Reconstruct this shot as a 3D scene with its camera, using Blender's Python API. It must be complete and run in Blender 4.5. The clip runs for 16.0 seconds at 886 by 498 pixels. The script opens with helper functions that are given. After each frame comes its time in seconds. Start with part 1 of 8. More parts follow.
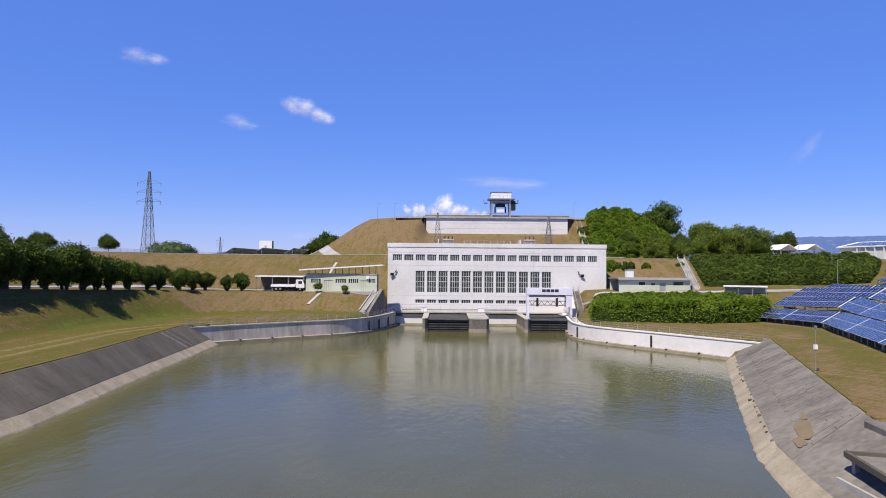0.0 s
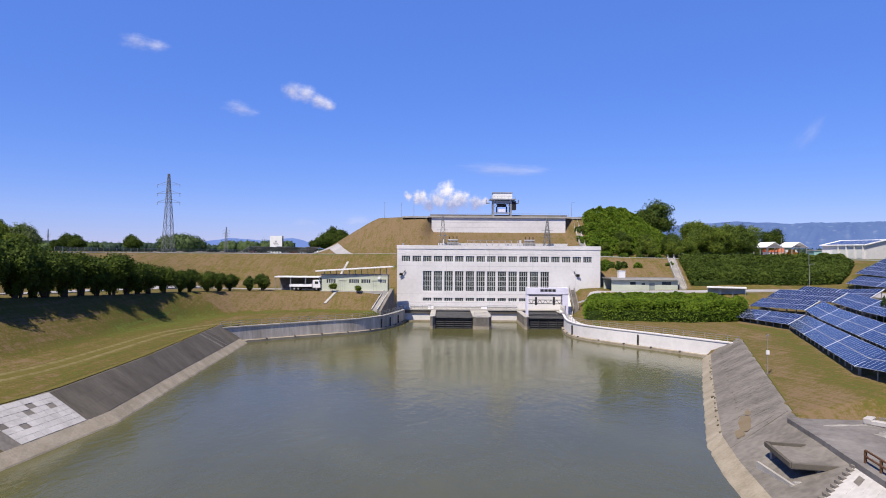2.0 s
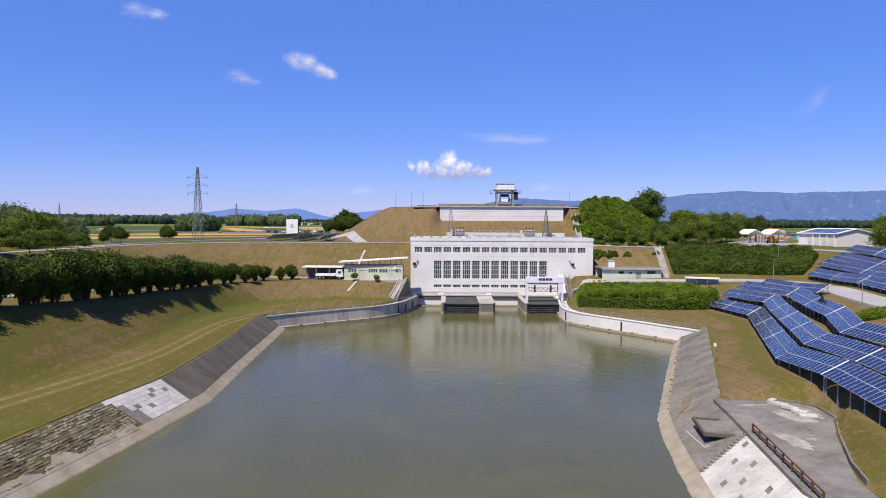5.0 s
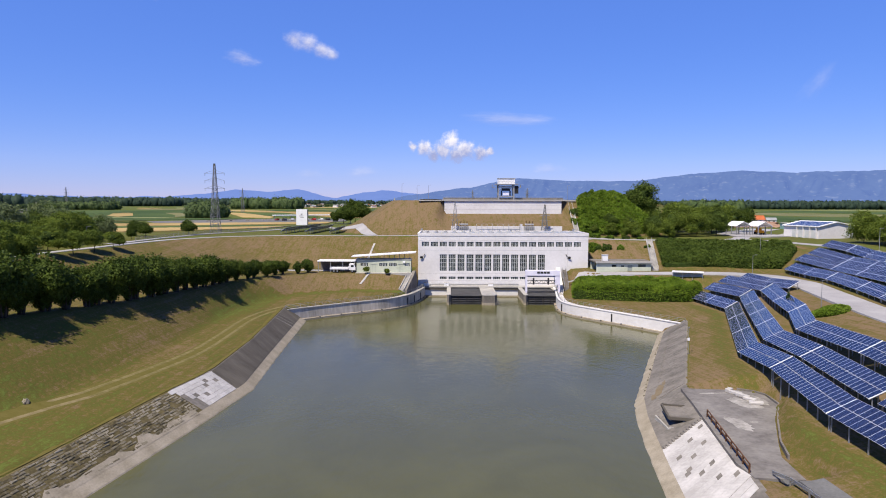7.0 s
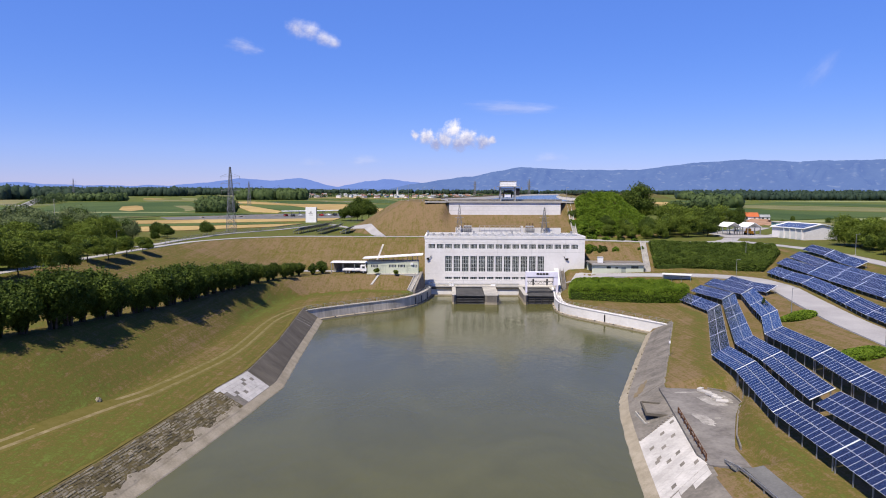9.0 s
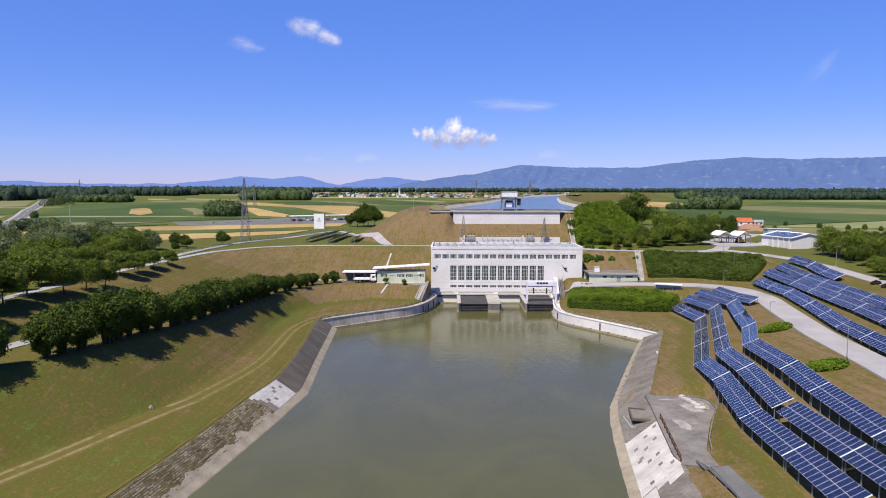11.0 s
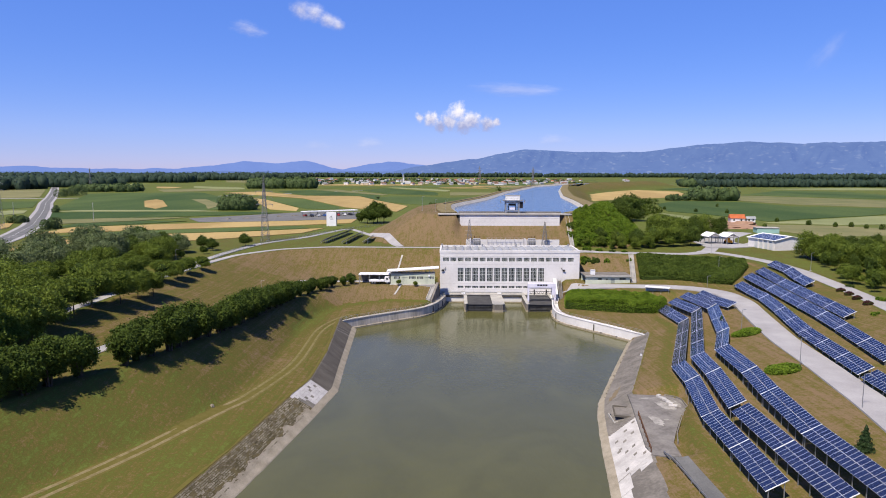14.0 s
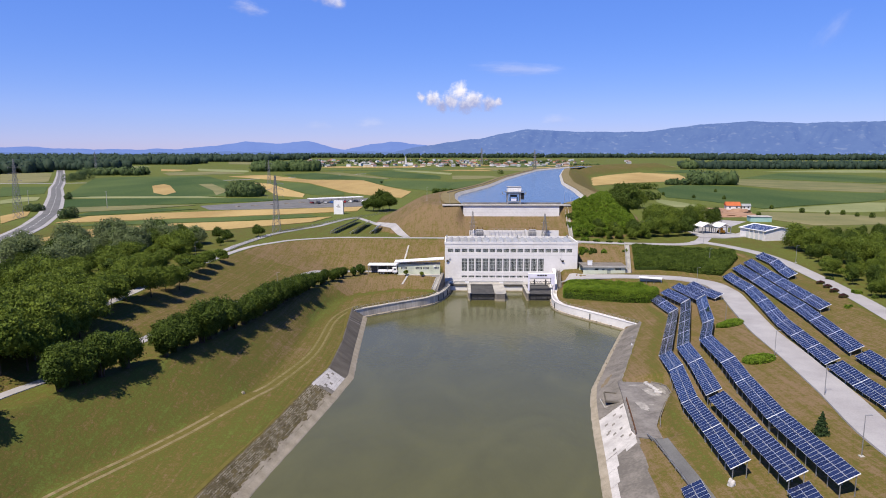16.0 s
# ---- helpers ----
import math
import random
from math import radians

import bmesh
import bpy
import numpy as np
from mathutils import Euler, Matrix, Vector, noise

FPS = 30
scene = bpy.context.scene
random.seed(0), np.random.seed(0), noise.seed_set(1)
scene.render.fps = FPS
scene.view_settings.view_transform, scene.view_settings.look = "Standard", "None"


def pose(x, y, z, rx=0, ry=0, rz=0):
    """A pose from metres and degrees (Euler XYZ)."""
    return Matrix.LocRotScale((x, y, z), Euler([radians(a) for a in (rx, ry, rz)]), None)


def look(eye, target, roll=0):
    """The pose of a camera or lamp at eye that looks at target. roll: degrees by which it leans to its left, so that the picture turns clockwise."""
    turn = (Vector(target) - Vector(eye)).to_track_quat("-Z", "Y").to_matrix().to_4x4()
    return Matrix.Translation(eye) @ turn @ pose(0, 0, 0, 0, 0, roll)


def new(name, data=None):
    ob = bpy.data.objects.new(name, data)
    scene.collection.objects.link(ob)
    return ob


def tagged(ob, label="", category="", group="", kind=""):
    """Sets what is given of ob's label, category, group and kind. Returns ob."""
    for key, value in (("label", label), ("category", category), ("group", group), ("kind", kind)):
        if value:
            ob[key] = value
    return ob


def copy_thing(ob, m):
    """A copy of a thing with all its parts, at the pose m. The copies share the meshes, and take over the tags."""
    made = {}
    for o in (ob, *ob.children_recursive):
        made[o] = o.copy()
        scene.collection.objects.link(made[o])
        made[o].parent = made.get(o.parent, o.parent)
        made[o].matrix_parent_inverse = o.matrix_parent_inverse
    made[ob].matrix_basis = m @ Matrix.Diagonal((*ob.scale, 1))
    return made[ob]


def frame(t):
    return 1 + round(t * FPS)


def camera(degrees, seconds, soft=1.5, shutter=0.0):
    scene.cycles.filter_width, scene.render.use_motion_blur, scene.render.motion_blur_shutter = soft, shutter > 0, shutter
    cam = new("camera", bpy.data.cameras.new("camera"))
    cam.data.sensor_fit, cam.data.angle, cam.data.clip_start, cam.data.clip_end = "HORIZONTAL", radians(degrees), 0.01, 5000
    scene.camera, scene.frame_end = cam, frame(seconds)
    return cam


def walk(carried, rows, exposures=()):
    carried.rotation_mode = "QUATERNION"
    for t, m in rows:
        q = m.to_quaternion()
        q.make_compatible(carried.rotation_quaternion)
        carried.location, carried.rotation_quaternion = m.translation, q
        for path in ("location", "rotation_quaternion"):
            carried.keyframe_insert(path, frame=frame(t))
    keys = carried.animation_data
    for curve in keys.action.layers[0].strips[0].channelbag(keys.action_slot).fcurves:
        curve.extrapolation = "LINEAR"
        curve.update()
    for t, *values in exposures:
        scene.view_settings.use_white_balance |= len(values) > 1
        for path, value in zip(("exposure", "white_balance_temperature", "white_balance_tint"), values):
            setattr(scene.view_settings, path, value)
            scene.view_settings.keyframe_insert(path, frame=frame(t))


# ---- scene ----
cam = camera(67.8, 16.0, soft=1.0)
METRES, EYE, TILT, LEAN, TURN = 110.0, 13.6, 1.65, -0.5, 0.0
ROWS = [
    (0.0, 0.0, 0.0, 0.0, 0.0, 0.0, -0.0),
    (0.5, -0.0029, -0.0267, 0.0093, -0.01, -0.29, 0.03),
    (1.0, -0.0053, -0.0536, 0.0186, 0.02, -0.57, 0.07),
    (1.5, -0.008, -0.0808, 0.0279, 0.04, -0.89, 0.05),
    (2.0, -0.0104, -0.1082, 0.0378, 0.09, -1.24, 0.09),
    (2.5, -0.0129, -0.1365, 0.0471, 0.12, -1.61, 0.1),
    (3.0, -0.0152, -0.1652, 0.0577, 0.15, -2.06, 0.13),
    (3.5, -0.0178, -0.1942, 0.0692, 0.19, -2.56, 0.14),
    (4.0, -0.02, -0.2237, 0.0797, 0.25, -3.01, 0.19),
    (6.5, -0.0333, -0.3762, 0.1393, 0.44, -5.27, 0.28),
    (7.0, -0.0347, -0.4064, 0.1524, 0.46, -5.68, 0.37),
    (7.5, -0.0368, -0.4357, 0.166, 0.45, -6.06, 0.4),
    (8.0, -0.0394, -0.4648, 0.1788, 0.48, -6.34, 0.38),
    (8.5, -0.0415, -0.4931, 0.1927, 0.55, -6.57, 0.35),
    (9.0, -0.0433, -0.5212, 0.2057, 0.64, -6.71, 0.35),
    (11.5, -0.0582, -0.657, 0.2743, 0.73, -7.04, 0.43),
    (12.0, -0.0607, -0.6837, 0.2889, 0.71, -7.16, 0.47),
    (12.5, -0.0623, -0.7108, 0.3037, 0.76, -7.35, 0.49),
    (13.0, -0.0651, -0.7384, 0.319, 0.85, -7.63, 0.47),
    (13.5, -0.0679, -0.7666, 0.3337, 0.92, -7.96, 0.47),
    (14.0, -0.0695, -0.7966, 0.3507, 0.98, -8.4, 0.47),
    (14.5, -0.072, -0.8247, 0.3661, 1.0, -8.84, 0.51),
    (15.0, -0.0736, -0.8521, 0.3813, 1.05, -9.31, 0.52),
    (15.5, -0.0755, -0.8791, 0.3963, 1.09, -9.76, 0.53),
    (16.0, -0.078, -0.9058, 0.4109, 1.12, -10.17, 0.55),
]
walk(cam, [(t, pose(0, 0, EYE, TILT, LEAN, TURN) @ pose(METRES * x, METRES * y, METRES * z, 90 + pitch, roll, yaw)) for t, x, y, z, yaw, pitch, roll in ROWS])

# ---- sky, sun ----
SUN_TO = Vector((-0.35, -0.52, 1.0)).normalized()
world = bpy.data.worlds.new("sky")
scene.world = world
world.use_nodes = True
wn, wl = world.node_tree.nodes, world.node_tree.links
wn.clear()
w_out, w_bg, w_sky = wn.new("ShaderNodeOutputWorld"), wn.new("ShaderNodeBackground"), wn.new("ShaderNodeTexSky")
w_sky.sky_type, w_sky.sun_disc = "NISHITA", False
w_sky.sun_elevation = math.asin(SUN_TO.z)
w_sky.sun_rotation = math.atan2(SUN_TO.x, SUN_TO.y)
w_sky.altitude, w_sky.air_density, w_sky.dust_density, w_sky.ozone_density = 250, 1.0, 0.0, 2.5
w_bg.inputs["Strength"].default_value = 0.08
w_hue, w_tint = wn.new("ShaderNodeHueSaturation"), wn.new("ShaderNodeMix")
w_hue.inputs["Saturation"].default_value = 1.4
w_tint.data_type, w_tint.blend_type = "RGBA", "MULTIPLY"
w_tint.inputs["Factor"].default_value, w_tint.inputs["B"].default_value = 1.0, (0.98, 0.93, 1.32, 1)
wl.new(w_sky.outputs["Color"], w_hue.inputs["Color"])
wl.new(w_hue.outputs["Color"], w_tint.inputs["A"])
# thin even haze lifts the zenith and blues the horizon
w_haze = wn.new("ShaderNodeMix")
w_haze.data_type = "RGBA"
w_haze.inputs["B"].default_value = (1.70, 2.98, 9.1, 1)
# the haze thins towards the zenith, which is a deeper, darker blue
w_dir, w_sep, w_thin = wn.new("ShaderNodeTexCoord"), wn.new("ShaderNodeSeparateXYZ"), wn.new("ShaderNodeMapRange")
w_thin.interpolation_type = "SMOOTHSTEP"
w_thin.inputs["From Min"].default_value, w_thin.inputs["From Max"].default_value = 0.42, 0.95
w_thin.inputs["To Min"].default_value, w_thin.inputs["To Max"].default_value = 0.5, 0.0
wl.new(w_dir.outputs["Generated"], w_sep.inputs[0])
wl.new(w_sep.outputs["Z"], w_thin.inputs["Value"])
wl.new(w_thin.outputs["Result"], w_haze.inputs["Factor"])
wl.new(w_tint.outputs["Result"], w_haze.inputs["A"])
w_deep, w_fall = wn.new("ShaderNodeMapRange"), wn.new("ShaderNodeVectorMath")
w_deep.interpolation_type, w_fall.operation = "SMOOTHSTEP", "SCALE"
w_deep.inputs["From Min"].default_value, w_deep.inputs["From Max"].default_value = 0.42, 1.0
w_deep.inputs["To Min"].default_value, w_deep.inputs["To Max"].default_value = 1.0, 0.55
wl.new(w_sep.outputs["Z"], w_deep.inputs["Value"])
wl.new(w_haze.outputs["Result"], w_fall.inputs[0])
wl.new(w_deep.outputs["Result"], w_fall.inputs["Scale"])
wl.new(w_fall.outputs["Vector"], w_bg.inputs["Color"])
wl.new(w_bg.outputs["Background"], w_out.inputs["Surface"])
sun = new("sun", bpy.data.lights.new("sun", "SUN"))
sun.data.energy, sun.data.angle, sun.data.color = 5.0, radians(0.6), (1.0, 0.90, 0.76)
sun.matrix_world = look(SUN_TO * 100, (0, 0, 0))
scene.view_settings.exposure = 0.41

# ---- materials ----
def mat(name, a, b, rough=0.85, scale=1.0, fine=12.0, bump=0.15, metal=0.0, spec=0.12, mix=0.5, island=0.0, rand=0.0, stretch=(1, 1, 1)):
    """A surface of two tones: a broad and a fine noise, in world metres, with fine relief."""
    m = bpy.data.materials.new(name)
    m.use_nodes = True
    n, l = m.node_tree.nodes, m.node_tree.links
    p = n["Principled BSDF"]
    geo = n.new("ShaderNodeNewGeometry")
    mp = n.new("ShaderNodeMapping")
    mp.inputs["Scale"].default_value = stretch
    l.new(geo.outputs["Position"], mp.inputs["Vector"])
    n1, n2 = n.new("ShaderNodeTexNoise"), n.new("ShaderNodeTexNoise")
    n1.inputs["Scale"].default_value, n1.inputs["Detail"].default_value = scale, 4
    n2.inputs["Scale"].default_value, n2.inputs["Detail"].default_value = fine, 3
    l.new(mp.outputs["Vector"], n1.inputs["Vector"])
    l.new(mp.outputs["Vector"], n2.inputs["Vector"])
    add = n.new("ShaderNodeMath")
    add.operation = "MULTIPLY_ADD"
    l.new(n2.outputs["Fac"], add.inputs[0])
    add.inputs[1].default_value = 0.5
    l.new(n1.outputs["Fac"], add.inputs[2])
    ramp = n.new("ShaderNodeMapRange")
    ramp.inputs["From Min"].default_value, ramp.inputs["From Max"].default_value = 0.75 - mix * 0.45, 0.75 + mix * 0.45
    l.new(add.outputs[0], ramp.inputs["Value"])
    last = ramp.outputs["Result"]
    for amount, source in ((island, geo.outputs["Random Per Island"]), (rand, None)):
        if amount:
            if source is None:
                source = n.new("ShaderNodeObjectInfo").outputs["Random"]
            k = n.new("ShaderNodeMath")
            k.operation = "MULTIPLY_ADD"
            l.new(source, k.inputs[0])
            k.inputs[1].default_value = amount
            sub = n.new("ShaderNodeMath")
            sub.operation = "SUBTRACT"
            l.new(last, sub.inputs[0])
            sub.inputs[1].default_value = amount / 2
            l.new(sub.outputs[0], k.inputs[2])
            k.use_clamp = True
            last = k.outputs[0]
    c = n.new("ShaderNodeMix")
    c.data_type = "RGBA"
    c.inputs["A"].default_value, c.inputs["B"].default_value = (*a, 1), (*b, 1)
    l.new(last, c.inputs["Factor"])
    l.new(c.outputs["Result"], p.inputs["Base Color"])
    p.inputs["Roughness"].default_value, p.inputs["Metallic"].default_value = rough, metal
    p.inputs["Specular IOR Level"].default_value = spec
    if bump:
        bp = n.new("ShaderNodeBump")
        bp.inputs["Strength"].default_value, bp.inputs["Distance"].default_value = bump, 0.5 / fine
        l.new(n2.outputs["Fac"], bp.inputs["Height"])
        l.new(bp.outputs["Normal"], p.inputs["Normal"])
    return m


def leaf_mat(name, a, b, rough=0.6, vary=0.45):
    m = mat(name, a, b, rough, 0.35, 1.5, 0, spec=0.1, mix=0.8, island=vary)
    n, l = m.node_tree.nodes, m.node_tree.links
    p, out = n["Principled BSDF"], n["Material Output"]
    tr, mx = n.new("ShaderNodeBsdfTranslucent"), n.new("ShaderNodeMixShader")
    mx.inputs[0].default_value = 0.22
    l.new(p.inputs["Base Color"].links[0].from_socket, tr.inputs["Color"])
    l.new(p.outputs[0], mx.inputs[1])
    l.new(tr.outputs[0], mx.inputs[2])
    l.new(mx.outputs[0], out.inputs["Surface"])
    return m


def water_mat(name, colour, wave, strength):
    m = bpy.data.materials.new(name)
    m.use_nodes = True
    n, l = m.node_tree.nodes, m.node_tree.links
    p = n["Principled BSDF"]
    geo, mp = n.new("ShaderNodeNewGeometry"), n.new("ShaderNodeMapping")
    mp.inputs["Scale"].default_value = (1, 0.55, 1)
    l.new(geo.outputs["Position"], mp.inputs["Vector"])
    n1, n2, n3 = (n.new("ShaderNodeTexNoise") for _ in range(3))
    for k, sc in ((n1, wave), (n2, wave * 0.12), (n3, 0.045)):
        k.inputs["Scale"].default_value, k.inputs["Detail"].default_value = sc, 3
        l.new(mp.outputs["Vector"], k.inputs["Vector"])
    n2.inputs["Distortion"].default_value = 1.5
    n3.inputs["Distortion"].default_value = 2.5
    mul = n.new("ShaderNodeMath")
    mul.operation = "MULTIPLY_ADD"
    l.new(n2.outputs["Fac"], mul.inputs[0])
    mul.inputs[1].default_value = 2.0
    l.new(n1.outputs["Fac"], mul.inputs[2])
    bp = n.new("ShaderNodeBump")
    bp.inputs["Strength"].default_value, bp.inputs["Distance"].default_value = strength, 0.12
    l.new(mul.outputs[0], bp.inputs["Height"])
    l.new(bp.outputs["Normal"], p.inputs["Normal"])
    c = n.new("ShaderNodeMix")
    c.data_type = "RGBA"
    c.inputs["A"].default_value = (*colour, 1)
    c.inputs["B"].default_value = (*[v * 1.35 for v in colour], 1)
    n4, swirl = n.new("ShaderNodeTexNoise"), n.new("ShaderNodeMath")
    n4.inputs["Scale"].default_value, n4.inputs["Detail"].default_value, n4.inputs["Distortion"].default_value = 0.22, 4, 3.0
    l.new(mp.outputs["Vector"], n4.inputs["Vector"])
    swirl.operation = "MULTIPLY_ADD"
    l.new(n4.outputs["Fac"], swirl.inputs[0])
    swirl.inputs[1].default_value = 0.22
    l.new(n3.outputs["Fac"], swirl.inputs[2])
    spread = n.new("ShaderNodeMapRange")
    spread.inputs["From Min"].default_value, spread.inputs["From Max"].default_value = 0.35, 1.0
    l.new(swirl.outputs[0], spread.inputs["Value"])
    l.new(spread.outputs["Result"], c.inputs["Factor"])
    l.new(c.outputs["Result"], p.inputs["Base Color"])
    p.inputs["Roughness"].default_value, p.inputs["IOR"].default_value = 0.15, 1.33
    return m


M_CONC = mat("weathered_concrete", (0.125, 0.115, 0.104), (0.215, 0.196, 0.176), 0.9, 0.25, 2.0, 0.2, rand=0.18, mix=0.42)
M_CONC_DARK = mat("dark_stained_concrete", (0.072, 0.064, 0.054), (0.145, 0.130, 0.110), 0.9, 0.4, 2.5, 0.25, rand=0.10, mix=0.8, stretch=(0.4, 1, 0.4))
M_CONC_PALE = mat("pale_concrete", (0.3, 0.29, 0.28), (0.44, 0.42, 0.39), 0.9, 0.3, 3.0, 0.15)
M_QUAY = mat("streaked_quay_concrete", (0.30, 0.27, 0.225), (0.66, 0.60, 0.52), 0.9, 0.45, 2.0, 0.2, stretch=(1, 1, 0.2))
M_TOE = mat("silty_toe_concrete", (0.23, 0.2, 0.15), (0.34, 0.3, 0.24), 0.95, 0.5, 4.0, 0.25)
M_NEWCONC = mat("new_white_concrete", (0.35, 0.335, 0.325), (0.52, 0.50, 0.49), 0.9, 0.35, 3.0, 0.1, rand=0.3)
M_MOSS = mat("mossy_joint_soil", (0.060, 0.050, 0.024), (0.145, 0.118, 0.058), 0.95, 0.5, 4.0, 0.3)
M_STONE = mat("mossy_stone", (0.075, 0.062, 0.034), (0.27, 0.24, 0.185), 0.95, 0.35, 3.0, 0.3, island=0.65)
M_WHITE = mat("white_render", (0.57, 0.555, 0.555), (0.70, 0.685, 0.685), 0.85, 0.12, 1.2, 0.03)
M_WHITE_PAINT = mat("white_painted_steel", (0.7, 0.7, 0.72), (0.8, 0.8, 0.81), 0.5, 0.5, 4.0, 0.02)
M_LILAC = mat("pale_lilac_paint", (0.6, 0.59, 0.72), (0.7, 0.69, 0.8), 0.6, 0.3, 3.0, 0.02)
M_FRAME = mat("pale_window_frame", (0.46, 0.48, 0.475), (0.58, 0.59, 0.585), 0.5, 0.5, 4.0, 0.0)
M_STEEL = mat("dark_steel", (0.025, 0.025, 0.029), (0.059, 0.059, 0.063), 0.6, 0.6, 5.0, 0.1, metal=0.4)
M_GALV = mat("galvanised_steel", (0.29, 0.29, 0.3), (0.4, 0.41, 0.42), 0.5, 0.5, 5.0, 0.05, metal=0.6)
M_ROOF = mat("grey_roofing", (0.22, 0.23, 0.24), (0.32, 0.33, 0.34), 0.8, 0.3, 3.0, 0.1)
M_GREENWALL = mat("pale_green_render", (0.44, 0.475, 0.385), (0.53, 0.56, 0.455), 0.85, 0.3, 3.0, 0.05)
M_ROAD = mat("pale_gravel_road", (0.272, 0.262, 0.272), (0.36, 0.352, 0.36), 0.95, 0.15, 3.0, 0.15)
M_ASPHALT = mat("worn_asphalt", (0.11, 0.11, 0.11), (0.17, 0.17, 0.17), 0.9, 0.2, 4.0, 0.15)
M_YARD = mat("stained_yard_concrete", (0.11, 0.10, 0.098), (0.235, 0.222, 0.21), 0.9, 0.3, 2.0, 0.15, mix=0.6)
M_TRACK = mat("bare_wheel_track", (0.11, 0.088, 0.030), (0.25, 0.205, 0.115), 0.95, 0.7, 3.0, 0.15, mix=0.7)
M_TRACK_FAINT = mat("faint_wheel_track", (0.085, 0.077, 0.014), (0.14, 0.116, 0.038), 0.95, 0.8, 4.0, 0.15, mix=0.9)
M_TRACK_MID = mat("worn_wheel_track", (0.10, 0.086, 0.024), (0.21, 0.175, 0.085), 0.95, 0.9, 3.0, 0.15, mix=0.7)
M_BARK = mat("bark", (0.042, 0.034, 0.025), (0.092, 0.076, 0.059), 0.95, 1.0, 8.0, 0.4)
M_LEAF = leaf_mat("deciduous_leaves", (0.028, 0.054, 0.007), (0.190, 0.245, 0.036))
# the bluer green puts the haze of distance into the leaf colour
M_LEAF_WOOD = leaf_mat("hazed_wood_leaves", (0.026, 0.048, 0.034), (0.048, 0.074, 0.050), vary=0.25)
M_LEAF_GROVE = leaf_mat("grove_leaves", (0.042, 0.074, 0.030), (0.105, 0.145, 0.052), vary=0.35)
M_LEAF_DARK = leaf_mat("dark_leaves", (0.021, 0.042, 0.007), (0.104, 0.146, 0.024))
M_LEAF_GREY = leaf_mat("willow_leaves", (0.080, 0.112, 0.042), (0.180, 0.218, 0.098))
M_LEAF_HEDGE = leaf_mat("hedge_leaves", (0.040, 0.085, 0.006), (0.165, 0.240, 0.023))
M_NEEDLE = leaf_mat("spruce_needles", (0.018, 0.040, 0.013), (0.048, 0.078, 0.030))
# inner shade of crowns and hedges, put into a dark green fill
M_CORE = mat("shade_green_fill", (0.018, 0.032, 0.007), (0.040, 0.062, 0.012), 0.95, 1.0, 6.0, 0.3)
M_WATER = water_mat("murky_green_water", (0.074, 0.072, 0.024), 1.3, 0.28)
M_CANAL = water_mat("canal_water", (0.04, 0.065, 0.09), 1.2, 0.3)

# ---- tools ----
def finish(bm, name):
    bmesh.ops.recalc_face_normals(bm, faces=bm.faces)
    me = bpy.data.meshes.new(name)
    bm.to_mesh(me)
    bm.free()
    return me


def part(name, bm, material, parent=None, label=""):
    """Links a bmesh or a mesh as one mesh object, under a thing or a part if one is given."""
    me = finish(bm, name) if isinstance(bm, bmesh.types.BMesh) else bm
    if material and not me.materials:
        me.materials.append(material)
    ob = new(name, me)
    if parent is not None:
        ob.parent = parent
    if label:
        ob["label"] = label
    return ob


def thing(name, label, category, group="", at=None, kind=""):
    ob = new(name)
    ob.empty_display_size = 0.5
    if at is not None:
        ob.matrix_world = at
    return tagged(ob, label, category, group, kind)


def box(bm, x0, x1, y0, y1, z0, z1, m=None):
    v = [bm.verts.new((x, y, z)) for z in (z0, z1) for x, y in ((x0, y0), (x1, y0), (x1, y1), (x0, y1))]
    for f in ((3, 2, 1, 0), (4, 5, 6, 7), (0, 1, 5, 4), (1, 2, 6, 5), (2, 3, 7, 6), (3, 0, 4, 7)):
        bm.faces.new([v[i] for i in f])
    if m is not None:
        for p in v:
            p.co = m @ p.co
    return v


def bar(bm, a, b, w, d=None):
    """A square bar from a to b."""
    a, b = Vector(a), Vector(b)
    t = (b - a).normalized()
    side = t.cross(Vector((0, 0, 1)))
    side = side.normalized() if side.length > 1e-3 else Vector((1, 0, 0))
    up = side.cross(t).normalized()
    d = d or w
    v = [bm.verts.new(p + side * sx * w / 2 + up * sy * d / 2) for p in (a, b) for sx, sy in ((-1, -1), (1, -1), (1, 1), (-1, 1))]
    for f in ((3, 2, 1, 0), (4, 5, 6, 7), (0, 1, 5, 4), (1, 2, 6, 5), (2, 3, 7, 6), (3, 0, 4, 7)):
        bm.faces.new([v[i] for i in f])


def tube(bm, a, b, r0, r1=None, n=8):
    a, b = Vector(a), Vector(b)
    r1 = r0 if r1 is None else r1
    q = (b - a).to_track_quat("Z", "Y").to_matrix()
    rings = [[bm.verts.new(p + q @ Vector((r * math.cos(k * math.tau / n), r * math.sin(k * math.tau / n), 0))) for k in range(n)] for p, r in ((a, r0), (b, r1))]
    for k in range(n):
        bm.faces.new((rings[0][k], rings[0][(k + 1) % n], rings[1][(k + 1) % n], rings[1][k]))
    bm.faces.new(rings[0][::-1])
    bm.faces.new(rings[1])


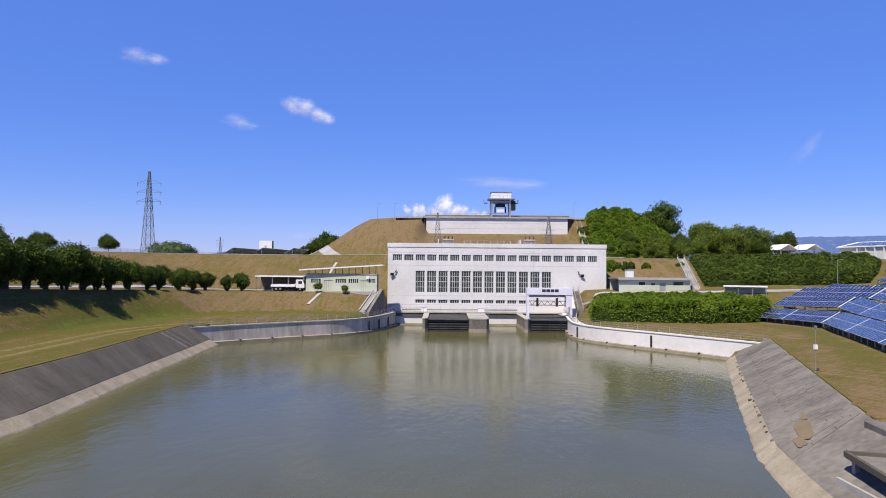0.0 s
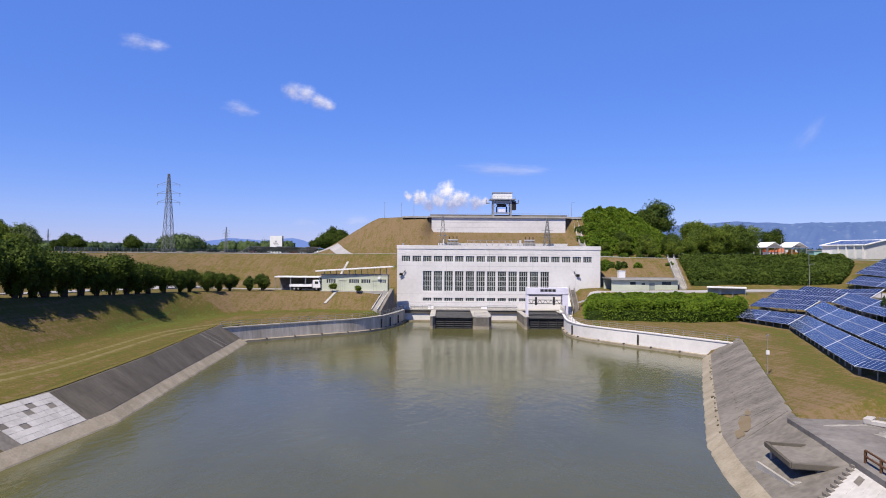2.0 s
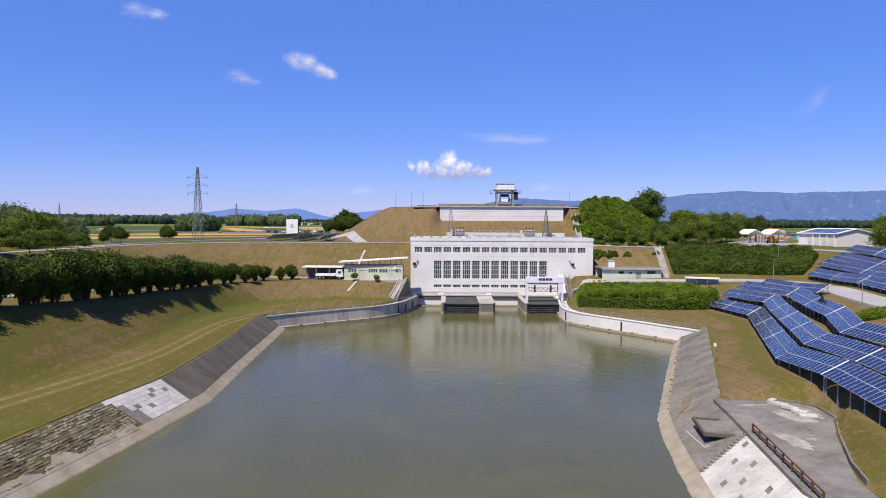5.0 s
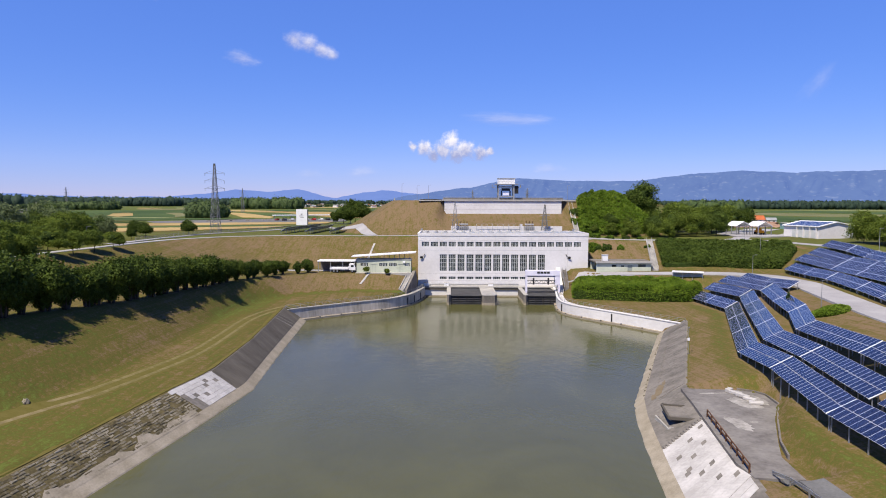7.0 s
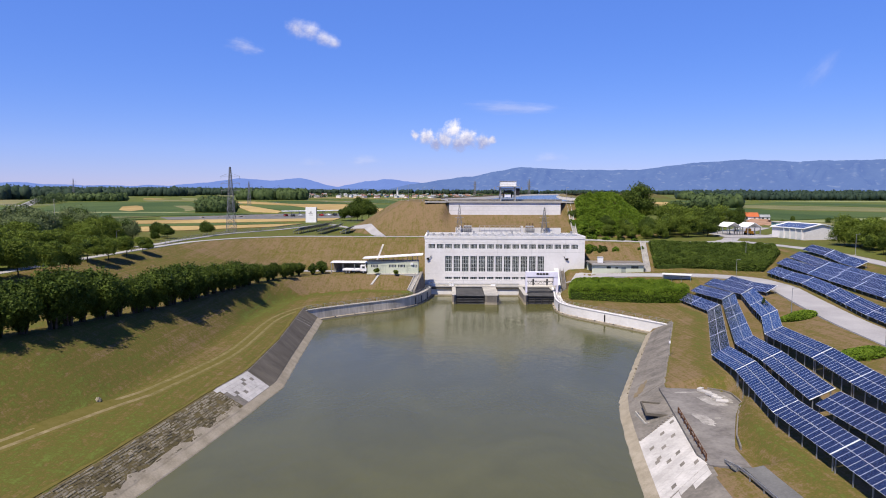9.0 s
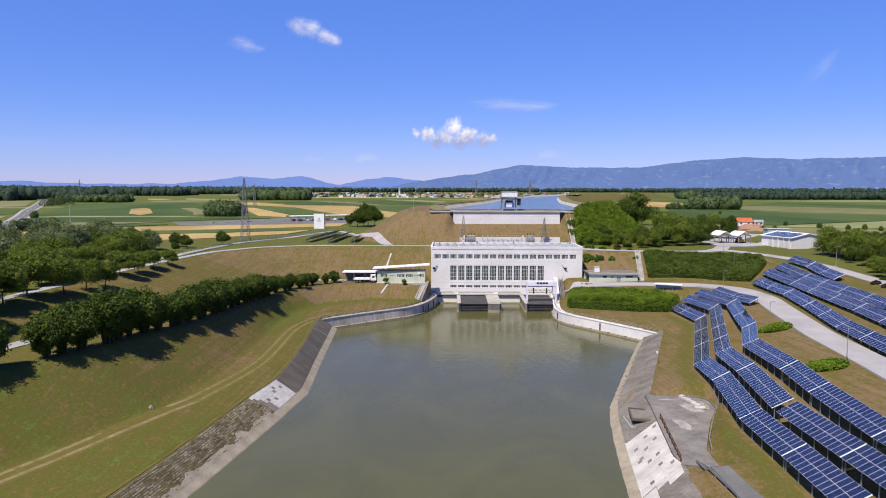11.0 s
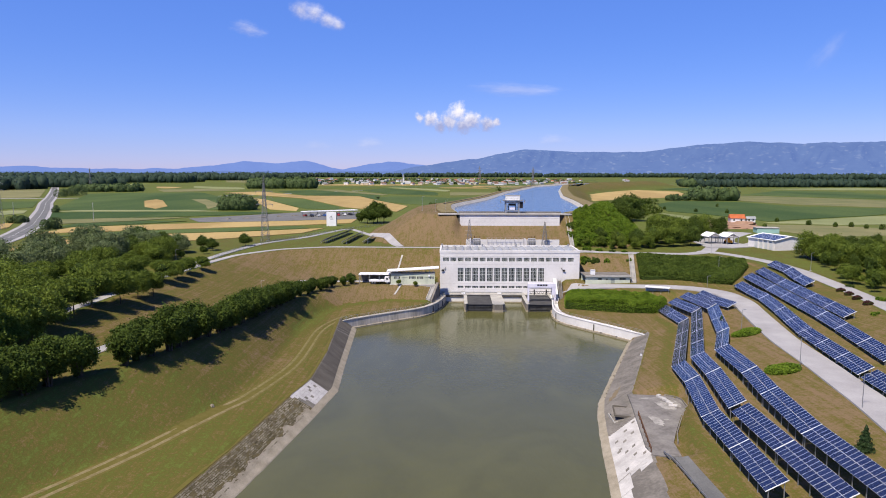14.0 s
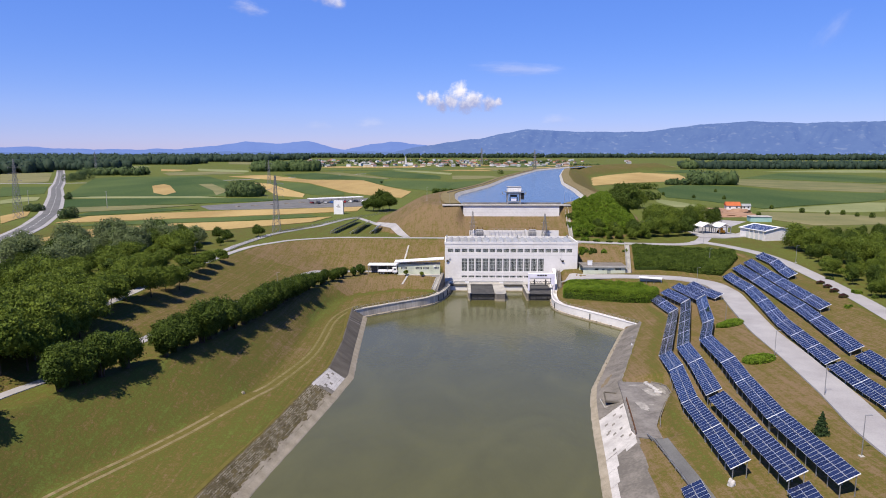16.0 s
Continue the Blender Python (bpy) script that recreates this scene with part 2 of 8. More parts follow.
def prism(bm, pts, z0, z1):
    """An upright prism over a plan outline; z0, z1: numbers or one per point."""
    z0 = z0 if isinstance(z0, (list, tuple)) else [z0] * len(pts)
    z1 = z1 if isinstance(z1, (list, tuple)) else [z1] * len(pts)
    lo = [bm.verts.new((p[0], p[1], z)) for p, z in zip(pts, z0)]
    hi = [bm.verts.new((p[0], p[1], z)) for p, z in zip(pts, z1)]
    n = len(pts)
    bm.faces.new(lo[::-1])
    bm.faces.new(hi)
    for i in range(n):
        bm.faces.new((lo[i], lo[(i + 1) % n], hi[(i + 1) % n], hi[i]))


def dense(pts, step):
    """A polyline cut into even steps."""
    p = np.array(pts, float)
    d = np.r_[0, np.cumsum(np.linalg.norm(np.diff(p[:, :2], axis=0), axis=1))]
    s = np.linspace(0, d[-1], max(2, int(d[-1] / step) + 1))
    return np.stack([np.interp(s, d, p[:, k]) for k in range(p.shape[1])], 1)


def offset(pts, d):
    """The polyline moved d metres to its right in plan."""
    p = np.array(pts, float)
    t = np.gradient(p[:, :2], axis=0)
    t /= np.linalg.norm(t, axis=1)[:, None]
    q = p.copy()
    q[:, 0] += t[:, 1] * d
    q[:, 1] -= t[:, 0] * d
    return q


def smooth(pts, step=2.0, passes=6):
    p = dense(pts, step)
    for _ in range(passes):
        q = p.copy()
        q[1:-1] = (p[:-2] + 2 * p[1:-1] + p[2:]) / 4
        p = q
    return p


def loft(bm, lines, closed=False):
    """Quads between polylines with the same number of points."""
    vs = [[bm.verts.new(p) for p in line] for line in lines]
    pairs = list(zip(vs, vs[1:])) + ([(vs[-1], vs[0])] if closed else [])
    for a, b in pairs:
        for i in range(len(a) - 1):
            bm.faces.new((a[i], a[i + 1], b[i + 1], b[i]))
    if closed:
        bm.faces.new([v[0] for v in vs])
        bm.faces.new([v[-1] for v in vs][::-1])


def sprays(name, v):
    """A mesh of loose triangles from an array n x 3 x 3."""
    v = np.asarray(v, np.float32)
    n = len(v)
    me = bpy.data.meshes.new(name)
    me.vertices.add(n * 3)
    me.vertices.foreach_set("co", v.reshape(-1))
    me.loops.add(n * 3)
    me.loops.foreach_set("vertex_index", np.arange(n * 3, dtype=np.int32))
    me.polygons.add(n)
    me.polygons.foreach_set("loop_start", np.arange(0, n * 3, 3, dtype=np.int32))
    me.update(calc_edges=True)
    return me


def leaves(rng, centres, normals, size, spread=0.7):
    """Leaf sprays: one small leaf-shaped triangle at each centre, facing roughly along its normal."""
    n = len(centres)
    nn = normals + rng.normal(0, spread, (n, 3))
    nn /= np.linalg.norm(nn, axis=1)[:, None] + 1e-9
    r = rng.normal(0, 1, (n, 3))
    u = np.cross(nn, r)
    u /= np.linalg.norm(u, axis=1)[:, None] + 1e-9
    w = np.cross(nn, u)
    s = size * rng.uniform(0.55, 1.35, (n, 1))
    c = centres
    return np.stack([c - u * s * 0.5, c + u * s * 0.42 - w * s * 0.4, c + u * s * 0.36 + w * s * 0.44], 1)

# ---- the ground ----
def inside(poly, x, y):
    r = np.zeros(x.shape, bool)
    p = np.array(poly)[:, :2]
    for (x0, y0), (x1, y1) in zip(p, np.roll(p, -1, 0)):
        if y0 != y1:
            r ^= ((y0 > y) != (y1 > y)) & (x < (x1 - x0) * (y - y0) / (y1 - y0) + x0)
    return r


def nearest(line, x, y):
    """Distance to a polyline, and its height at the nearest point."""
    best, zz = np.full(x.shape, 1e12), np.zeros(x.shape)
    p = np.array(line, float)
    for a, b in zip(p, p[1:]):
        dx, dy = b[0] - a[0], b[1] - a[1]
        s = np.clip(((x - a[0]) * dx + (y - a[1]) * dy) / (dx * dx + dy * dy), 0, 1)
        d = np.hypot(x - a[0] - s * dx, y - a[1] - s * dy)
        near = d < best
        best, zz = np.where(near, d, best), np.where(near, a[2] + s * (b[2] - a[2]), zz)
    return best, zz


# break lines, from the near left bank round the hall to the near right bank: x, y, z
BANK_L_WATER = [(-70, -400, 0), (-53, -100, 0), (-46.5, -30, 0), (-42.3, 0, 0), (-38.5, 24, 0), (-36, 40.5, 0), (-34.2, 55, 0), (-35.9, 75, 0), (-38.8, 115, 0)]
BANK_L_CREST = [(-80, -400, 3.6), (-61, -100, 3.6), (-53, -50, 3.6), (-48.5, -9, 3.6), (-46.5, 5, 3.6), (-44.5, 16.7, 3.6), (-41.4, 42, 3.6), (-39.5, 52.6, 3.6), (-40.2, 75, 3.6), (-43.3, 111.6, 3.6)]
QUAY_L = [(-43.3, 112.3, 3.0), (-38.7, 116.6, 3.0), (-30.1, 123.8, 3.0), (-24.5, 128.0, 3.0), (-20.3, 131.2, 3.0), (-17.2, 135.2, 3.0), (-15.0, 139.8, 3.0), (-13.4, 145.5, 3.0), (-12.0, 152.5, 3.0), (-11.6, 157.4, 3.0)]
QUAY_R = [(29.0, 157.4, 2.9), (28.2, 148, 2.9), (26.8, 138, 2.9), (26.2, 130.5, 2.9), (26.7, 125.8, 2.9), (28.6, 121.5, 2.9), (33.0, 115.6, 2.9), (38.6, 108.5, 2.9), (43.4, 101.8, 2.9), (47.5, 96.4, 2.9)]
BANK_R_CREST = [(47.5, 96.2, 3.6), (28.6, 44, 3.6), (27.6, 35, 3.6), (24.2, 14, 3.6), (22.6, 1.6, 3.6), (19, -30, 3.6), (12, -100, 3.6), (-10, -400, 3.6)]
BANK_R_WATER = [(43.8, 102.5, 0), (32.7, 74, 0), (23.1, 48.5, 0), (21.3, 40.9, 0), (20.0, 33.3, 0), (18.5, 23.6, 0), (16.9, 12, 0), (15, -1, 0), (11, -30, 0), (4, -100, 0), (-20, -400, 0)]
C0 = BANK_L_WATER + [(-39.1, 117.3, 0), (-30.5, 124.5, 0), (-20.9, 131.9, 0), (-17.8, 135.7, 0), (-15.7, 140.1, 0), (-14.1, 145.8, 0), (-12.7, 152.6, 0), (-12.3, 164, 0), (29.4, 164, 0), (29.0, 148, 0), (27.6, 138, 0), (26.9, 130.6, 0), (27.4, 126.2, 0), (29.2, 122.1, 0), (33.6, 116.1, 0), (39.2, 109.0, 0)] + BANK_R_WATER
C1 = BANK_L_CREST + [(-39.8, 118, 3.2), (-31.1, 125.2, 3.2), (-21.5, 132.6, 3.2), (-18.5, 136.2, 3.2), (-16.5, 140.5, 3.2), (-14.6, 146, 3.2), (-13.5, 152.6, 3.2), (-13.2, 165, 4), (30.5, 165, 4), (30.0, 148, 3.2), (28.6, 138, 3.0), (27.9, 130.8, 3.0), (28.3, 126.7, 3.0), (30.0, 122.8, 3.0), (34.3, 116.8, 3.0), (39.9, 109.7, 3.0)] + BANK_R_CREST
C2 = [(-100, -400, 5.6), (-80, -60, 5.6), (-70.5, -11, 5.5), (-56, 21, 5.4), (-52.7, 31, 5.3), (-50.5, 53, 5.2), (-51, 72, 5.0), (-52.3, 100, 4.6), (-51, 118, 4.4), (-45, 132, 4.3), (-32, 141.5, 4.1), (-21, 142, 4.0), (-17.3, 142, 4.0), (-14.9, 147, 4.2), (-14.1, 152, 4.2), (-13.7, 166, 4.5),
      (31, 166, 4.5), (31.5, 139, 4.0), (58, 127, 4.0), (57.5, 100, 5.0), (41, 53, 5.6), (34.5, 17, 6.2), (32.5, -5, 6.6), (28, -60, 7), (22, -130, 7), (0, -400, 7)]
C3 = [(-130, -400, 18), (-96, -60, 16.4), (-88, -30, 15.6), (-77, 5, 14.8), (-65.5, 32, 13.8), (-63, 50, 12.6), (-60.5, 66, 11.5), (-59.5, 87, 10.3), (-57, 112, 9.4), (-52.5, 134, 8.6), (-45, 146, 8), (-31, 149.5, 8), (-18, 150.2, 8), (-15.2, 150.8, 8), (-14.8, 153, 8), (-14.2, 167, 8),
      (33.0, 167, 8.6), (34.0, 157, 8.4), (39.0, 149, 8.3), (58, 134.5, 8.8), (68, 129, 9.3), (75, 120, 9.8), (71, 84, 10), (66, 64, 10), (63, 43, 10), (60, 23, 10), (56, 2, 10), (44, -40, 10.5), (34, -130, 11), (10, -400, 11)]
C4 = [(-140, -400, 18), (-105, -60, 16.4), (-97, -30, 15.6), (-86, 9, 14.5), (-78, 54, 12.6), (-74, 100, 10), (-69, 138, 8.8), (-58, 163, 8), (-40, 166, 8), (-14, 167, 8), (0, 170, 8),
      (30, 170, 9), (40, 163, 9), (57, 151, 9), (64, 150, 9.2), (76, 142, 9.7), (85, 128, 10.3), (79, 95, 10.3), (73, 64, 10.3), (71, 43, 10.3), (68, 26, 10.3), (63, 4, 10.3), (54, -40, 11), (42, -130, 12), (20, -400, 12)]
C5 = [(-150, -400, 18), (-118, -60, 18), (-106, -30, 18), (-97, 10, 17.9), (-94, 58, 17.6), (-95.5, 110, 17), (-93, 144, 17), (-90, 163, 17), (-79, 181, 17), (-61, 190, 17), (-36, 189, 17), (-14, 186, 17.3),
      (39, 186, 17.2), (45, 176, 16.7), (63, 173, 16.5), (84, 162, 16.5), (101, 152, 16.5), (104, 121, 16.3), (99, 87, 16.2), (94, 62, 16), (84, 20, 16), (70, -40, 16), (56, -130, 16), (35, -400, 16)]
RINGS = [C0, C1, C2, C3, C4, C5]
# the dike of the head canal: foot on the plain, crest, and the cut for the water
DIKE_FOOT = [(-6, 191), (-30, 194), (-44, 213), (-52, 245), (-52, 290), (-20, 400), (3, 530), (64, 790), (178, 1065), (380, 1330), (455, 1250), (255, 1000), (178, 830), (138, 610), (112, 430), (105, 345), (96, 280), (86, 240), (78, 206), (62, 194), (40, 190)]
DIKE_CREST = [(-5.6, 214), (-17, 215), (-24, 221), (-28, 245), (-27, 285), (7, 400), (30, 530), (90, 790), (200, 1052), (400, 1302), (432, 1275), (234, 1018), (151, 830), (112, 610), (86, 430), (80, 345), (76, 280), (69, 240), (60, 216), (41.5, 214), (41.5, 240), (-5.6, 240)]
CANAL_L = [(-5, 218), (-8, 240), (-9, 297), (17, 400), (40, 530), (100, 790), (210, 1045)]
CANAL_R = [(41, 218), (50, 235), (62, 268), (70, 345), (76, 430), (102, 610), (141, 830), (224, 1020)]


# level pads cut into the slopes: outline, height, width of the blend
YARD = [(27.9, 44), (35.6, 43.6), (38.0, 42), (37.6, 36.7), (34.6, 31), (31.8, 23.6), (30.2, 13), (25.5, 13), (25.6, 18), (26.6, 32)]
PADS = [(YARD, 3.46, 1.3)]


def ground_z(x, y, pads=True):
    x, y = np.asarray(x, float), np.asarray(y, float)
    z = np.full(x.shape, 17.0)
    done = np.zeros(x.shape, bool)
    near = [nearest(c, x, y) for c in RINGS]
    z = near[-1][1].copy()
    far = np.clip((near[-1][0] - 20) / 60, 0, 1)
    z = z + (17 - z) * far
    before = None
    for c, (d, h) in zip(RINGS, near):
        ins = inside(c, x, y) & ~done
        if before is None:
            z = np.where(ins, -0.35 - np.minimum(d, 3.0), z)
        else:
            d0, h0 = before
            z = np.where(ins, h0 + (h - h0) * d0 / (d0 + d + 1e-6), z)
        done |= ins
        before = (d, h)
    for poly, h, blend in (PADS if pads else ()):
        d = nearest([(*p, 0) for p in poly + poly[:1]], x, y)[0]
        k = np.where(inside(poly, x, y), 1.0, np.clip(1 - d / blend, 0, 1))
        k = np.where(inside(C1, x, y), 0.0, k)
        z = z + (h - z) * k
    lining = inside(C1, x, y) & ~inside(C0, x, y)
    z = np.where(lining, z - 0.3 - 0.65 * np.clip(near[1][0] / 1.6, 0, 1), z)
    foot = [(*p, 0) for p in DIKE_FOOT + DIKE_FOOT[:1]]
    crest = [(*p, 0) for p in DIKE_CREST + DIKE_CREST[:1]]
    df, dc = nearest(foot, x, y)[0], nearest(crest, x, y)[0]
    f_in, c_in = inside(DIKE_FOOT, x, y), inside(DIKE_CREST, x, y)
    s = np.where(c_in, 1.0, np.where(f_in, df / (df + dc + 1e-6), 0.0))
    s = s * s * (3 - 2 * s) * 0.35 + s * 0.65
    z = np.where(f_in | c_in, np.maximum(z, 17 + 12.9 * s), z)
    # the slope below the intake wall falls back from its foot
    allowed = 24.7 + np.clip(np.maximum((-5.5 - x) / (1.5 + np.clip(212 - y, 0, 30) * 0.6), (x - 40) / 3), 0, 1) * 6
    band = (y > 189) & (y < 213.5) & (x > -20) & (x < 47)
    cap = 17.2 + (allowed - 17.2) * np.clip((y - 190) / 22, 0, 1)
    z = np.where(band, np.where((x > -5.5) & (x < 40), cap, np.minimum(z, cap)), z)
    wide = [(p[0] - (3 if p[1] > 260 else 0), p[1]) for p in CANAL_L] + [(p[0] + (3 if p[1] > 260 else 0), p[1]) for p in CANAL_R[::-1]]
    cut = inside(wide, x, y)
    z = np.where(cut, 26.0, z)
    return z


def gz(x, y):
    return float(ground_z(np.array([x]), np.array([y]))[0])


def axis(lo, hi, step, ends, grow=1.16):
    core = list(np.arange(lo, hi + 1e-6, step))
    s, p = step, core[-1]
    while p < ends[1]:
        s *= grow
        p += s
        core.append(p)
    s, p = step, core[0]
    while p > ends[0]:
        s *= grow
        p -= s
        core.insert(0, p)
    return np.array(core)


gx_axis = axis(-106, 112, 1.15, (-4300, 4300))
gy_axis = axis(-70, 255, 1.2, (-1500, 4400), 1.05)
GX, GY = np.meshgrid(gx_axis, gy_axis)
GZ = ground_z(GX, GY)


def unevenness(x, y):
    return 0.10 * noise.noise(Vector((x * 0.05, y * 0.05, 0)))


rough = np.array([unevenness(x, y) for x, y in zip(GX.ravel(), GY.ravel())]).reshape(GX.shape)
calm = inside(C1, GX, GY)
GZ = GZ + np.where(calm, 0, rough)
nx, ny = len(gx_axis), len(gy_axis)
idx = np.arange(nx * ny).reshape(ny, nx)
gm = bpy.data.meshes.new("ground")
gm.vertices.add(nx * ny)
gm.vertices.foreach_set("co", np.stack([GX, GY, GZ], -1).astype(np.float32).ravel())
q = np.stack([idx[:-1, :-1], idx[:-1, 1:], idx[1:, 1:], idx[1:, :-1]], -1).reshape(-1, 4).astype(np.int32)
gm.loops.add(q.size)
gm.loops.foreach_set("vertex_index", q.ravel())
gm.polygons.add(len(q))
gm.polygons.foreach_set("loop_start", np.arange(0, q.size, 4, dtype=np.int32))
gm.polygons.foreach_set("use_smooth", np.ones(len(q), bool))
gm.update(calc_edges=True)
# how lush the grass grows: green by the banks and on the flats, dry on the steep dikes
d2 = nearest(C2, GX, GY)[0]
lush = 0.42 + 0.18 * np.clip((70 - GY) / 50, 0, 1) * (GX < 0)
lush = np.where(~inside(C5, GX, GY), np.where(GY > 240, 0.95, 0.75), lush)
lush = np.maximum(lush, 0.78 * np.exp(-(d2 / 5) ** 2) * (GX < 0) * np.clip((GY - 40) / 60, 0, 1))
steep = (inside(C3, GX, GY) & ~inside(C2, GX, GY) & (GY > 128) & (GX < 45)) | (inside(C5, GX, GY) & ~inside(C4, GX, GY) & (GY > 150))
lush = np.where(steep, 0.24, lush)
f_in = inside(DIKE_FOOT, GX, GY)
lush = np.where(f_in, np.where(GY < 330, 0.17, 0.5), lush)
lush = np.where((GX > 20) & inside(C3, GX, GY) & (GY < 124), 0.27, lush)
d_pv = nearest([(56, 124, 0), (55, 99, 0), (38.5, 54, 0), (33, 20, 0), (31, -6, 0)], GX, GY)[0]
lush = np.where((GX > 20) & (GY < 126), np.maximum(lush, 0.58 * np.exp(-(d_pv / 2.4) ** 2)), lush)
at = gm.attributes.new("lush", "FLOAT", "POINT")
at.data.foreach_set("value", lush.astype(np.float32).ravel())

M_GRASS = bpy.data.materials.new("summer_grass")
M_GRASS.use_nodes = True
n, l = M_GRASS.node_tree.nodes, M_GRASS.node_tree.links
p = n["Principled BSDF"]
geo, attr = n.new("ShaderNodeNewGeometry"), n.new("ShaderNodeAttribute")
attr.attribute_name = "lush"
noises = []
for sc, det in ((0.035, 5), (0.35, 5), (1.4, 4), (4.5, 4)):
    k = n.new("ShaderNodeTexNoise")
    k.inputs["Scale"].default_value, k.inputs["Detail"].default_value = sc, det
    l.new(geo.outputs["Position"], k.inputs["Vector"])
    noises.append(k)
acc = attr.outputs["Fac"]
# faint mowing lines along the banks
mow, mowmap = n.new("ShaderNodeTexNoise"), n.new("ShaderNodeMapping")
mowmap.inputs["Scale"].default_value, mowmap.inputs["Rotation"].default_value = (0.8, 0.03, 0.3), (0, 0, 0.12)
mow.inputs["Scale"].default_value, mow.inputs["Detail"].default_value = 1.0, 3
l.new(geo.outputs["Position"], mowmap.inputs["Vector"])
l.new(mowmap.outputs["Vector"], mow.inputs["Vector"])
noises.append(mow)
fine, finemap = n.new("ShaderNodeTexNoise"), n.new("ShaderNodeMapping")
finemap.inputs["Scale"].default_value, finemap.inputs["Rotation"].default_value = (2.6, 0.05, 0.8), (0, 0, 0.16)
fine.inputs["Scale"].default_value, fine.inputs["Detail"].default_value = 1.0, 2
l.new(geo.outputs["Position"], finemap.inputs["Vector"])
l.new(finemap.outputs["Vector"], fine.inputs["Vector"])
noises.append(fine)
for k, amount in zip(noises, (0.6, 0.65, 0.8, 1.1, 0.6, 0.7)):
    sub, ma = n.new("ShaderNodeMath"), n.new("ShaderNodeMath")
    sub.operation, ma.operation = "SUBTRACT", "MULTIPLY_ADD"
    l.new(k.outputs["Fac"], sub.inputs[0])
    sub.inputs[1].default_value = 0.5
    l.new(sub.outputs[0], ma.inputs[0])
    ma.inputs[1].default_value = amount
    l.new(acc, ma.inputs[2])
    acc = ma.outputs[0]
ramp = n.new("ShaderNodeValToRGB")
e = ramp.color_ramp.elements
e[0].position, e[0].color = 0.0, (0.168, 0.116, 0.066, 1)
e[1].position, e[1].color = 1.0, (0.100, 0.124, 0.027, 1)
for pos, col in ((0.2, (0.148, 0.108, 0.056, 1)), (0.38, (0.119, 0.092, 0.028, 1)), (0.65, (0.082, 0.082, 0.018, 1))):
    k = e.new(pos)
    k.color = col
l.new(acc, ramp.inputs["Fac"])
l.new(ramp.outputs["Color"], p.inputs["Base Color"])
p.inputs["Roughness"].default_value, p.inputs["Specular IOR Level"].default_value = 0.95, 0.1
bp = n.new("ShaderNodeBump")
bp.inputs["Strength"].default_value, bp.inputs["Distance"].default_value = 0.45, 0.2
l.new(noises[2].outputs["Fac"], bp.inputs["Height"])
l.new(bp.outputs["Normal"], p.inputs["Normal"])
tagged(part("ground", gm, M_GRASS), "dry mown summer grass on banks and plain", "ground", kind="structure")

# water
bm = bmesh.new()
prism(bm, [(p[0] + (-6 if p[0] < 0 else 6), p[1]) for p in BANK_L_WATER] + [(-20, 161), (32, 161)] + [(p[0] + 6, p[1]) for p in BANK_R_WATER], -0.05, 0.0)
tagged(part("water", bm, M_WATER), "murky green tailrace water with soft ripples", "water", kind="structure")
bm = bmesh.new()
prism(bm, [(p[0] - 4, p[1]) for p in CANAL_L] + [(p[0] + 4, p[1]) for p in CANAL_R[::-1]], 28.3, 28.6)
tagged(part("water", bm, M_CANAL), "blue head canal water behind the intake wall", "water", kind="structure")


def ribbon(name, line, width, material, lift, label, category, kind="structure", step=2.0, thick=0.4, drape=False):
    """A road laid on the ground, with a thickness that sinks into it."""
    c = smooth([(*p[:2], 0) for p in line], step)
    cols = []
    for d, dz in ((-width / 2 - 0.05, -thick), (-width / 2, 0), (0, 0.04), (width / 2, 0), (width / 2 + 0.05, -thick)):
        o = offset(c, d)
        z = np.maximum(ground_z(o[:, 0], o[:, 1]), ground_z(c[:, 0], c[:, 1])) + lift + dz
        if drape:
            z = ground_z(o[:, 0], o[:, 1]) + [unevenness(*p) for p in o[:, :2]] + lift + dz * 0.6
        o[:, 2] = z
        cols.append(o)
    bm = bmesh.new()
    loft(bm, cols)
    return tagged(part(name, bm, material), label, category, kind=kind)


# ---- banks and quays ----
def at_y(line, y):
    p = np.array(sorted(line, key=lambda k: k[1]))
    return float(np.interp(y, p[:, 1], p[:, 0]))


def skew(water, y):
    """The cross joints of the right bank lean downstream near the yard."""
    return 4.5 * min(1.0, max(0.0, (52 - y) / 14)) if water is BANK_R_WATER else 0.0


def bank_lines(water, crest, ys, extra=0.0):
    """Cross lines of a lined bank: under water, toe edge, foot of the slope, crest, and behind the crest."""
    rows = []
    for y in ys:
        k = skew(water, y)
        w, c = at_y(water, y), at_y(crest, y + k)
        s = 1 if c > w else -1
        toe = 1.3
        w0 = w + 0.22 * noise.noise(Vector((y * 0.8, 3, 0)))
        rows.append(((w - s * 1.0, y, -1.0), (w0, y, 0.12), (w + s * toe, y, 0.95), (c, y + k, crest[0][2] + extra), (c + s * 0.5, y + k, crest[0][2] + extra), (c + s * 0.55, y + k, 2.9)))
    return [list(k) for k in zip(*rows)]


def bank(name, water, crest, ys, material, label):
    t = thing(name, label, "bank", kind="structure")
    a = bank_lines(water, crest, ys)
    bm = bmesh.new()
    loft(bm, a[0:3])
    part("toe", bm, M_TOE, t, "silty pale concrete toe")
    bm = bmesh.new()
    loft(bm, a[2:6])
    part("lining", bm, material, t)
    return t


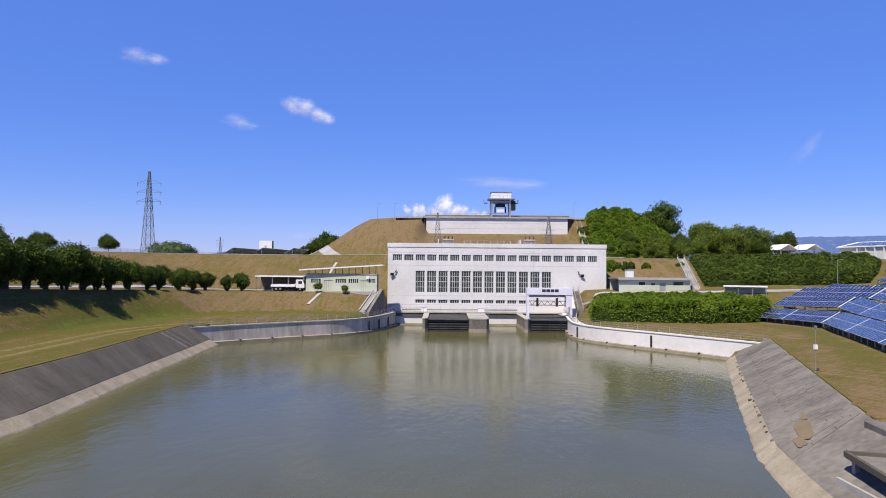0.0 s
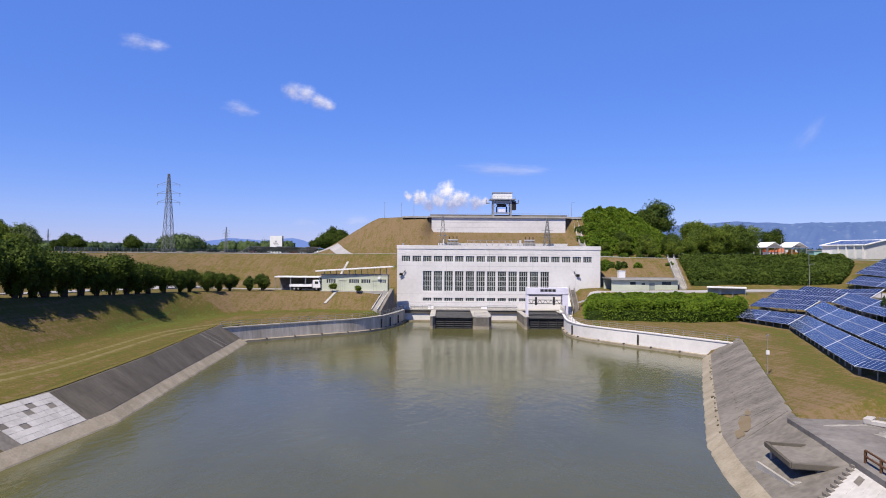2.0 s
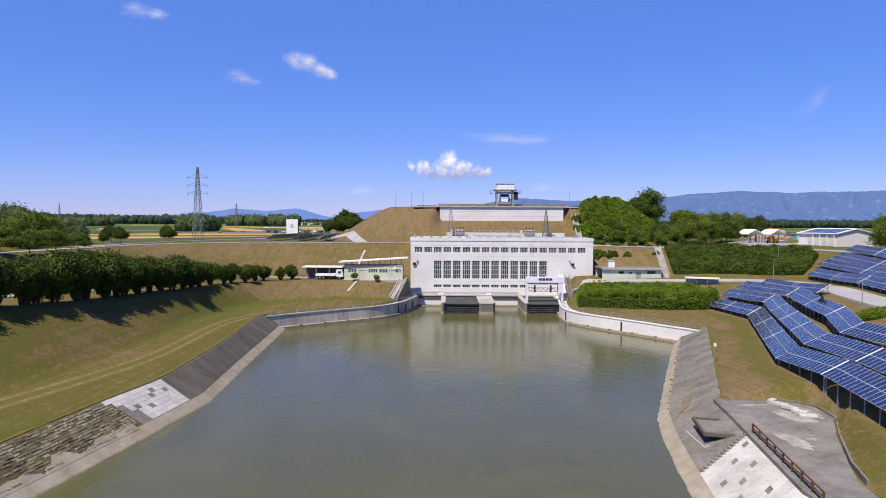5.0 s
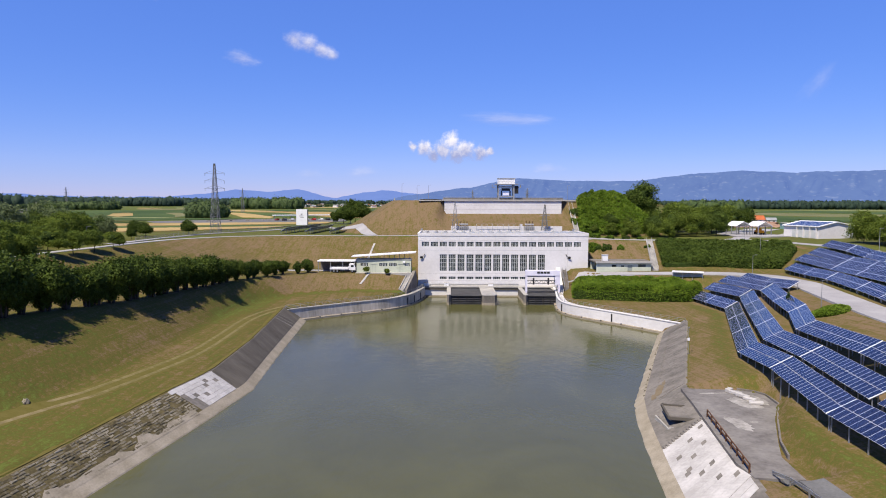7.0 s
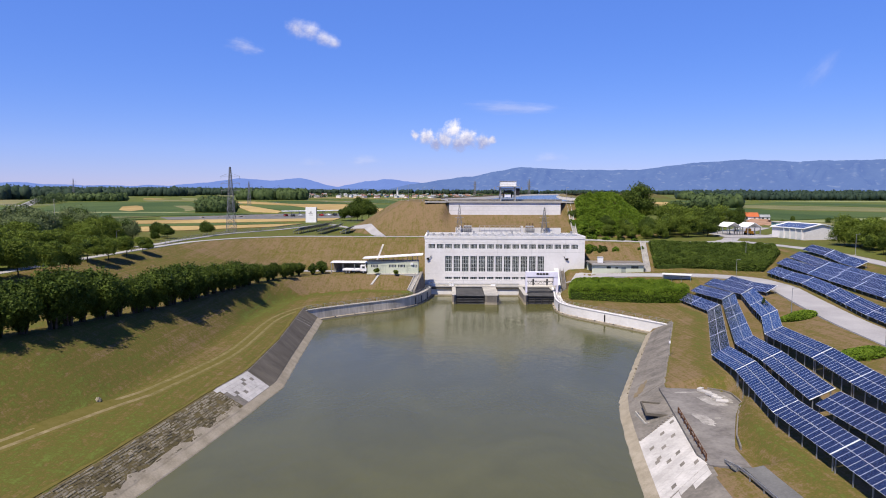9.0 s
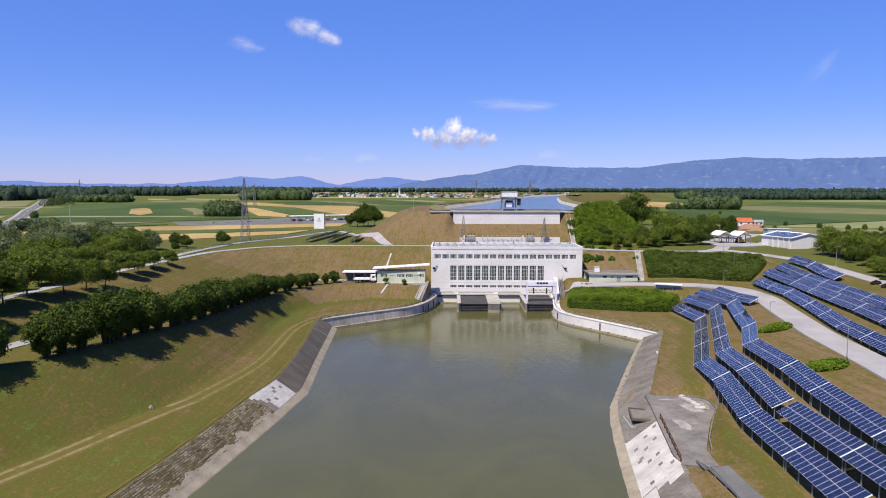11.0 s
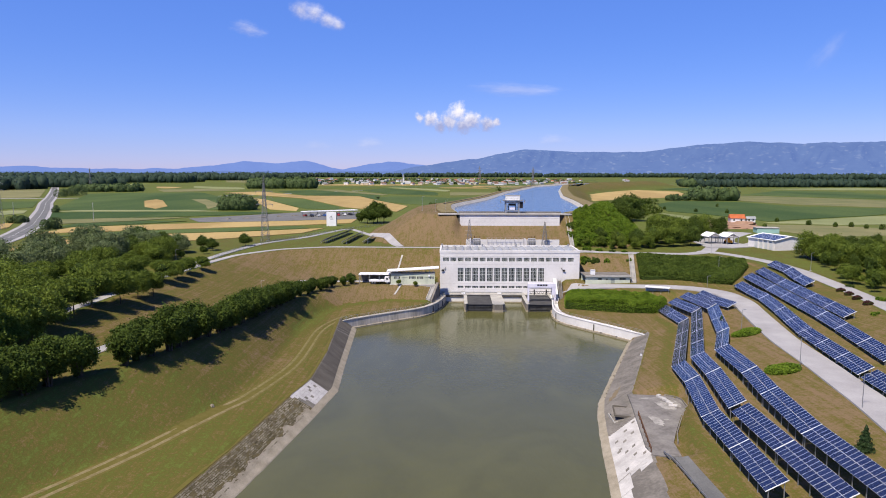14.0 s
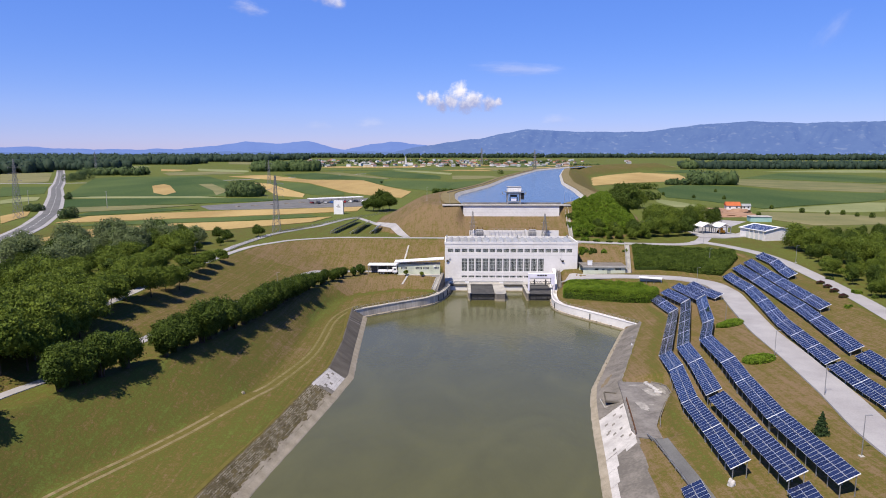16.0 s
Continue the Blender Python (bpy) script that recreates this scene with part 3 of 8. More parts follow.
bank_l = bank("bank_lining", BANK_L_WATER, BANK_L_CREST, np.linspace(52.3, 114, 60), M_CONC_DARK, "dark stained concrete bank slope with a pale toe")
bank_p = bank("bank_lining", BANK_L_WATER, BANK_L_CREST, np.linspace(42, 52.3, 6), M_CONC, "freshly cast white concrete patch on the bank")
bank_s = bank("bank_lining", BANK_L_WATER, BANK_L_CREST, np.linspace(-130, 42, 60), M_MOSS, "old bank slope pitched with mossy stone blocks")
bank_r = bank("bank_lining", BANK_R_WATER, BANK_R_CREST, np.linspace(44, 99, 60), M_CONC, "grey jointed concrete bank slope with a silty toe")
bank_m = bank("bank_lining", BANK_R_WATER, BANK_R_CREST, np.linspace(28.5, 44, 10), M_CONC, "worn concrete bank corner beside the yard")
bank_w = bank("bank_lining", BANK_R_WATER, BANK_R_CREST, np.linspace(10.5, 28.5, 12), M_NEWCONC, "freshly cast white concrete patch on the bank")
bank_g = bank("bank_lining", BANK_R_WATER, BANK_R_CREST, np.linspace(-130, 10.5, 60), M_CONC, "worn grey concrete bank slope")


def slope_point(water, crest, y, s, up=0.0):
    """A point on a bank's slope: s = 0 at the slope's foot, 1 at the crest."""
    k = skew(water, y)
    w, c = at_y(water, y), at_y(crest, y + k)
    w += 1.3 * (1 if c > w else -1)
    z = 0.95 + (crest[0][2] - 0.95) * s
    nrm = Vector((-(crest[0][2] - 0.95) * (1 if c > w else -1), 0, abs(c - w))).normalized()
    return Vector((w + (c - w) * s, y + k * s, z)) + nrm * up


# stone pitching: courses of split blocks on the near left bank
rng = np.random.default_rng(5)
bm = bmesh.new()
y = -40.0
rows_n = 13
for r in range(rows_n):
    y = -60.0
    while y < 41.6:
        ln = rng.uniform(0.5, 1.3)
        s0, s1 = (r + 0.06) / rows_n, (r + 0.94 - rng.uniform(0, 0.12)) / rows_n
        up = rng.uniform(0.0, 0.08)
        if rng.random() < (0.9 if r > 3 else 0.62):
            ya, yb = y + 0.04, min(y + ln - 0.04, 41.8)
            lo = [slope_point(BANK_L_WATER, BANK_L_CREST, yy, ss, -0.05) for yy, ss in ((ya, s0), (yb, s0), (yb, s1), (ya, s1))]
            hi = [slope_point(BANK_L_WATER, BANK_L_CREST, yy + rng.normal(0, 0.03), ss + rng.normal(0, 0.011), up) for yy, ss in ((ya + 0.05, s0 + 0.01), (yb - 0.05, s0 + 0.01), (yb - 0.05, s1 - 0.01), (ya + 0.05, s1 - 0.01))]
            a, b = [bm.verts.new(p) for p in lo], [bm.verts.new(p) for p in hi]
            bm.faces.new(b)
            for i in range(4):
                bm.faces.new((a[i], a[(i + 1) % 4], b[(i + 1) % 4], b[i]))
        y += ln
tagged(part("stone_block", bm, M_STONE, bank_s), "rough grey and mossy stone blocks in courses", kind="stuff")


# pale silt washed over the lowest courses
bm = bmesh.new()
lo, hi = [], []
for y in np.arange(-60, 41.5, 0.8):
    f = 0.16 + 0.22 * noise.noise(Vector((y * 0.35, 9, 0))) + 0.10 * noise.noise(Vector((y * 1.3, 2, 0)))
    lo.append(slope_point(BANK_L_WATER, BANK_L_CREST, y, -0.05, 0.03))
    hi.append(slope_point(BANK_L_WATER, BANK_L_CREST, y, max(f, 0.02), 0.045))
loft(bm, [lo, hi])
part("silt", bm, M_TOE, bank_s, "pale silt on the lowest stones")


def quay(name, line, label, material, inward, top_material=None):
    """A quay wall with a coping, a ledge at the water and a railing."""
    c = smooth(line, 1.5, 3)
    t = thing(name, label, "quay wall", kind="structure")
    face, back = offset(c, -0.5 * inward), offset(c, 1.5 * inward)

    def at(o, z):
        k = o.copy()
        k[:, 2] = z
        return k
    top = line[0][2]
    bm = bmesh.new()
    loft(bm, [at(face, -2), at(face, top), at(back, top), at(back, -2)], True)
    part("wall", bm, material, t)
    bm = bmesh.new()
    f2, b2 = offset(c, -0.62 * inward), offset(c, 0.35 * inward)
    loft(bm, [at(f2, top + 0.003), at(f2, top + 0.2), at(b2, top + 0.2), at(b2, top + 0.003)], True)
    part("coping", bm, top_material or M_CONC_PALE, t)
    bm = bmesh.new()
    f3, b3 = offset(c, -1.0 * inward), offset(c, -0.45 * inward)
    loft(bm, [at(f3, -2), at(f3, 0.45), at(b3, 0.55), at(b3, -2)], True)
    part("ledge", bm, M_TOE, t)
    return t, c


quay_l, ql = quay("quay_wall", QUAY_L, "curved grey concrete quay wall beside the outlet", M_QUAY, -1)
quay_r, qr = quay("quay_wall", QUAY_R, "curved white rendered quay wall beside the outlet", M_WHITE, -1, M_WHITE)


def railing(line, label, height=1.05, step=2.0, material=M_GALV, rails=(1.0, 0.66, 0.33), thick=0.06):
    t = thing("railing", label, "railing")
    c = dense(line, step)
    for i, p in enumerate(c):
        bm = bmesh.new()
        z = p[2]
        box(bm, p[0] - thick / 2, p[0] + thick / 2, p[1] - thick / 2, p[1] + thick / 2, z, z + height)
        part("post", bm, material, t)
    for f in rails:
        bm = bmesh.new()
        for a, b in zip(c, c[1:]):
            bar(bm, (a[0], a[1], a[2] + height * f), (b[0], b[1], b[2] + height * f), thick * 0.8)
        part("rail", bm, material, t)
    return t


def quay_fittings(t, c, spots):
    """Dark fender posts and drain holes along a quay's face."""
    for i in range(2, len(c) - 2, 4):
        p = offset(c, 0.86)[i]
        bm = bmesh.new()
        box(bm, p[0] - 0.17, p[0] + 0.17, p[1] - 0.17, p[1] + 0.17, 0.35, 0.62)
        part("drain_hole", bm, M_STEEL, t)
    for k in spots:
        i = int(k * (len(c) - 1))
        p = offset(c, 0.66)[i]
        bm = bmesh.new()
        box(bm, p[0] - 0.13, p[0] + 0.13, p[1] - 0.13, p[1] + 0.13, 0.3, 2.5)
        part("fender", bm, M_STEEL, t, "dark steel fender post")


quay_fittings(quay_l, ql, (0.66, 0.74, 0.86))
quay_fittings(quay_r, qr, (0.45, 0.72))
kl = offset(ql, 0.15)
kl[:, 2] = QUAY_L[0][2] + 0.2
railing(kl, "thin grey steel railing on the quay wall")
kr = offset(qr, 0.15)
kr[:, 2] = QUAY_R[0][2] + 0.2
railing(kr, "thin grey steel railing on the white quay wall")


def panel(parent, water, crest, y0, y1, s0, s1, up, material, name="slab", skew=0.0):
    """One slab on a bank's slope."""
    bm = bmesh.new()
    q = [(y0 + skew * s0, s0), (y1 + skew * s0, s0), (y1 + skew * s1, s1), (y0 + skew * s1, s1)]
    lo = [bm.verts.new(slope_point(water, crest, a, b, -0.1)) for a, b in q]
    hi = [bm.verts.new(slope_point(water, crest, a, b, up)) for a, b in q]
    bm.faces.new(hi)
    for i in range(4):
        bm.faces.new((lo[i], lo[(i + 1) % 4], hi[(i + 1) % 4], hi[i]))
    return part(name, bm, material, parent)


rng = np.random.default_rng(8)
ys = np.linspace(44.5, 95.5, 69)
for i in range(68):
    cut = 0.30 + 0.05 * ((i * 7) % 5) / 4
    for s0, s1 in ((cut, 0.64 + 0.08 * ((i * 3) % 4)), (0.64 + 0.08 * ((i * 3) % 4), 0.995)):
        panel(bank_r, BANK_R_WATER, BANK_R_CREST, ys[i] + 0.02, ys[i + 1] - 0.02, s0 + 0.003, s1 - 0.003, 0.03 + rng.uniform(0, 0.05), M_CONC)
ys = np.linspace(44.5, 95.5, 15)
for i in range(14):
    panel(bank_r, BANK_R_WATER, BANK_R_CREST, ys[i] + 0.02, ys[i + 1] - 0.02, 0.0, 0.296, 0.03 + rng.uniform(0, 0.02), M_CONC)
# broken stones along the toe
for i in range(22):
    k = slope_point(BANK_R_WATER, BANK_R_CREST, 50 + i * 2.0 + rng.uniform(-0.5, 0.5), rng.uniform(-0.06, 0.01), 0.0)
    bm = bmesh.new()
    w = rng.uniform(0.06, 0.17)
    box(bm, -w, w, -w * 0.8, w * 0.8, -0.15, w * 0.7, Matrix.Translation(k) @ Euler((rng.uniform(-0.3, 0.3), rng.uniform(-0.3, 0.3), rng.uniform(0, 3))).to_matrix().to_4x4())
    part("stone", bm, M_STONE, bank_r)
ys = np.linspace(52.8, 108.5, 19)
for i in range(18):
    for j in range(3):
        panel(bank_l, BANK_L_WATER, BANK_L_CREST, ys[i] + 0.006, ys[i + 1] - 0.006, j / 3 + 0.001, (j + 1) / 3 - 0.001, 0.03 + rng.uniform(0, 0.006), M_CONC_DARK)
# new white squares on the left patch: a few old dark ones remain, and the lower courses break off in steps
DARK = {(3, 3), (5, 2), (7, 4), (8, 5), (10, 4)}
ys = np.linspace(41.2, 52.2, 13)
for i in range(12):
    for j in range(7):
        if (i, j) not in DARK and not (i < 3 - j * 0.45 and j < 6):
            panel(bank_p, BANK_L_WATER, BANK_L_CREST, ys[i] + 0.01, ys[i + 1] - 0.01, j / 7 + 0.003, (j + 1) / 7 - 0.003, 0.03 + rng.uniform(0, 0.02), M_NEWCONC)
for y, s in ((29.6, 0.78), (28.4, 0.5), (26.6, 0.2), (25.6, 0.68), (25.2, 0.95), (24.6, 0.42), (24.4, 1.0), (22.8, 0.25), (22.3, 0.2), (20.4, 0.4), (20.6, 0.62), (19.2, 0.97), (17.4, 0.6), (14.6, 0.3), (15.4, 0.85)):
    panel(bank_w, BANK_R_WATER, BANK_R_CREST, y - 3.1, y - 2.34, s - 0.05, min(s + 0.05, 1.0), 0.03, M_CONC, "repair_square")
ys = np.linspace(10.6, 28.2, 15)
for i in range(14):
    panel(bank_w, BANK_R_WATER, BANK_R_CREST, ys[i] + 0.008, ys[i + 1] - 0.008, 0.0, 0.995, 0.012, M_NEWCONC)
# narrow strip of new concrete along the toe
for y0, y1, s1 in ((5.5, 10.2, 0.34), (0.5, 5.4, 0.27), (-5.5, 0.4, 0.2)):
    panel(bank_g, BANK_R_WATER, BANK_R_CREST, y0, y1, 0.0, s1, 0.03, M_NEWCONC, "new_strip")
for y0, y1, s0 in ((9.2, 10.4, 0.35), (8.0, 9.15, 0.62)):
    panel(bank_g, BANK_R_WATER, BANK_R_CREST, y0, y1, s0, 0.99, 0.03, M_NEWCONC, "new_strip")
# streaks of lime washed down the dark slope
for y, w in ((104, 0.5), (101.5, 0.8), (106.5, 0.3)):
    panel(bank_l, BANK_L_WATER, BANK_L_CREST, y, y + w, 0.02, 0.97, 0.06, M_CONC, "lime_streak", -3.0)
# rusty seepage on the slope above the chamber
M_SEEP = mat("rusty_seepage", (0.165, 0.122, 0.068), (0.195, 0.165, 0.125), 0.95, 0.6, 3.0, 0.1, mix=0.8)
for y, s0, ry, rs, seed in ((48.4, 0.36, 2.8, 0.11, 1), (46.4, 0.22, 1.2, 0.07, 2), (51.8, 0.46, 1.2, 0.05, 3)):
    bm = bmesh.new()
    ring = []
    for k in range(28):
        a = k * math.tau / 28
        r = 1 + 0.5 * noise.noise(Vector((math.cos(a) * 1.5, math.sin(a) * 1.5, seed * 3.7)))
        ring.append(bm.verts.new(slope_point(BANK_R_WATER, BANK_R_CREST, y + ry * r * math.cos(a), s0 + rs * r * math.sin(a), 0.0885)))
    bm.faces.new(ring)
    bmesh.ops.triangulate(bm, faces=bm.faces[:])
    part("seepage_stain", bm, M_SEEP, bank_r)
# row of small blocks at the top of the white patch
for k in range(15):
    s = 0.05 + k * 0.064
    a = slope_point(BANK_R_WATER, BANK_R_CREST, 28.4, s, 0.0)
    bm = bmesh.new()
    box(bm, a.x - 0.16, a.x + 0.16, a.y - 0.2, a.y + 0.3, a.z - 0.1, a.z + 0.12)
    part("block", bm, M_CONC, bank_m)
# dark kerb along the crests
for nm, line, par in (("kerb", [p for p in BANK_L_CREST if -60 < p[1] < 120], bank_l), ("kerb", [(47.5, 96.2, 3.6), (28.95, 45, 3.6)], bank_r)):
    c = dense(line, 4)
    s = -0.3
    bm = bmesh.new()
    o1, o2 = offset(c, s), offset(c, s - 0.85)
    u1, u2 = o1.copy(), o2.copy()
    o1[:, 2] -= 0.5
    o2[:, 2] -= 0.5
    u1[:, 2] += 0.09
    u2[:, 2] += 0.13
    loft(bm, [o1, u1, u2, o2], True)
    part(nm, bm, M_MOSS if line is BANK_L_CREST else M_TRACK_FAINT, par)

# ---- power house ----
HX0, HX1, HY0, HY1, HTOP, DECK = -13.4, 39.6, 160.0, 178.0, 19.6, 3.2
hall = thing("power_house", "white rendered power house with rows of grey windows", "power house")
WIN_X0, WIN_P, WIN_W = -12.2, 2.785, 2.24
openings = []
for i in range(18):
    x = WIN_X0 + i * WIN_P
    openings.append((x, x + WIN_W, 15.3, 16.85, 5, 1))
    if 2 <= i <= 13:
        openings.append((x, x + WIN_W, 7.65, 12.9, 4, 4))
    if 2 <= i <= 11:
        openings.append((x, x + WIN_W, 5.05, 5.95, 4, 1))


def wall_with_holes(bm, x0, x1, z0, z1, y0, y1, holes):
    """A wall in the x-z plane of the thickness y0 to y1, with rectangular openings through it."""
    xs = sorted({x0, x1, *[h[0] for h in holes], *[h[1] for h in holes]})
    zs = sorted({z0, z1, *[h[2] for h in holes], *[h[3] for h in holes]})
    solid = {}
    for i in range(len(xs) - 1):
        for j in range(len(zs) - 1):
            cx, cz = (xs[i] + xs[i + 1]) / 2, (zs[j] + zs[j + 1]) / 2
            solid[i, j] = not any(h[0] < cx < h[1] and h[2] < cz < h[3] for h in holes)
    vert = {}

    def v(i, j, y):
        if (i, j, y) not in vert:
            vert[i, j, y] = bm.verts.new((xs[i], y, zs[j]))
        return vert[i, j, y]
    for (i, j), s in solid.items():
        if not s:
            continue
        bm.faces.new((v(i, j, y0), v(i + 1, j, y0), v(i + 1, j + 1, y0), v(i, j + 1, y0)))
        bm.faces.new((v(i, j + 1, y1), v(i + 1, j + 1, y1), v(i + 1, j, y1), v(i, j, y1)))
        for a, b, k in (((i, j), (i, j + 1), (i - 1, j)), ((i + 1, j + 1), (i + 1, j), (i + 1, j)), ((i + 1, j), (i, j), (i, j - 1)), ((i, j + 1), (i + 1, j + 1), (i, j + 1))):
            if not solid.get(k, False):
                bm.faces.new((v(*a, y0), v(*b, y0), v(*b, y1), v(*a, y1)))


bm = bmesh.new()
wall_with_holes(bm, HX0, HX1, DECK - 1, HTOP - 0.95, HY0, HY0 + 0.45, openings)
part("front_wall", bm, M_WHITE, hall)
for nm, (x0, x1, y0, y1) in (("side_wall", (HX0, HX0 + 0.45, HY0 + 0.453, HY1)), ("side_wall", (HX1 - 0.45, HX1, HY0 + 0.453, HY1)), ("back_wall", (HX0 + 0.453, HX1 - 0.453, HY1 - 0.45, HY1))):
    bm = bmesh.new()
    box(bm, x0, x1, y0, y1, DECK - 1, HTOP - 0.95)
    part(nm, bm, M_WHITE, hall)
bm = bmesh.new()
box(bm, HX0 + 0.5, HX1 - 0.5, HY0 + 0.5, HY1 - 0.5, HTOP - 1.3, HTOP - 0.6)
part("roof", bm, M_ROOF, hall, "grey flat roof")
for nm, (x0, x1, y0, y1) in (("parapet", (HX0 - 0.12, HX1 + 0.12, HY0 - 0.12, HY0 + 0.5)), ("parapet", (HX0 - 0.12, HX0 + 0.5, HY0 + 0.503, HY1 + 0.12)), ("parapet", (HX1 - 0.5, HX1 + 0.12, HY0 + 0.503, HY1 + 0.12)), ("parapet", (HX0 + 0.503, HX1 - 0.503, HY1 - 0.5, HY1 + 0.12))):
    bm = bmesh.new()
    box(bm, x0, x1, y0, y1, HTOP - 0.95, HTOP)
    part(nm, bm, M_WHITE, hall)

M_GLASS = mat("dark_window_glass", (0.016, 0.021, 0.021), (0.075, 0.088, 0.085), 0.12, 0.5, 3.0, 0.0, spec=0.6, rand=0.5)
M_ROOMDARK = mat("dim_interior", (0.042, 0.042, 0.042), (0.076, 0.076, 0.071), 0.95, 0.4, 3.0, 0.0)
M_JOINT = mat("grey_panel_joint", (0.34, 0.34, 0.34), (0.42, 0.42, 0.43), 0.9, 0.4, 4.0, 0.0)
for x0, x1, z0, z1, cols, rws in openings:
    y = HY0 + 0.16
    win = part("window", bmesh.new(), None, hall)
    me = win.data
    bm = bmesh.new()
    f = 0.09
    box(bm, x0, x1, y, y + 0.1, z0, z0 + f), box(bm, x0, x1, y, y + 0.1, z1 - f, z1)
    box(bm, x0, x0 + f, y, y + 0.1, z0 + f, z1 - f), box(bm, x1 - f, x1, y, y + 0.1, z0 + f, z1 - f)
    bm.to_mesh(me), bm.free()
    me.materials.append(M_FRAME)
    for i in range(1, cols):
        bm = bmesh.new()
        xx = x0 + (x1 - x0) * i / cols
        box(bm, xx - 0.05, xx + 0.05, y + 0.003, y + 0.09, z0 + f, z1 - f)
        part("mullion", bm, M_FRAME, win)
    for j in range(1, rws):
        bm = bmesh.new()
        zz = z0 + (z1 - z0) * j / rws
        box(bm, x0 + f, x1 - f, y + 0.006, y + 0.08, zz - 0.05, zz + 0.05)
        part("transom", bm, M_FRAME, win)
    bm = bmesh.new()
    box(bm, x0 + f, x1 - f, y + 0.05, y + 0.07, z0 + f, z1 - f)
    part("pane", bm, M_GLASS, win)
# added sheet behind the panes; the room's dimness is its dark colour
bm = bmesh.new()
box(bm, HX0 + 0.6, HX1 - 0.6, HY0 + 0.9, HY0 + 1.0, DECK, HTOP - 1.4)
part("dark_backing", bm, M_ROOMDARK, hall, "dark sheet standing in for the dim interior")
# joints between the facade panels
for z in (17.3, 14.2, 6.9, 4.7):
    bm = bmesh.new()
    box(bm, HX0 + 0.1, HX1 - 0.1, HY0 - 0.008, HY0 - 0.003, z - 0.02, z + 0.02)
    part("joint", bm, M_JOINT, hall)
for x in (-0.5, 10.7, 22.0, 33.2):
    bm = bmesh.new()
    box(bm, x - 0.02, x + 0.02, HY0 - 0.012, HY0 - 0.009, DECK + 0.2, HTOP - 1.0)
    part("joint", bm, M_JOINT, hall)
# saw-tooth skylights on the roof
M_SKYL = mat("skylight_glass", (0.25, 0.27, 0.3), (0.35, 0.37, 0.4), 0.25, 0.4, 3.0, 0.0, spec=0.5)
for i in range(17):
    x = HX0 + 2.2 + i * 3.0
    bm = bmesh.new()
    y0, y1, z = HY0 + 2.0, HY1 - 2.0, HTOP - 0.6
    a = [(x - 1.15, y0, z), (x + 1.15, y0, z), (x + 0.5, y0, z + 0.75)]
    b = [(p[0], y1, p[2]) for p in a]
    va, vb = [bm.verts.new(p) for p in a], [bm.verts.new(p) for p in b]
    bm.faces.new(va), bm.faces.new(vb[::-1])
    for k in range(3):
        bm.faces.new((va[k], va[(k + 1) % 3], vb[(k + 1) % 3], vb[k]))
    part("skylight", bm, M_SKYL, hall)

# deck in front of the hall, piers and gates
deck = thing("outlet_deck", "pale concrete deck over the turbine outlets", "deck")
bm = bmesh.new()
box(bm, HX0, 28.8, 157.0, HY0, 2.9, DECK)
part("slab", bm, M_CONC_PALE, deck)
bm = bmesh.new()
box(bm, HX0, 28.8, 157.5, HY0, -2, 2.899)
part("front_wall", bm, M_WHITE, deck)
bm = bmesh.new()
box(bm, HX0, 28.8, 157.2, 157.497, 2.15, 2.897)
part("beam", bm, M_CONC_DARK, deck, "dark edge beam")
bm = bmesh.new()
box(bm, HX0, 28.8, 157.3, 157.495, -2, 0.4)
part("foot", bm, M_TOE, deck)
bm = bmesh.new()
box(bm, HX0 - 3, 40, 160.45, HY1, -2, DECK)
part("foundation", bm, M_CONC, deck)


def pier(x0, x1, y0, top, label):
    t = thing("pier", label, "pier", "outlet piers")
    bm = bmesh.new()
    prism(bm, [(x0, y0 + 0.8), (x0 + 0.6, y0), (x1 - 0.6, y0), (x1, y0 + 0.8), (x1, 157.15), (x0, 157.15)], 0.7, top)
    part("shaft", bm, M_CONC, t)
    bm = bmesh.new()
    prism(bm, [(x0 - 0.1, y0 + 0.75), (x0 + 0.6, y0 - 0.1), (x1 - 0.6, y0 - 0.1), (x1 + 0.1, y0 + 0.75), (x1 + 0.1, 157.15), (x0 - 0.1, 157.15)], -2, 0.7)
    part("footing", bm, M_TOE, t)
    bm = bmesh.new()
    prism(bm, [(x0 - 0.08, y0 + 0.7), (x0 + 0.55, y0 - 0.08), (x1 - 0.55, y0 - 0.08), (x1 + 0.08, y0 + 0.7), (x1 + 0.08, 156.9), (x0 - 0.08, 156.9)], top + 0.003, top + 0.2)
    part("cap", bm, M_CONC_PALE, t)
    return t


pier(-4.3, -3.2, 140.5, 2.75, "slim pale concrete pier beside a gate")
pier(5.7, 9.9, 140.0, 2.75, "broad weathered concrete pier between the outlets")
pier(17.6, 18.7, 140.5, 2.75, "slim pale concrete pier beside a gate")
pier(27.6, 28.8, 140.5, 2.75, "slim pale concrete pier beside the quay")


M_ROOFDARK = mat("dark_grey_sheet", (0.05, 0.05, 0.055), (0.092, 0.092, 0.097), 0.7, 0.5, 4.0, 0.1)


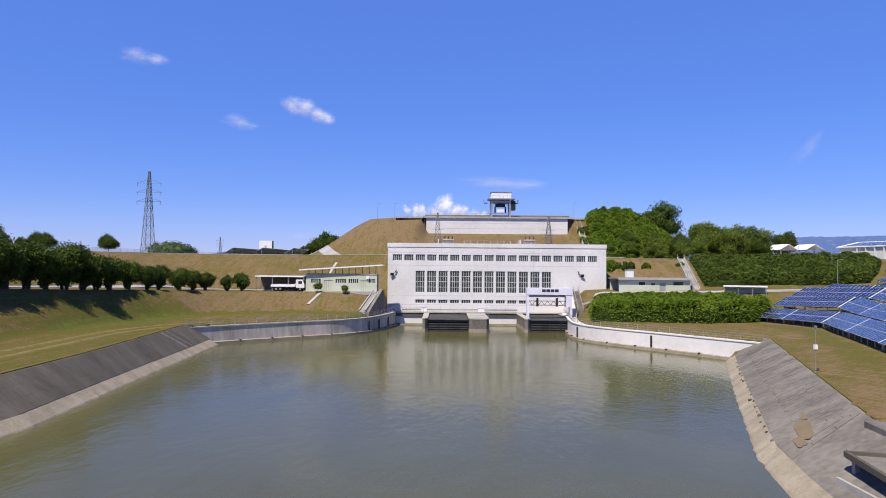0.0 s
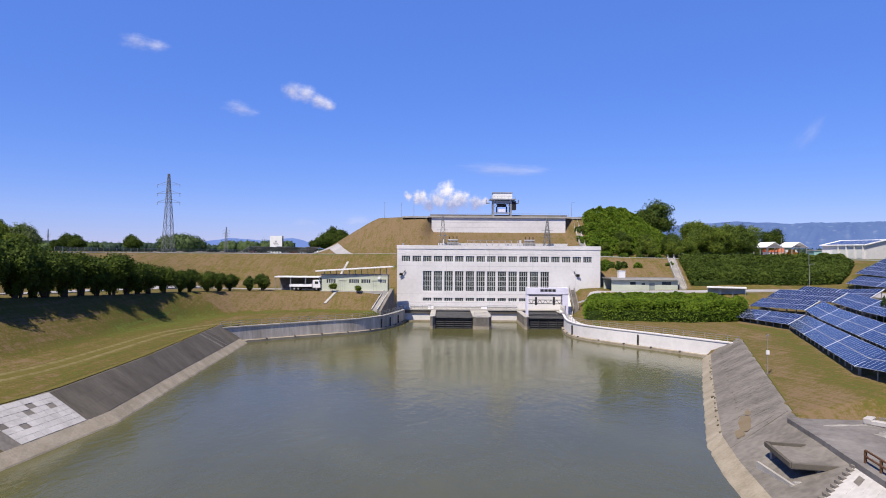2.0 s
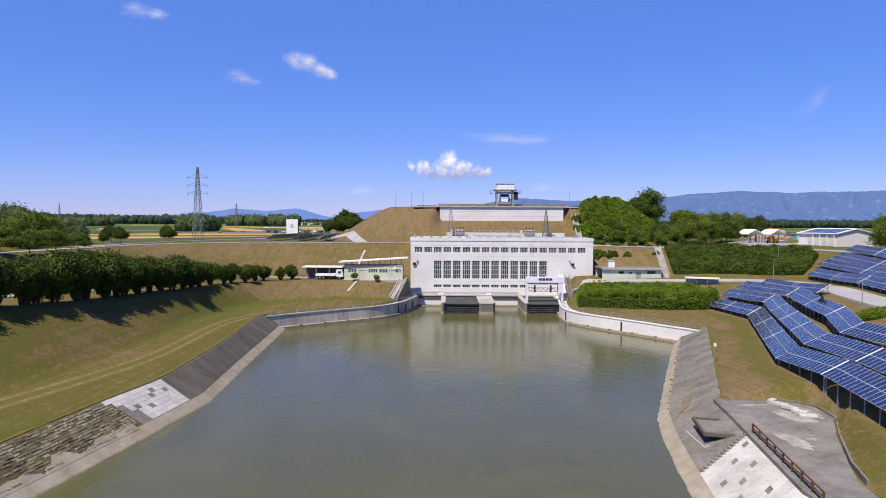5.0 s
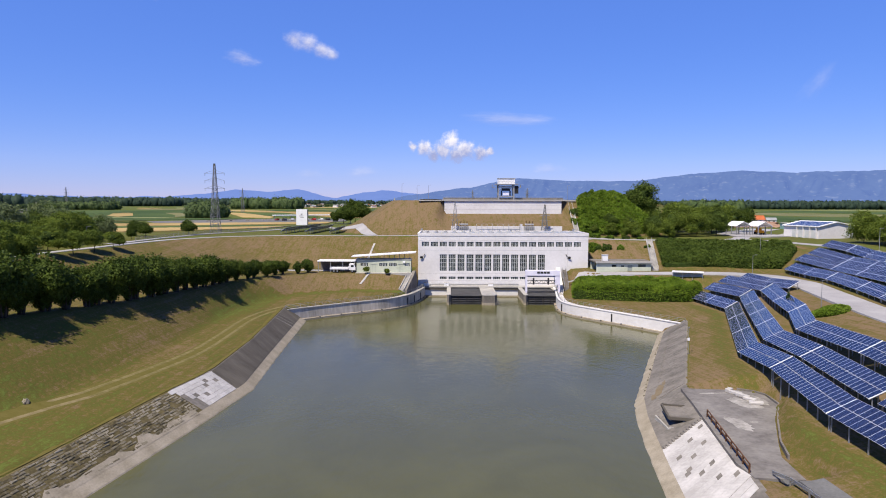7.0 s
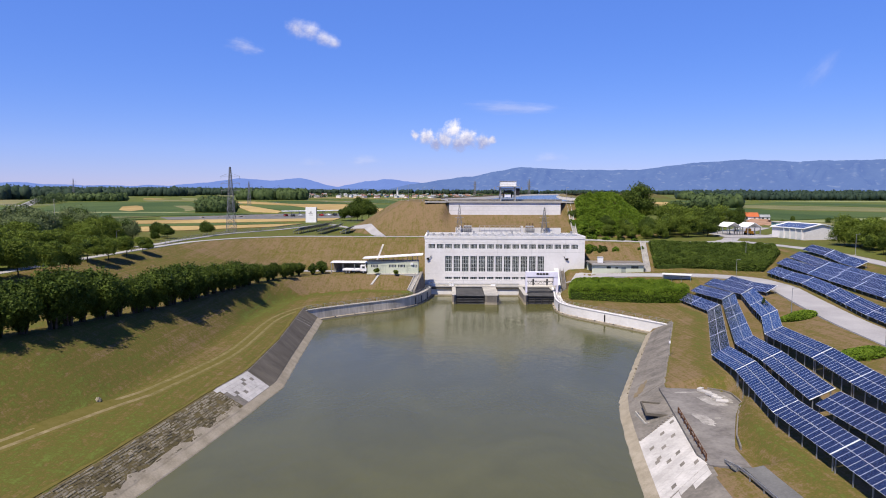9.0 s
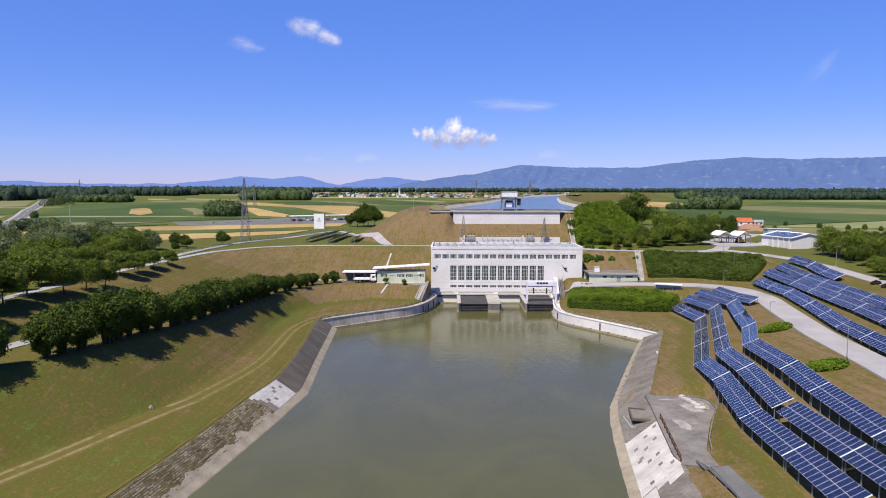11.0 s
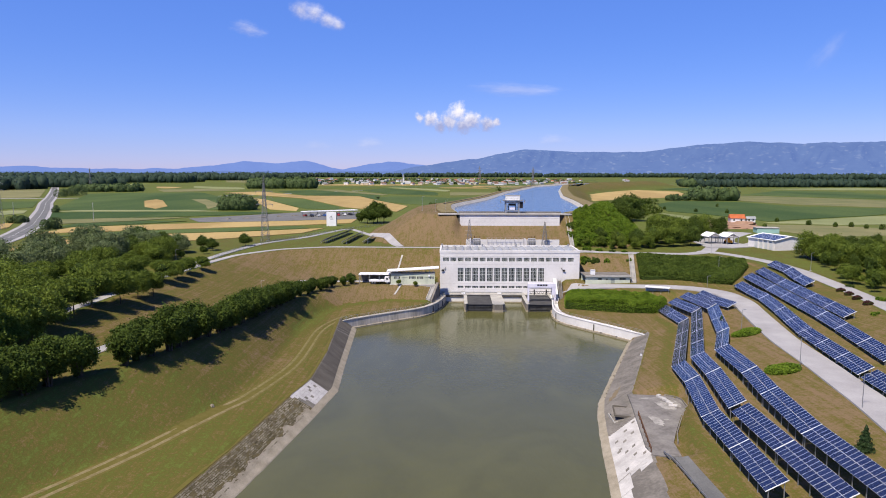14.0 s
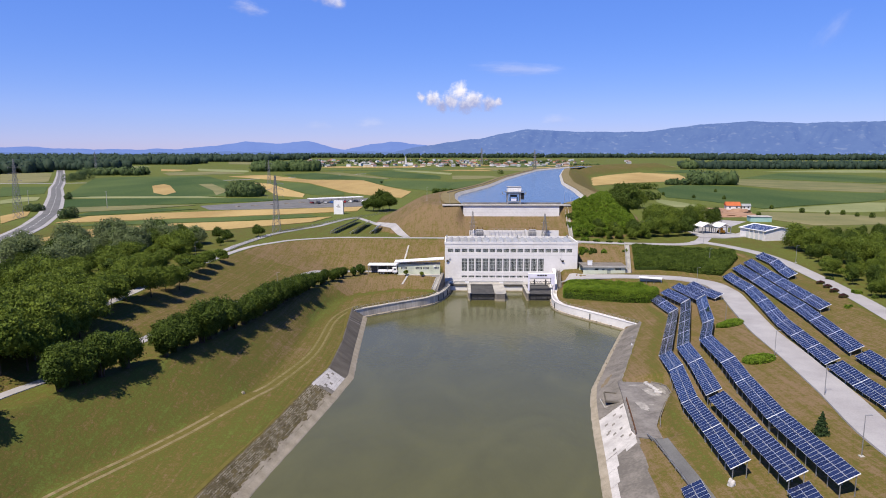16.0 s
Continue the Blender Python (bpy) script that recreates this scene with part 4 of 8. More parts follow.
def outlet_gate(x0, x1):
    t = thing("outlet_gate", "dark steel outlet gate of stacked horizontal beams", "gate", "outlet gates")
    for k in range(5):
        bm = bmesh.new()
        z = 0.05 + k * 0.5
        box(bm, x0, x1, 141.6, 142.1, z, z + 0.2)
        part("beam", bm, M_ROOFDARK, t)
    bm = bmesh.new()
    box(bm, x0, x1, 142.7, 142.85, -1.5, 2.6)
    part("skin", bm, M_STEEL, t)
    for x in np.linspace(x0 + 0.15, x1 - 0.15, 5):
        bm = bmesh.new()
        box(bm, x - 0.09, x + 0.09, 141.5, 142.6, 0, 2.5)
        part("stiffener", bm, M_STEEL, t)
    bm = bmesh.new()
    prism(bm, [(x0, 141.3), (x1, 141.3), (x1, 156.9), (x0, 156.9)], 2.45, 2.62)
    part("cover", bm, M_ROOFDARK, t, "dark ribbed cover")
    for x in np.linspace(x0 + 0.3, x1 - 0.3, 12):
        bm = bmesh.new()
        bar(bm, (x, 141.4, 2.66), (x, 156.8, 2.66), 0.08)
        part("rib", bm, M_STEEL, t)


outlet_gate(-3.15, 5.65)
outlet_gate(18.75, 27.55)

# intake wall on the dike
iw = thing("intake_wall", "long white intake wall on the canal dike", "dam wall")
bm = bmesh.new()
box(bm, -5.5, 40.0, 212.0, 218.5, 20, 29.7)
part("wall", bm, M_WHITE, iw)
bm = bmesh.new()
box(bm, -6.6, 41.6, 211.5, 219, 29.703, 30.25)
part("coping", bm, M_CONC_PALE, iw)
bm = bmesh.new()
box(bm, -6.0, 41.2, 215.8, 216.1, 30.253, 31.0)
part("parapet", bm, M_CONC, iw)
for z in (26.4, 28.1):
    bm = bmesh.new()
    box(bm, -5.4, 39.9, 211.985, 211.995, z - 0.025, z + 0.025)
    part("joint", bm, M_JOINT, iw)
# the shade on both wings is put in as darker concrete
for x0, x1 in ((-6.4, -5.55), (40.05, 43.0)):
    bm = bmesh.new()
    box(bm, x0, x1, 213.0, 218.5, 20, 29.6)
    part("wing_wall", bm, M_CONC_DARK, iw, "concrete wing with its shade put into a dark colour")

# ---- roads and tracks ----
ribbon("road", [(78, -400), (60, -100), (57, -25), (60, 3), (63.5, 20), (67, 43), (69.5, 64), (75, 90), (79, 108), (80, 124), (74, 136), (64, 142), (50, 145), (41, 146), (36, 148.5), (33.5, 151)], 6.5, M_ROAD, 0.12, "pale gravel service road between the solar rows", "road")
ribbon("road", [(-113, -300), (-97, -60), (-86, 4), (-83, 14), (-79.5, 45), (-75, 80), (-72, 110), (-69, 138), (-63, 155), (-48, 157.5), (-16, 155.5)], 2.6, M_ROAD, 0.12, "pale road behind the lower row of trees", "road")
ribbon("road", [(-112, -60), (-99, 10), (-97, 58), (-98, 110), (-95.5, 144), (-92.5, 164), (-81, 183), (-62, 192.5), (-36, 191.5), (-12, 188.5), (20, 186)], 3.0, M_ROAD, 0.1, "pale road along the crest of the bank", "road")
ribbon("road", [(-31, 193), (-44, 228), (-58, 262), (-66, 280), (-70, 275), (-80, 235), (-95, 203), (-99, 165), (-100, 140)], 3.0, M_ROAD, 0.15, "narrow pale road below the dike", "road", drape=True)
ribbon("road", [(39, 181), (50, 180), (72, 177), (86, 175), (96, 182), (108, 205), (124, 206), (145, 235)], 5.5, M_ROAD, 0.1, "pale road to the workshop yard", "road")
ribbon("road", [(95, 186), (103, 172), (108, 152), (108, 130), (104, 100), (99, 70), (88, 20), (74, -60)], 5.0, M_ROAD, 0.1, "pale road above the solar rows", "road")
ribbon("wheel_track", [(-63, 0), (-57, 13.7), (-54.7, 20.8), (-49.4, 36.1), (-47.2, 47.4), (-45.4, 56.7), (-45.2, 65), (-45.9, 80), (-47, 96)], 3.2, M_TRACK_FAINT, 0.012, "broad strip of flattened pale grass", "track", thick=0.06, drape=True)
for o in (-0.85, 0.85):
    c = offset(smooth([(-84, -60, 0), (-68.5, -11, 0), (-62.9, 0, 0), (-57, 13.7, 0), (-54.7, 20.8, 0), (-49.4, 36.1, 0)], 3), o)
    ribbon("wheel_track", [tuple(p) for p in c], 0.62, M_TRACK, 0.03, "bare worn wheel track in the grass", "track", thick=0.06, drape=True)

for o in (-0.85, 0.85):
    c = offset(smooth([(-49.4, 36.1, 0), (-47.2, 47.4, 0), (-45.4, 56.7, 0), (-45.2, 65, 0), (-45.9, 80, 0), (-47, 96, 0), (-45.6, 108, 0), (-41, 120, 0)], 3), o)
    ribbon("wheel_track", [tuple(p) for p in c], 0.6, M_TRACK_MID, 0.03, "faint wheel track in the grass", "track", thick=0.06, drape=True)

# concrete yard and ramp by the right bank
bm = bmesh.new()
prism(bm, [(28.0, 44.0), (35.4, 43.2), (38.0, 41.6), (37.6, 36.7), (34.5, 31), (31.2, 23.6), (29.5, 19.5), (29.0, 14), (24.5, 14.4), (24.3, 18), (26.35, 31.8), (27.2, 37.5)], 3.0, 3.7)
tagged(part("yard", bm, M_YARD), "stained concrete yard beside the bank", "yard", kind="structure")
ribbon("ramp", [(27.9, 15.2), (27.8, 5), (27.9, -6), (27.8, -14), (26.6, -60)], 2.1, M_ASPHALT, 0.16, "narrow asphalt ramp down to the yard", "road")

bm = bmesh.new()
prism(bm, [(101, 196), (112, 194), (124, 199), (121, 215), (128, 232), (150, 262), (140, 270), (118, 240), (103, 218)], 15.5, 17.06)
tagged(part("workshop_yard", bm, M_ROAD), "pale gravel yard before the workshop", "yard", kind="structure")
# highway with its verge and dashes
HW = [(-150, 90), (-203, 172), (-226, 231), (-258, 297), (-300, 370), (-351, 457), (-420, 570), (-478, 672), (-610, 895), (-777, 1173)]
ribbon("road", HW, 13, M_ROAD, 0.18, "pale gravel verge of the country road", "road", thick=0.6, step=6)
ribbon("road", HW, 8, M_ASPHALT, 0.32, "grey two-lane country road", "road", thick=0.3, step=6)
hw = dense([(*p, 0) for p in HW], 4.5)
M_LINE = mat("road_marking", (0.5, 0.5, 0.5), (0.63, 0.63, 0.63), 0.8, 0.5, 4.0, 0.0)
bm = bmesh.new()
for a, b in list(zip(hw, hw[1:]))[::2][:120]:
    m = Vector(((a[0] + b[0]) / 2, (a[1] + b[1]) / 2, 0))
    q = Matrix.Translation((m.x, m.y, gz(m.x, m.y) + 0.40)) @ Matrix.Rotation(math.atan2(b[1] - a[1], b[0] - a[0]), 4, "Z")
    box(bm, -2.2, 2.2, -0.16, 0.16, 0, 0.02, q)
tagged(part("road_marking", bm, M_LINE), "white broken centre line", "road marking", kind="structure")
ribbon("road", [(-560, 668), (-478, 672), (-440, 690), (-300, 760), (-150, 1010)], 7, M_ROAD, 0.2, "pale crossing road in the fields", "road", thick=0.6, step=6)

# ---- solar rows ----
def module_mat():
    m = bpy.data.materials.new("blue_solar_cells")
    m.use_nodes = True
    n, l = m.node_tree.nodes, m.node_tree.links
    p = n["Principled BSDF"]
    tc, sep = n.new("ShaderNodeTexCoord"), n.new("ShaderNodeSeparateXYZ")
    l.new(tc.outputs["Object"], sep.inputs[0])
    lines = []
    for k, pitch in (("X", 0.158), ("Y", 0.158)):
        mod, gt = n.new("ShaderNodeMath"), n.new("ShaderNodeMath")
        mod.operation, gt.operation = "PINGPONG", "LESS_THAN"
        l.new(sep.outputs[k], mod.inputs[0])
        mod.inputs[1].default_value = pitch / 2
        l.new(mod.outputs[0], gt.inputs[0])
        gt.inputs[1].default_value = 0.004
        lines.append(gt)
    mx = n.new("ShaderNodeMath")
    mx.operation = "MAXIMUM"
    l.new(lines[0].outputs[0], mx.inputs[0])
    l.new(lines[1].outputs[0], mx.inputs[1])
    rnd, base = n.new("ShaderNodeObjectInfo"), n.new("ShaderNodeMix")
    base.data_type = "RGBA"
    base.inputs["A"].default_value, base.inputs["B"].default_value = (0.007, 0.012, 0.047, 1), (0.012, 0.020, 0.070, 1)
    l.new(rnd.outputs["Random"], base.inputs["Factor"])
    c = n.new("ShaderNodeMix")
    c.data_type = "RGBA"
    l.new(base.outputs["Result"], c.inputs["A"])
    c.inputs["B"].default_value = (0.09, 0.11, 0.17, 1)
    l.new(mx.outputs[0], c.inputs["Factor"])
    l.new(c.outputs["Result"], p.inputs["Base Color"])
    p.inputs["Roughness"].default_value, p.inputs["Specular IOR Level"].default_value = 0.14, 0.4
    return m


M_CELL = module_mat()
M_ALU = mat("aluminium_frame", (0.36, 0.38, 0.44), (0.46, 0.48, 0.54), 0.5, 0.5, 4.0, 0.0)
MW, ML = 1.0, 1.64


def module_mesh():
    """One framed module: cells sunk a little in an aluminium frame."""
    me = bpy.data.meshes.new("module")
    bm = bmesh.new()
    x, y, f = MW / 2 - 0.012, ML / 2 - 0.012, 0.024
    out = [bm.verts.new((sx * x, sy * y, 0.02)) for sx, sy in ((-1, -1), (1, -1), (1, 1), (-1, 1))]
    inn = [bm.verts.new((sx * (x - f), sy * (y - f), 0.02)) for sx, sy in ((-1, -1), (1, -1), (1, 1), (-1, 1))]
    low = [bm.verts.new((sx * x, sy * y, -0.02)) for sx, sy in ((-1, -1), (1, -1), (1, 1), (-1, 1))]
    for i in range(4):
        j = (i + 1) % 4
        bm.faces.new((out[i], out[j], inn[j], inn[i]))
        bm.faces.new((low[i], low[j], out[j], out[i]))
    bm.faces.new(low[::-1])
    cell = bm.faces.new(inn)
    cell.material_index = 1
    bm.to_mesh(me), bm.free()
    me.materials.append(M_ALU), me.materials.append(M_CELL)
    return me


MODULE = module_mesh()
TILT_PV, LOW = radians(30), 0.9


def table(a, b, group, low=LOW):
    """One table of solar modules, two up the slope, between two ends of its lower edge (plan), facing left of a to b."""
    ax, ay, bx, by = *a, *b
    az, bz = (float(ground_z(np.array([p[0]]), np.array([p[1]]), False)[0]) + (low(p[1]) if callable(low) else low) for p in (a, b))
    A, B = Vector((ax, ay, az)), Vector((bx, by, bz))
    u = (B - A).normalized()
    n_mod = max(2, int((B - A).length / MW))
    back = Vector((-u.y, u.x, 0)).normalized()
    if back.x < 0:
        back.negate()
    v = (back * math.cos(TILT_PV) + Vector((0, 0, 1)) * math.sin(TILT_PV))
    v = (v - u * v.dot(u)).normalized()
    w = u.cross(v)
    if w.z < 0:
        w.negate()
    frame_m = Matrix((( u.x, v.x, w.x, A.x), (u.y, v.y, w.y, A.y), (u.z, v.z, w.z, A.z), (0, 0, 0, 1)))
    pitch = (B - A).length / n_mod
    t = thing("solar_table", "tilted table of blue solar modules on steel posts", "solar panels", group, Matrix.Translation(A))
    inv = Matrix.Translation(-A)
    for i in range(n_mod):
        for j in range(2):
            ob = new("module", MODULE)
            ob.parent = t
            ob.matrix_basis = inv @ frame_m @ Matrix.Translation((pitch * (i + 0.5), 0.05 + ML * (j + 0.5) + j * 0.02, 0.06)) @ Matrix.Diagonal((pitch / MW * 0.995, 1, 1, 1))
    L = (B - A).length
    for s in (0.35, 1.65, 2.9):
        bm = bmesh.new()
        bar(bm, inv @ frame_m @ Vector((0, s, -0.03)), inv @ frame_m @ Vector((L, s, -0.03)), 0.08)
        part("purlin", bm, M_GALV, t)
    bm = bmesh.new()
    box(bm, L - 0.03, L + 0.06, 0.05, 3.36, 0.0, 0.095, inv @ frame_m)
    part("end_trim", bm, M_WHITE_PAINT, t, "white metal end strip")
    k = max(2, int(round(L / 3.2)) + 1)
    for i in range(k):
        f = (0.2 + (L - 0.4) * i / (k - 1))
        bm = bmesh.new()
        bar(bm, inv @ frame_m @ Vector((f, 0.05, -0.1)), inv @ frame_m @ Vector((f, 3.3, -0.1)), 0.1)
        part("rafter", bm, M_GALV, t)
        for s in (0.45, 2.75):
            top = frame_m @ Vector((f, s, -0.14))
            g = gz(top.x, top.y)
            bm = bmesh.new()
            bar(bm, inv @ Vector((top.x, top.y, g - 0.3)), inv @ top, 0.11)
            part("post", bm, M_GALV, t)
    return t


def row(points, group, cuts=9.0, low=LOW):
    for a, b in zip(points, points[1:]):
        L = math.dist(a, b)
        n = max(1, round(L / cuts))
        for i in range(n):
            p = [a[k] + (b[k] - a[k]) * (i + 0.004) / n for k in (0, 1)]
            q = [a[k] + (b[k] - a[k]) * (i + 0.992) / n for k in (0, 1)]
            table(p, q, group, low)


def clear(near, far):
    """Clearance under a row: the posts grow longer where the bank falls away near the yard."""
    return lambda y: far + (near - far) * min(1.0, max(0.0, (56 - y) / 18))


LOWER, UPPER = "solar rows on the meadow", "solar rows above the road"
row([(57.6, 124), (56.9, 99.3), (40.4, 54.8), (38.3, 40.5), (34.3, 20.5), (32.3, -7.2)], LOWER, 14, clear(1.8, 0.85))
row([(61.2, 122.8), (62.0, 103.5), (45.4, 57.2), (43.1, 42.2), (39.4, 21.8)], LOWER, 14, clear(2.1, 1.6))
row([(39.2, 20.3), (37.5, -13.4)], LOWER, 18, clear(2.1, 1.6))
row([(65.2, 123.8), (66.2, 102.5), (58.0, 74.4), (51.7, 59.7), (48.9, 38.9), (46.7, 26), (44.3, 7.4), (42.8, -16.5)], LOWER, 18, clear(2.2, 1.7))
row([(69.8, 123), (71.0, 100)], LOWER, 12)
row([(85.2, 130), (82.6, 106), (79, 89), (73.6, 66), (68.6, 34)], UPPER, 12)
row([(68.2, 32.5), (65.5, 10), (60, -20)], UPPER, 14)
row([(90.4, 135), (88.8, 115), (82.5, 75), (75.2, 37)], UPPER, 14)
row([(74.8, 34.5), (72.5, 20)], UPPER, 14)
row([(95.4, 137.5), (93.5, 118), (86, 69)], UPPER, 14)
row([(101, 141), (100.8, 129), (96.4, 107)], UPPER, 12)
row([(37.4, -13.6), (36, -26)], LOWER, 14)
row([(24.9, -7.5), (24, -18)], LOWER, 14)

# ---- trees and hedges ----
def crown_mesh(name, seed, h, r, base, count, size, lobes=9, hang=0.0, vase=0.0):
    rng = np.random.default_rng(seed)
    mid, half = (base + h) / 2, (h - base) / 2
    pts, nrm = [], []
    cs = []
    for k in range(lobes):
        a, e = rng.uniform(0, math.tau), rng.uniform(-0.8 - 0.5 * vase, 1.0)
        d = rng.uniform(0.35, 0.68) * (1 - 0.35 * max(e, 0)) * (1 + vase * max(-1.0, min(e, 0)))
        thin = 1 + 0.75 * vase * max(-1.0, min(e, 0))
        cs.append((np.array([math.cos(a) * d * r, math.sin(a) * d * r, mid + e * half * 0.62]), r * rng.uniform(0.34, 0.55) * thin, half * rng.uniform(0.34, 0.52)))
    cs.append((np.array([0, 0, mid + 0.1 * half * (vase > 0)]), r * (0.62 - 0.16 * vase), half * 0.85))
    per = count // len(cs)
    for c, lr, lh in cs:
        d = rng.normal(0, 1, (per, 3))
        d /= np.linalg.norm(d, axis=1)[:, None]
        d[:, 2] = np.where(d[:, 2] < -0.88, -d[:, 2], d[:, 2])
        bump = 1 + 0.22 * np.sin(d[:, :1] * 7 + seed) * np.cos(d[:, 1:2] * 6 + d[:, 2:] * 5)
        rad = (0.66 + 0.5 * rng.random((per, 1)) ** 1.4) * bump
        q = c + d * rad * np.array([lr, lr, lh])
        q[:, 2] -= hang * rng.uniform(0, 1, per) ** 2
        pts.append(q), nrm.append(d)
    P, N = np.concatenate(pts), np.concatenate(nrm)
    return sprays(name, leaves(rng, P, N, size))


def trunk_mesh(seed, h, base, r, spread):
    rng = np.random.default_rng(seed + 77)
    bm = bmesh.new()
    p, w = Vector((0, 0, -0.4)), r
    for k in range(5):
        q = Vector((rng.normal(0, 0.06 * h / 5), rng.normal(0, 0.06 * h / 5), base * 1.0 + (h * 0.75 - base) * k / 4)) if k else Vector((0, 0, base))
        tube(bm, p, q, w, w * 0.72, 7)
        if k:
            for _ in range(2):
                a = rng.uniform(0, math.tau)
                tip = q + Vector((math.cos(a), math.sin(a), 0.8)) * spread * rng.uniform(0.35, 0.6)
                tube(bm, q, tip, w * 0.45, w * 0.12, 5)
        p, w = q, w * 0.72
    return bm


def stems_mesh(seed, h, r):
    """Many stems that fan out from one stool."""
    rng = np.random.default_rng(seed + 55)
    bm = bmesh.new()
    for k in range(6):
        a, o = k * math.tau / 6 + rng.uniform(-0.3, 0.3), rng.uniform(0.25, 0.5)
        foot = Vector((math.cos(a) * 0.3, math.sin(a) * 0.3, -0.3))
        knee = Vector((math.cos(a) * r * o * 0.45, math.sin(a) * r * o * 0.45, h * 0.22))
        tip = Vector((math.cos(a) * r * o * 1.25, math.sin(a) * r * o * 1.25, h * rng.uniform(0.5, 0.7)))
        tube(bm, foot, knee, 0.17, 0.12, 6)
        tube(bm, knee, tip, 0.12, 0.04, 6)
    return bm


def crown_block(seed, h, r, base):
    """An added uneven closed mass that deepens a crown's shade, hidden by the leaves."""
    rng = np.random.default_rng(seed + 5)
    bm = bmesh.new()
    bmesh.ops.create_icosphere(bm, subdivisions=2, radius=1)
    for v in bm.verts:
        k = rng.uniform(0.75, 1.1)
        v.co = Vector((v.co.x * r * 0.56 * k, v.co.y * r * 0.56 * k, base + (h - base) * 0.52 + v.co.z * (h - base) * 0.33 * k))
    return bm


def make_tree(name, label, category, seed, h, r, base, count, size, material, group="", lobes=9, hang=0.0, trunk=0.16, vase=0.0):
    t = thing(name, label, category, group)
    part("trunk", stems_mesh(seed, h, r) if vase else trunk_mesh(seed, h, base, trunk, r), M_BARK, t)
    # added dark mass blocks light, so crown and cast shadow turn darker
    part("shade_core", crown_block(seed, h, r, base + (0.12 * h if vase else 0)), M_CORE, t)
    part("crown", crown_mesh("crown", seed, h, r, base, count, size, lobes, hang=hang, vase=vase), material, t)
    return t


used = set()


STATURE = {"bushy_tree": 0.78, "round_tree": 0.84, "dense_tree": 0.97, "broad_tree": 0.8, "birch_tree": 0.76}


def plant(kinds, places, seed, label="", group=""):
    """Sets copies of the trees at plan places: x, y, scale."""
    rng = random.Random(seed)
    for i, (x, y, s) in enumerate(places):
        k = kinds[rng.randrange(len(kinds))] if i >= len(kinds) else kinds[i]
        s *= STATURE.get(k.name.split(".")[0], 1.0)
        m = pose(x, y, gz(x, y) - 0.05, 0, 0, rng.uniform(0, 360)) @ Matrix.Diagonal((s * rng.uniform(0.9, 1.1), s * rng.uniform(0.9, 1.1), s, 1))
        if k.name in used:
            c = copy_thing(k, m)
            c.matrix_basis = m
        else:
            used.add(k.name)
            k.matrix_basis = m
            c = k
        tagged(c, label, "", group)


row_trees = [make_tree("bushy_tree", "low bushy deciduous tree with a short trunk", "tree", 10 + i, 7.2, 3.6, 0.5, 15500, 0.33, M_LEAF_DARK, vase=0.8, lobes=15) for i in range(4)]
lane_trees = [make_tree("round_tree", "round-crowned deciduous tree beside the crest road", "tree", 30 + i, 9.4, 5.3, 2.0, 14500, 0.38, M_LEAF, trunk=0.2, lobes=11) for i in range(4)]
dense_trees = [make_tree("dense_tree", "dense deciduous tree leafy down to the grass", "tree", 40 + i, 9.6, 5.2, 0.4, 14000, 0.40, M_LEAF, trunk=0.18, lobes=12) for i in range(4)]
big_trees = [make_tree("broad_tree", "broad dark green deciduous tree", "tree", 50 + i, 12, 6.2, 1.6, 13000, 0.5, M_LEAF_DARK, trunk=0.28, lobes=12) for i in range(4)]
willows = [make_tree("willow_tree", "grey-green willow with a drooping crown", "tree", 70 + i, 11, 6.4, 1.0, 12500, 0.46, M_LEAF_GREY, trunk=0.3, lobes=12, hang=1.6) for i in range(3)]
birches = [make_tree("birch_tree", "light open birch with a pale trunk", "tree", 90 + i, 13, 3.6, 2.2, 7600, 0.44, M_LEAF_DARK, trunk=0.16, lobes=8, hang=0.8) for i in range(3)]

front = np.concatenate([dense([(-45.5, 150.5), (-51, 143), (-55.5, 131), (-59, 112)], 4.3), dense([(-59.6, 108), (-61.5, 88), (-62.8, 66), (-65, 48), (-67.5, 34), (-68.5, 29)], 3.9)])
rr = random.Random(3)
plant(row_trees, [(p[0] + rr.uniform(-0.7, 0.7), p[1] + rr.uniform(-0.8, 0.8), rr.uniform(0.78, 1.12) * (1.5 if p[1] < 62 else 1.36 if p[1] < 100 else 1.2 if p[1] < 112 else 0.98 if p[1] < 125 else 0.82)) for p in front], 1, group="row of trees below the road")
plant(row_trees, [(-77.3, 6.8, 1.45), (-75.4, 10.5, 1.4), (-74.4, 15, 1.5), (-72.4, 20.5, 1.35), (-83.5, -9.6, 1.45), (-86, -17, 1.4), (-79.5, 12, 1.3)], 2, group="row of trees below the road")
lane = dense([(-94, 64), (-94, 55), (-93, 43), (-93.5, 30), (-95, 12), (-98, -6)], 7.5)
plant(lane_trees, [(p[0] + rr.uniform(-1.6, 0.6), p[1] + rr.uniform(-2, 2), rr.uniform(0.9, 1.2)) for p in lane], 4, group="trees along the crest road")
plant(lane_trees, [(-91.3, 71.9, 1.05), (-91, 80.4, 0.95), (-89.5, 86, 0.85), (-94, 102, 0.9), (-93.5, 111, 0.75), (-93, 119.7, 0.7), (-92.5, 128, 0.62), (-100.8, 78.4, 1.1), (-101, 87, 1.0), (-101, 95.5, 0.95)], 24, group="trees along the crest road")
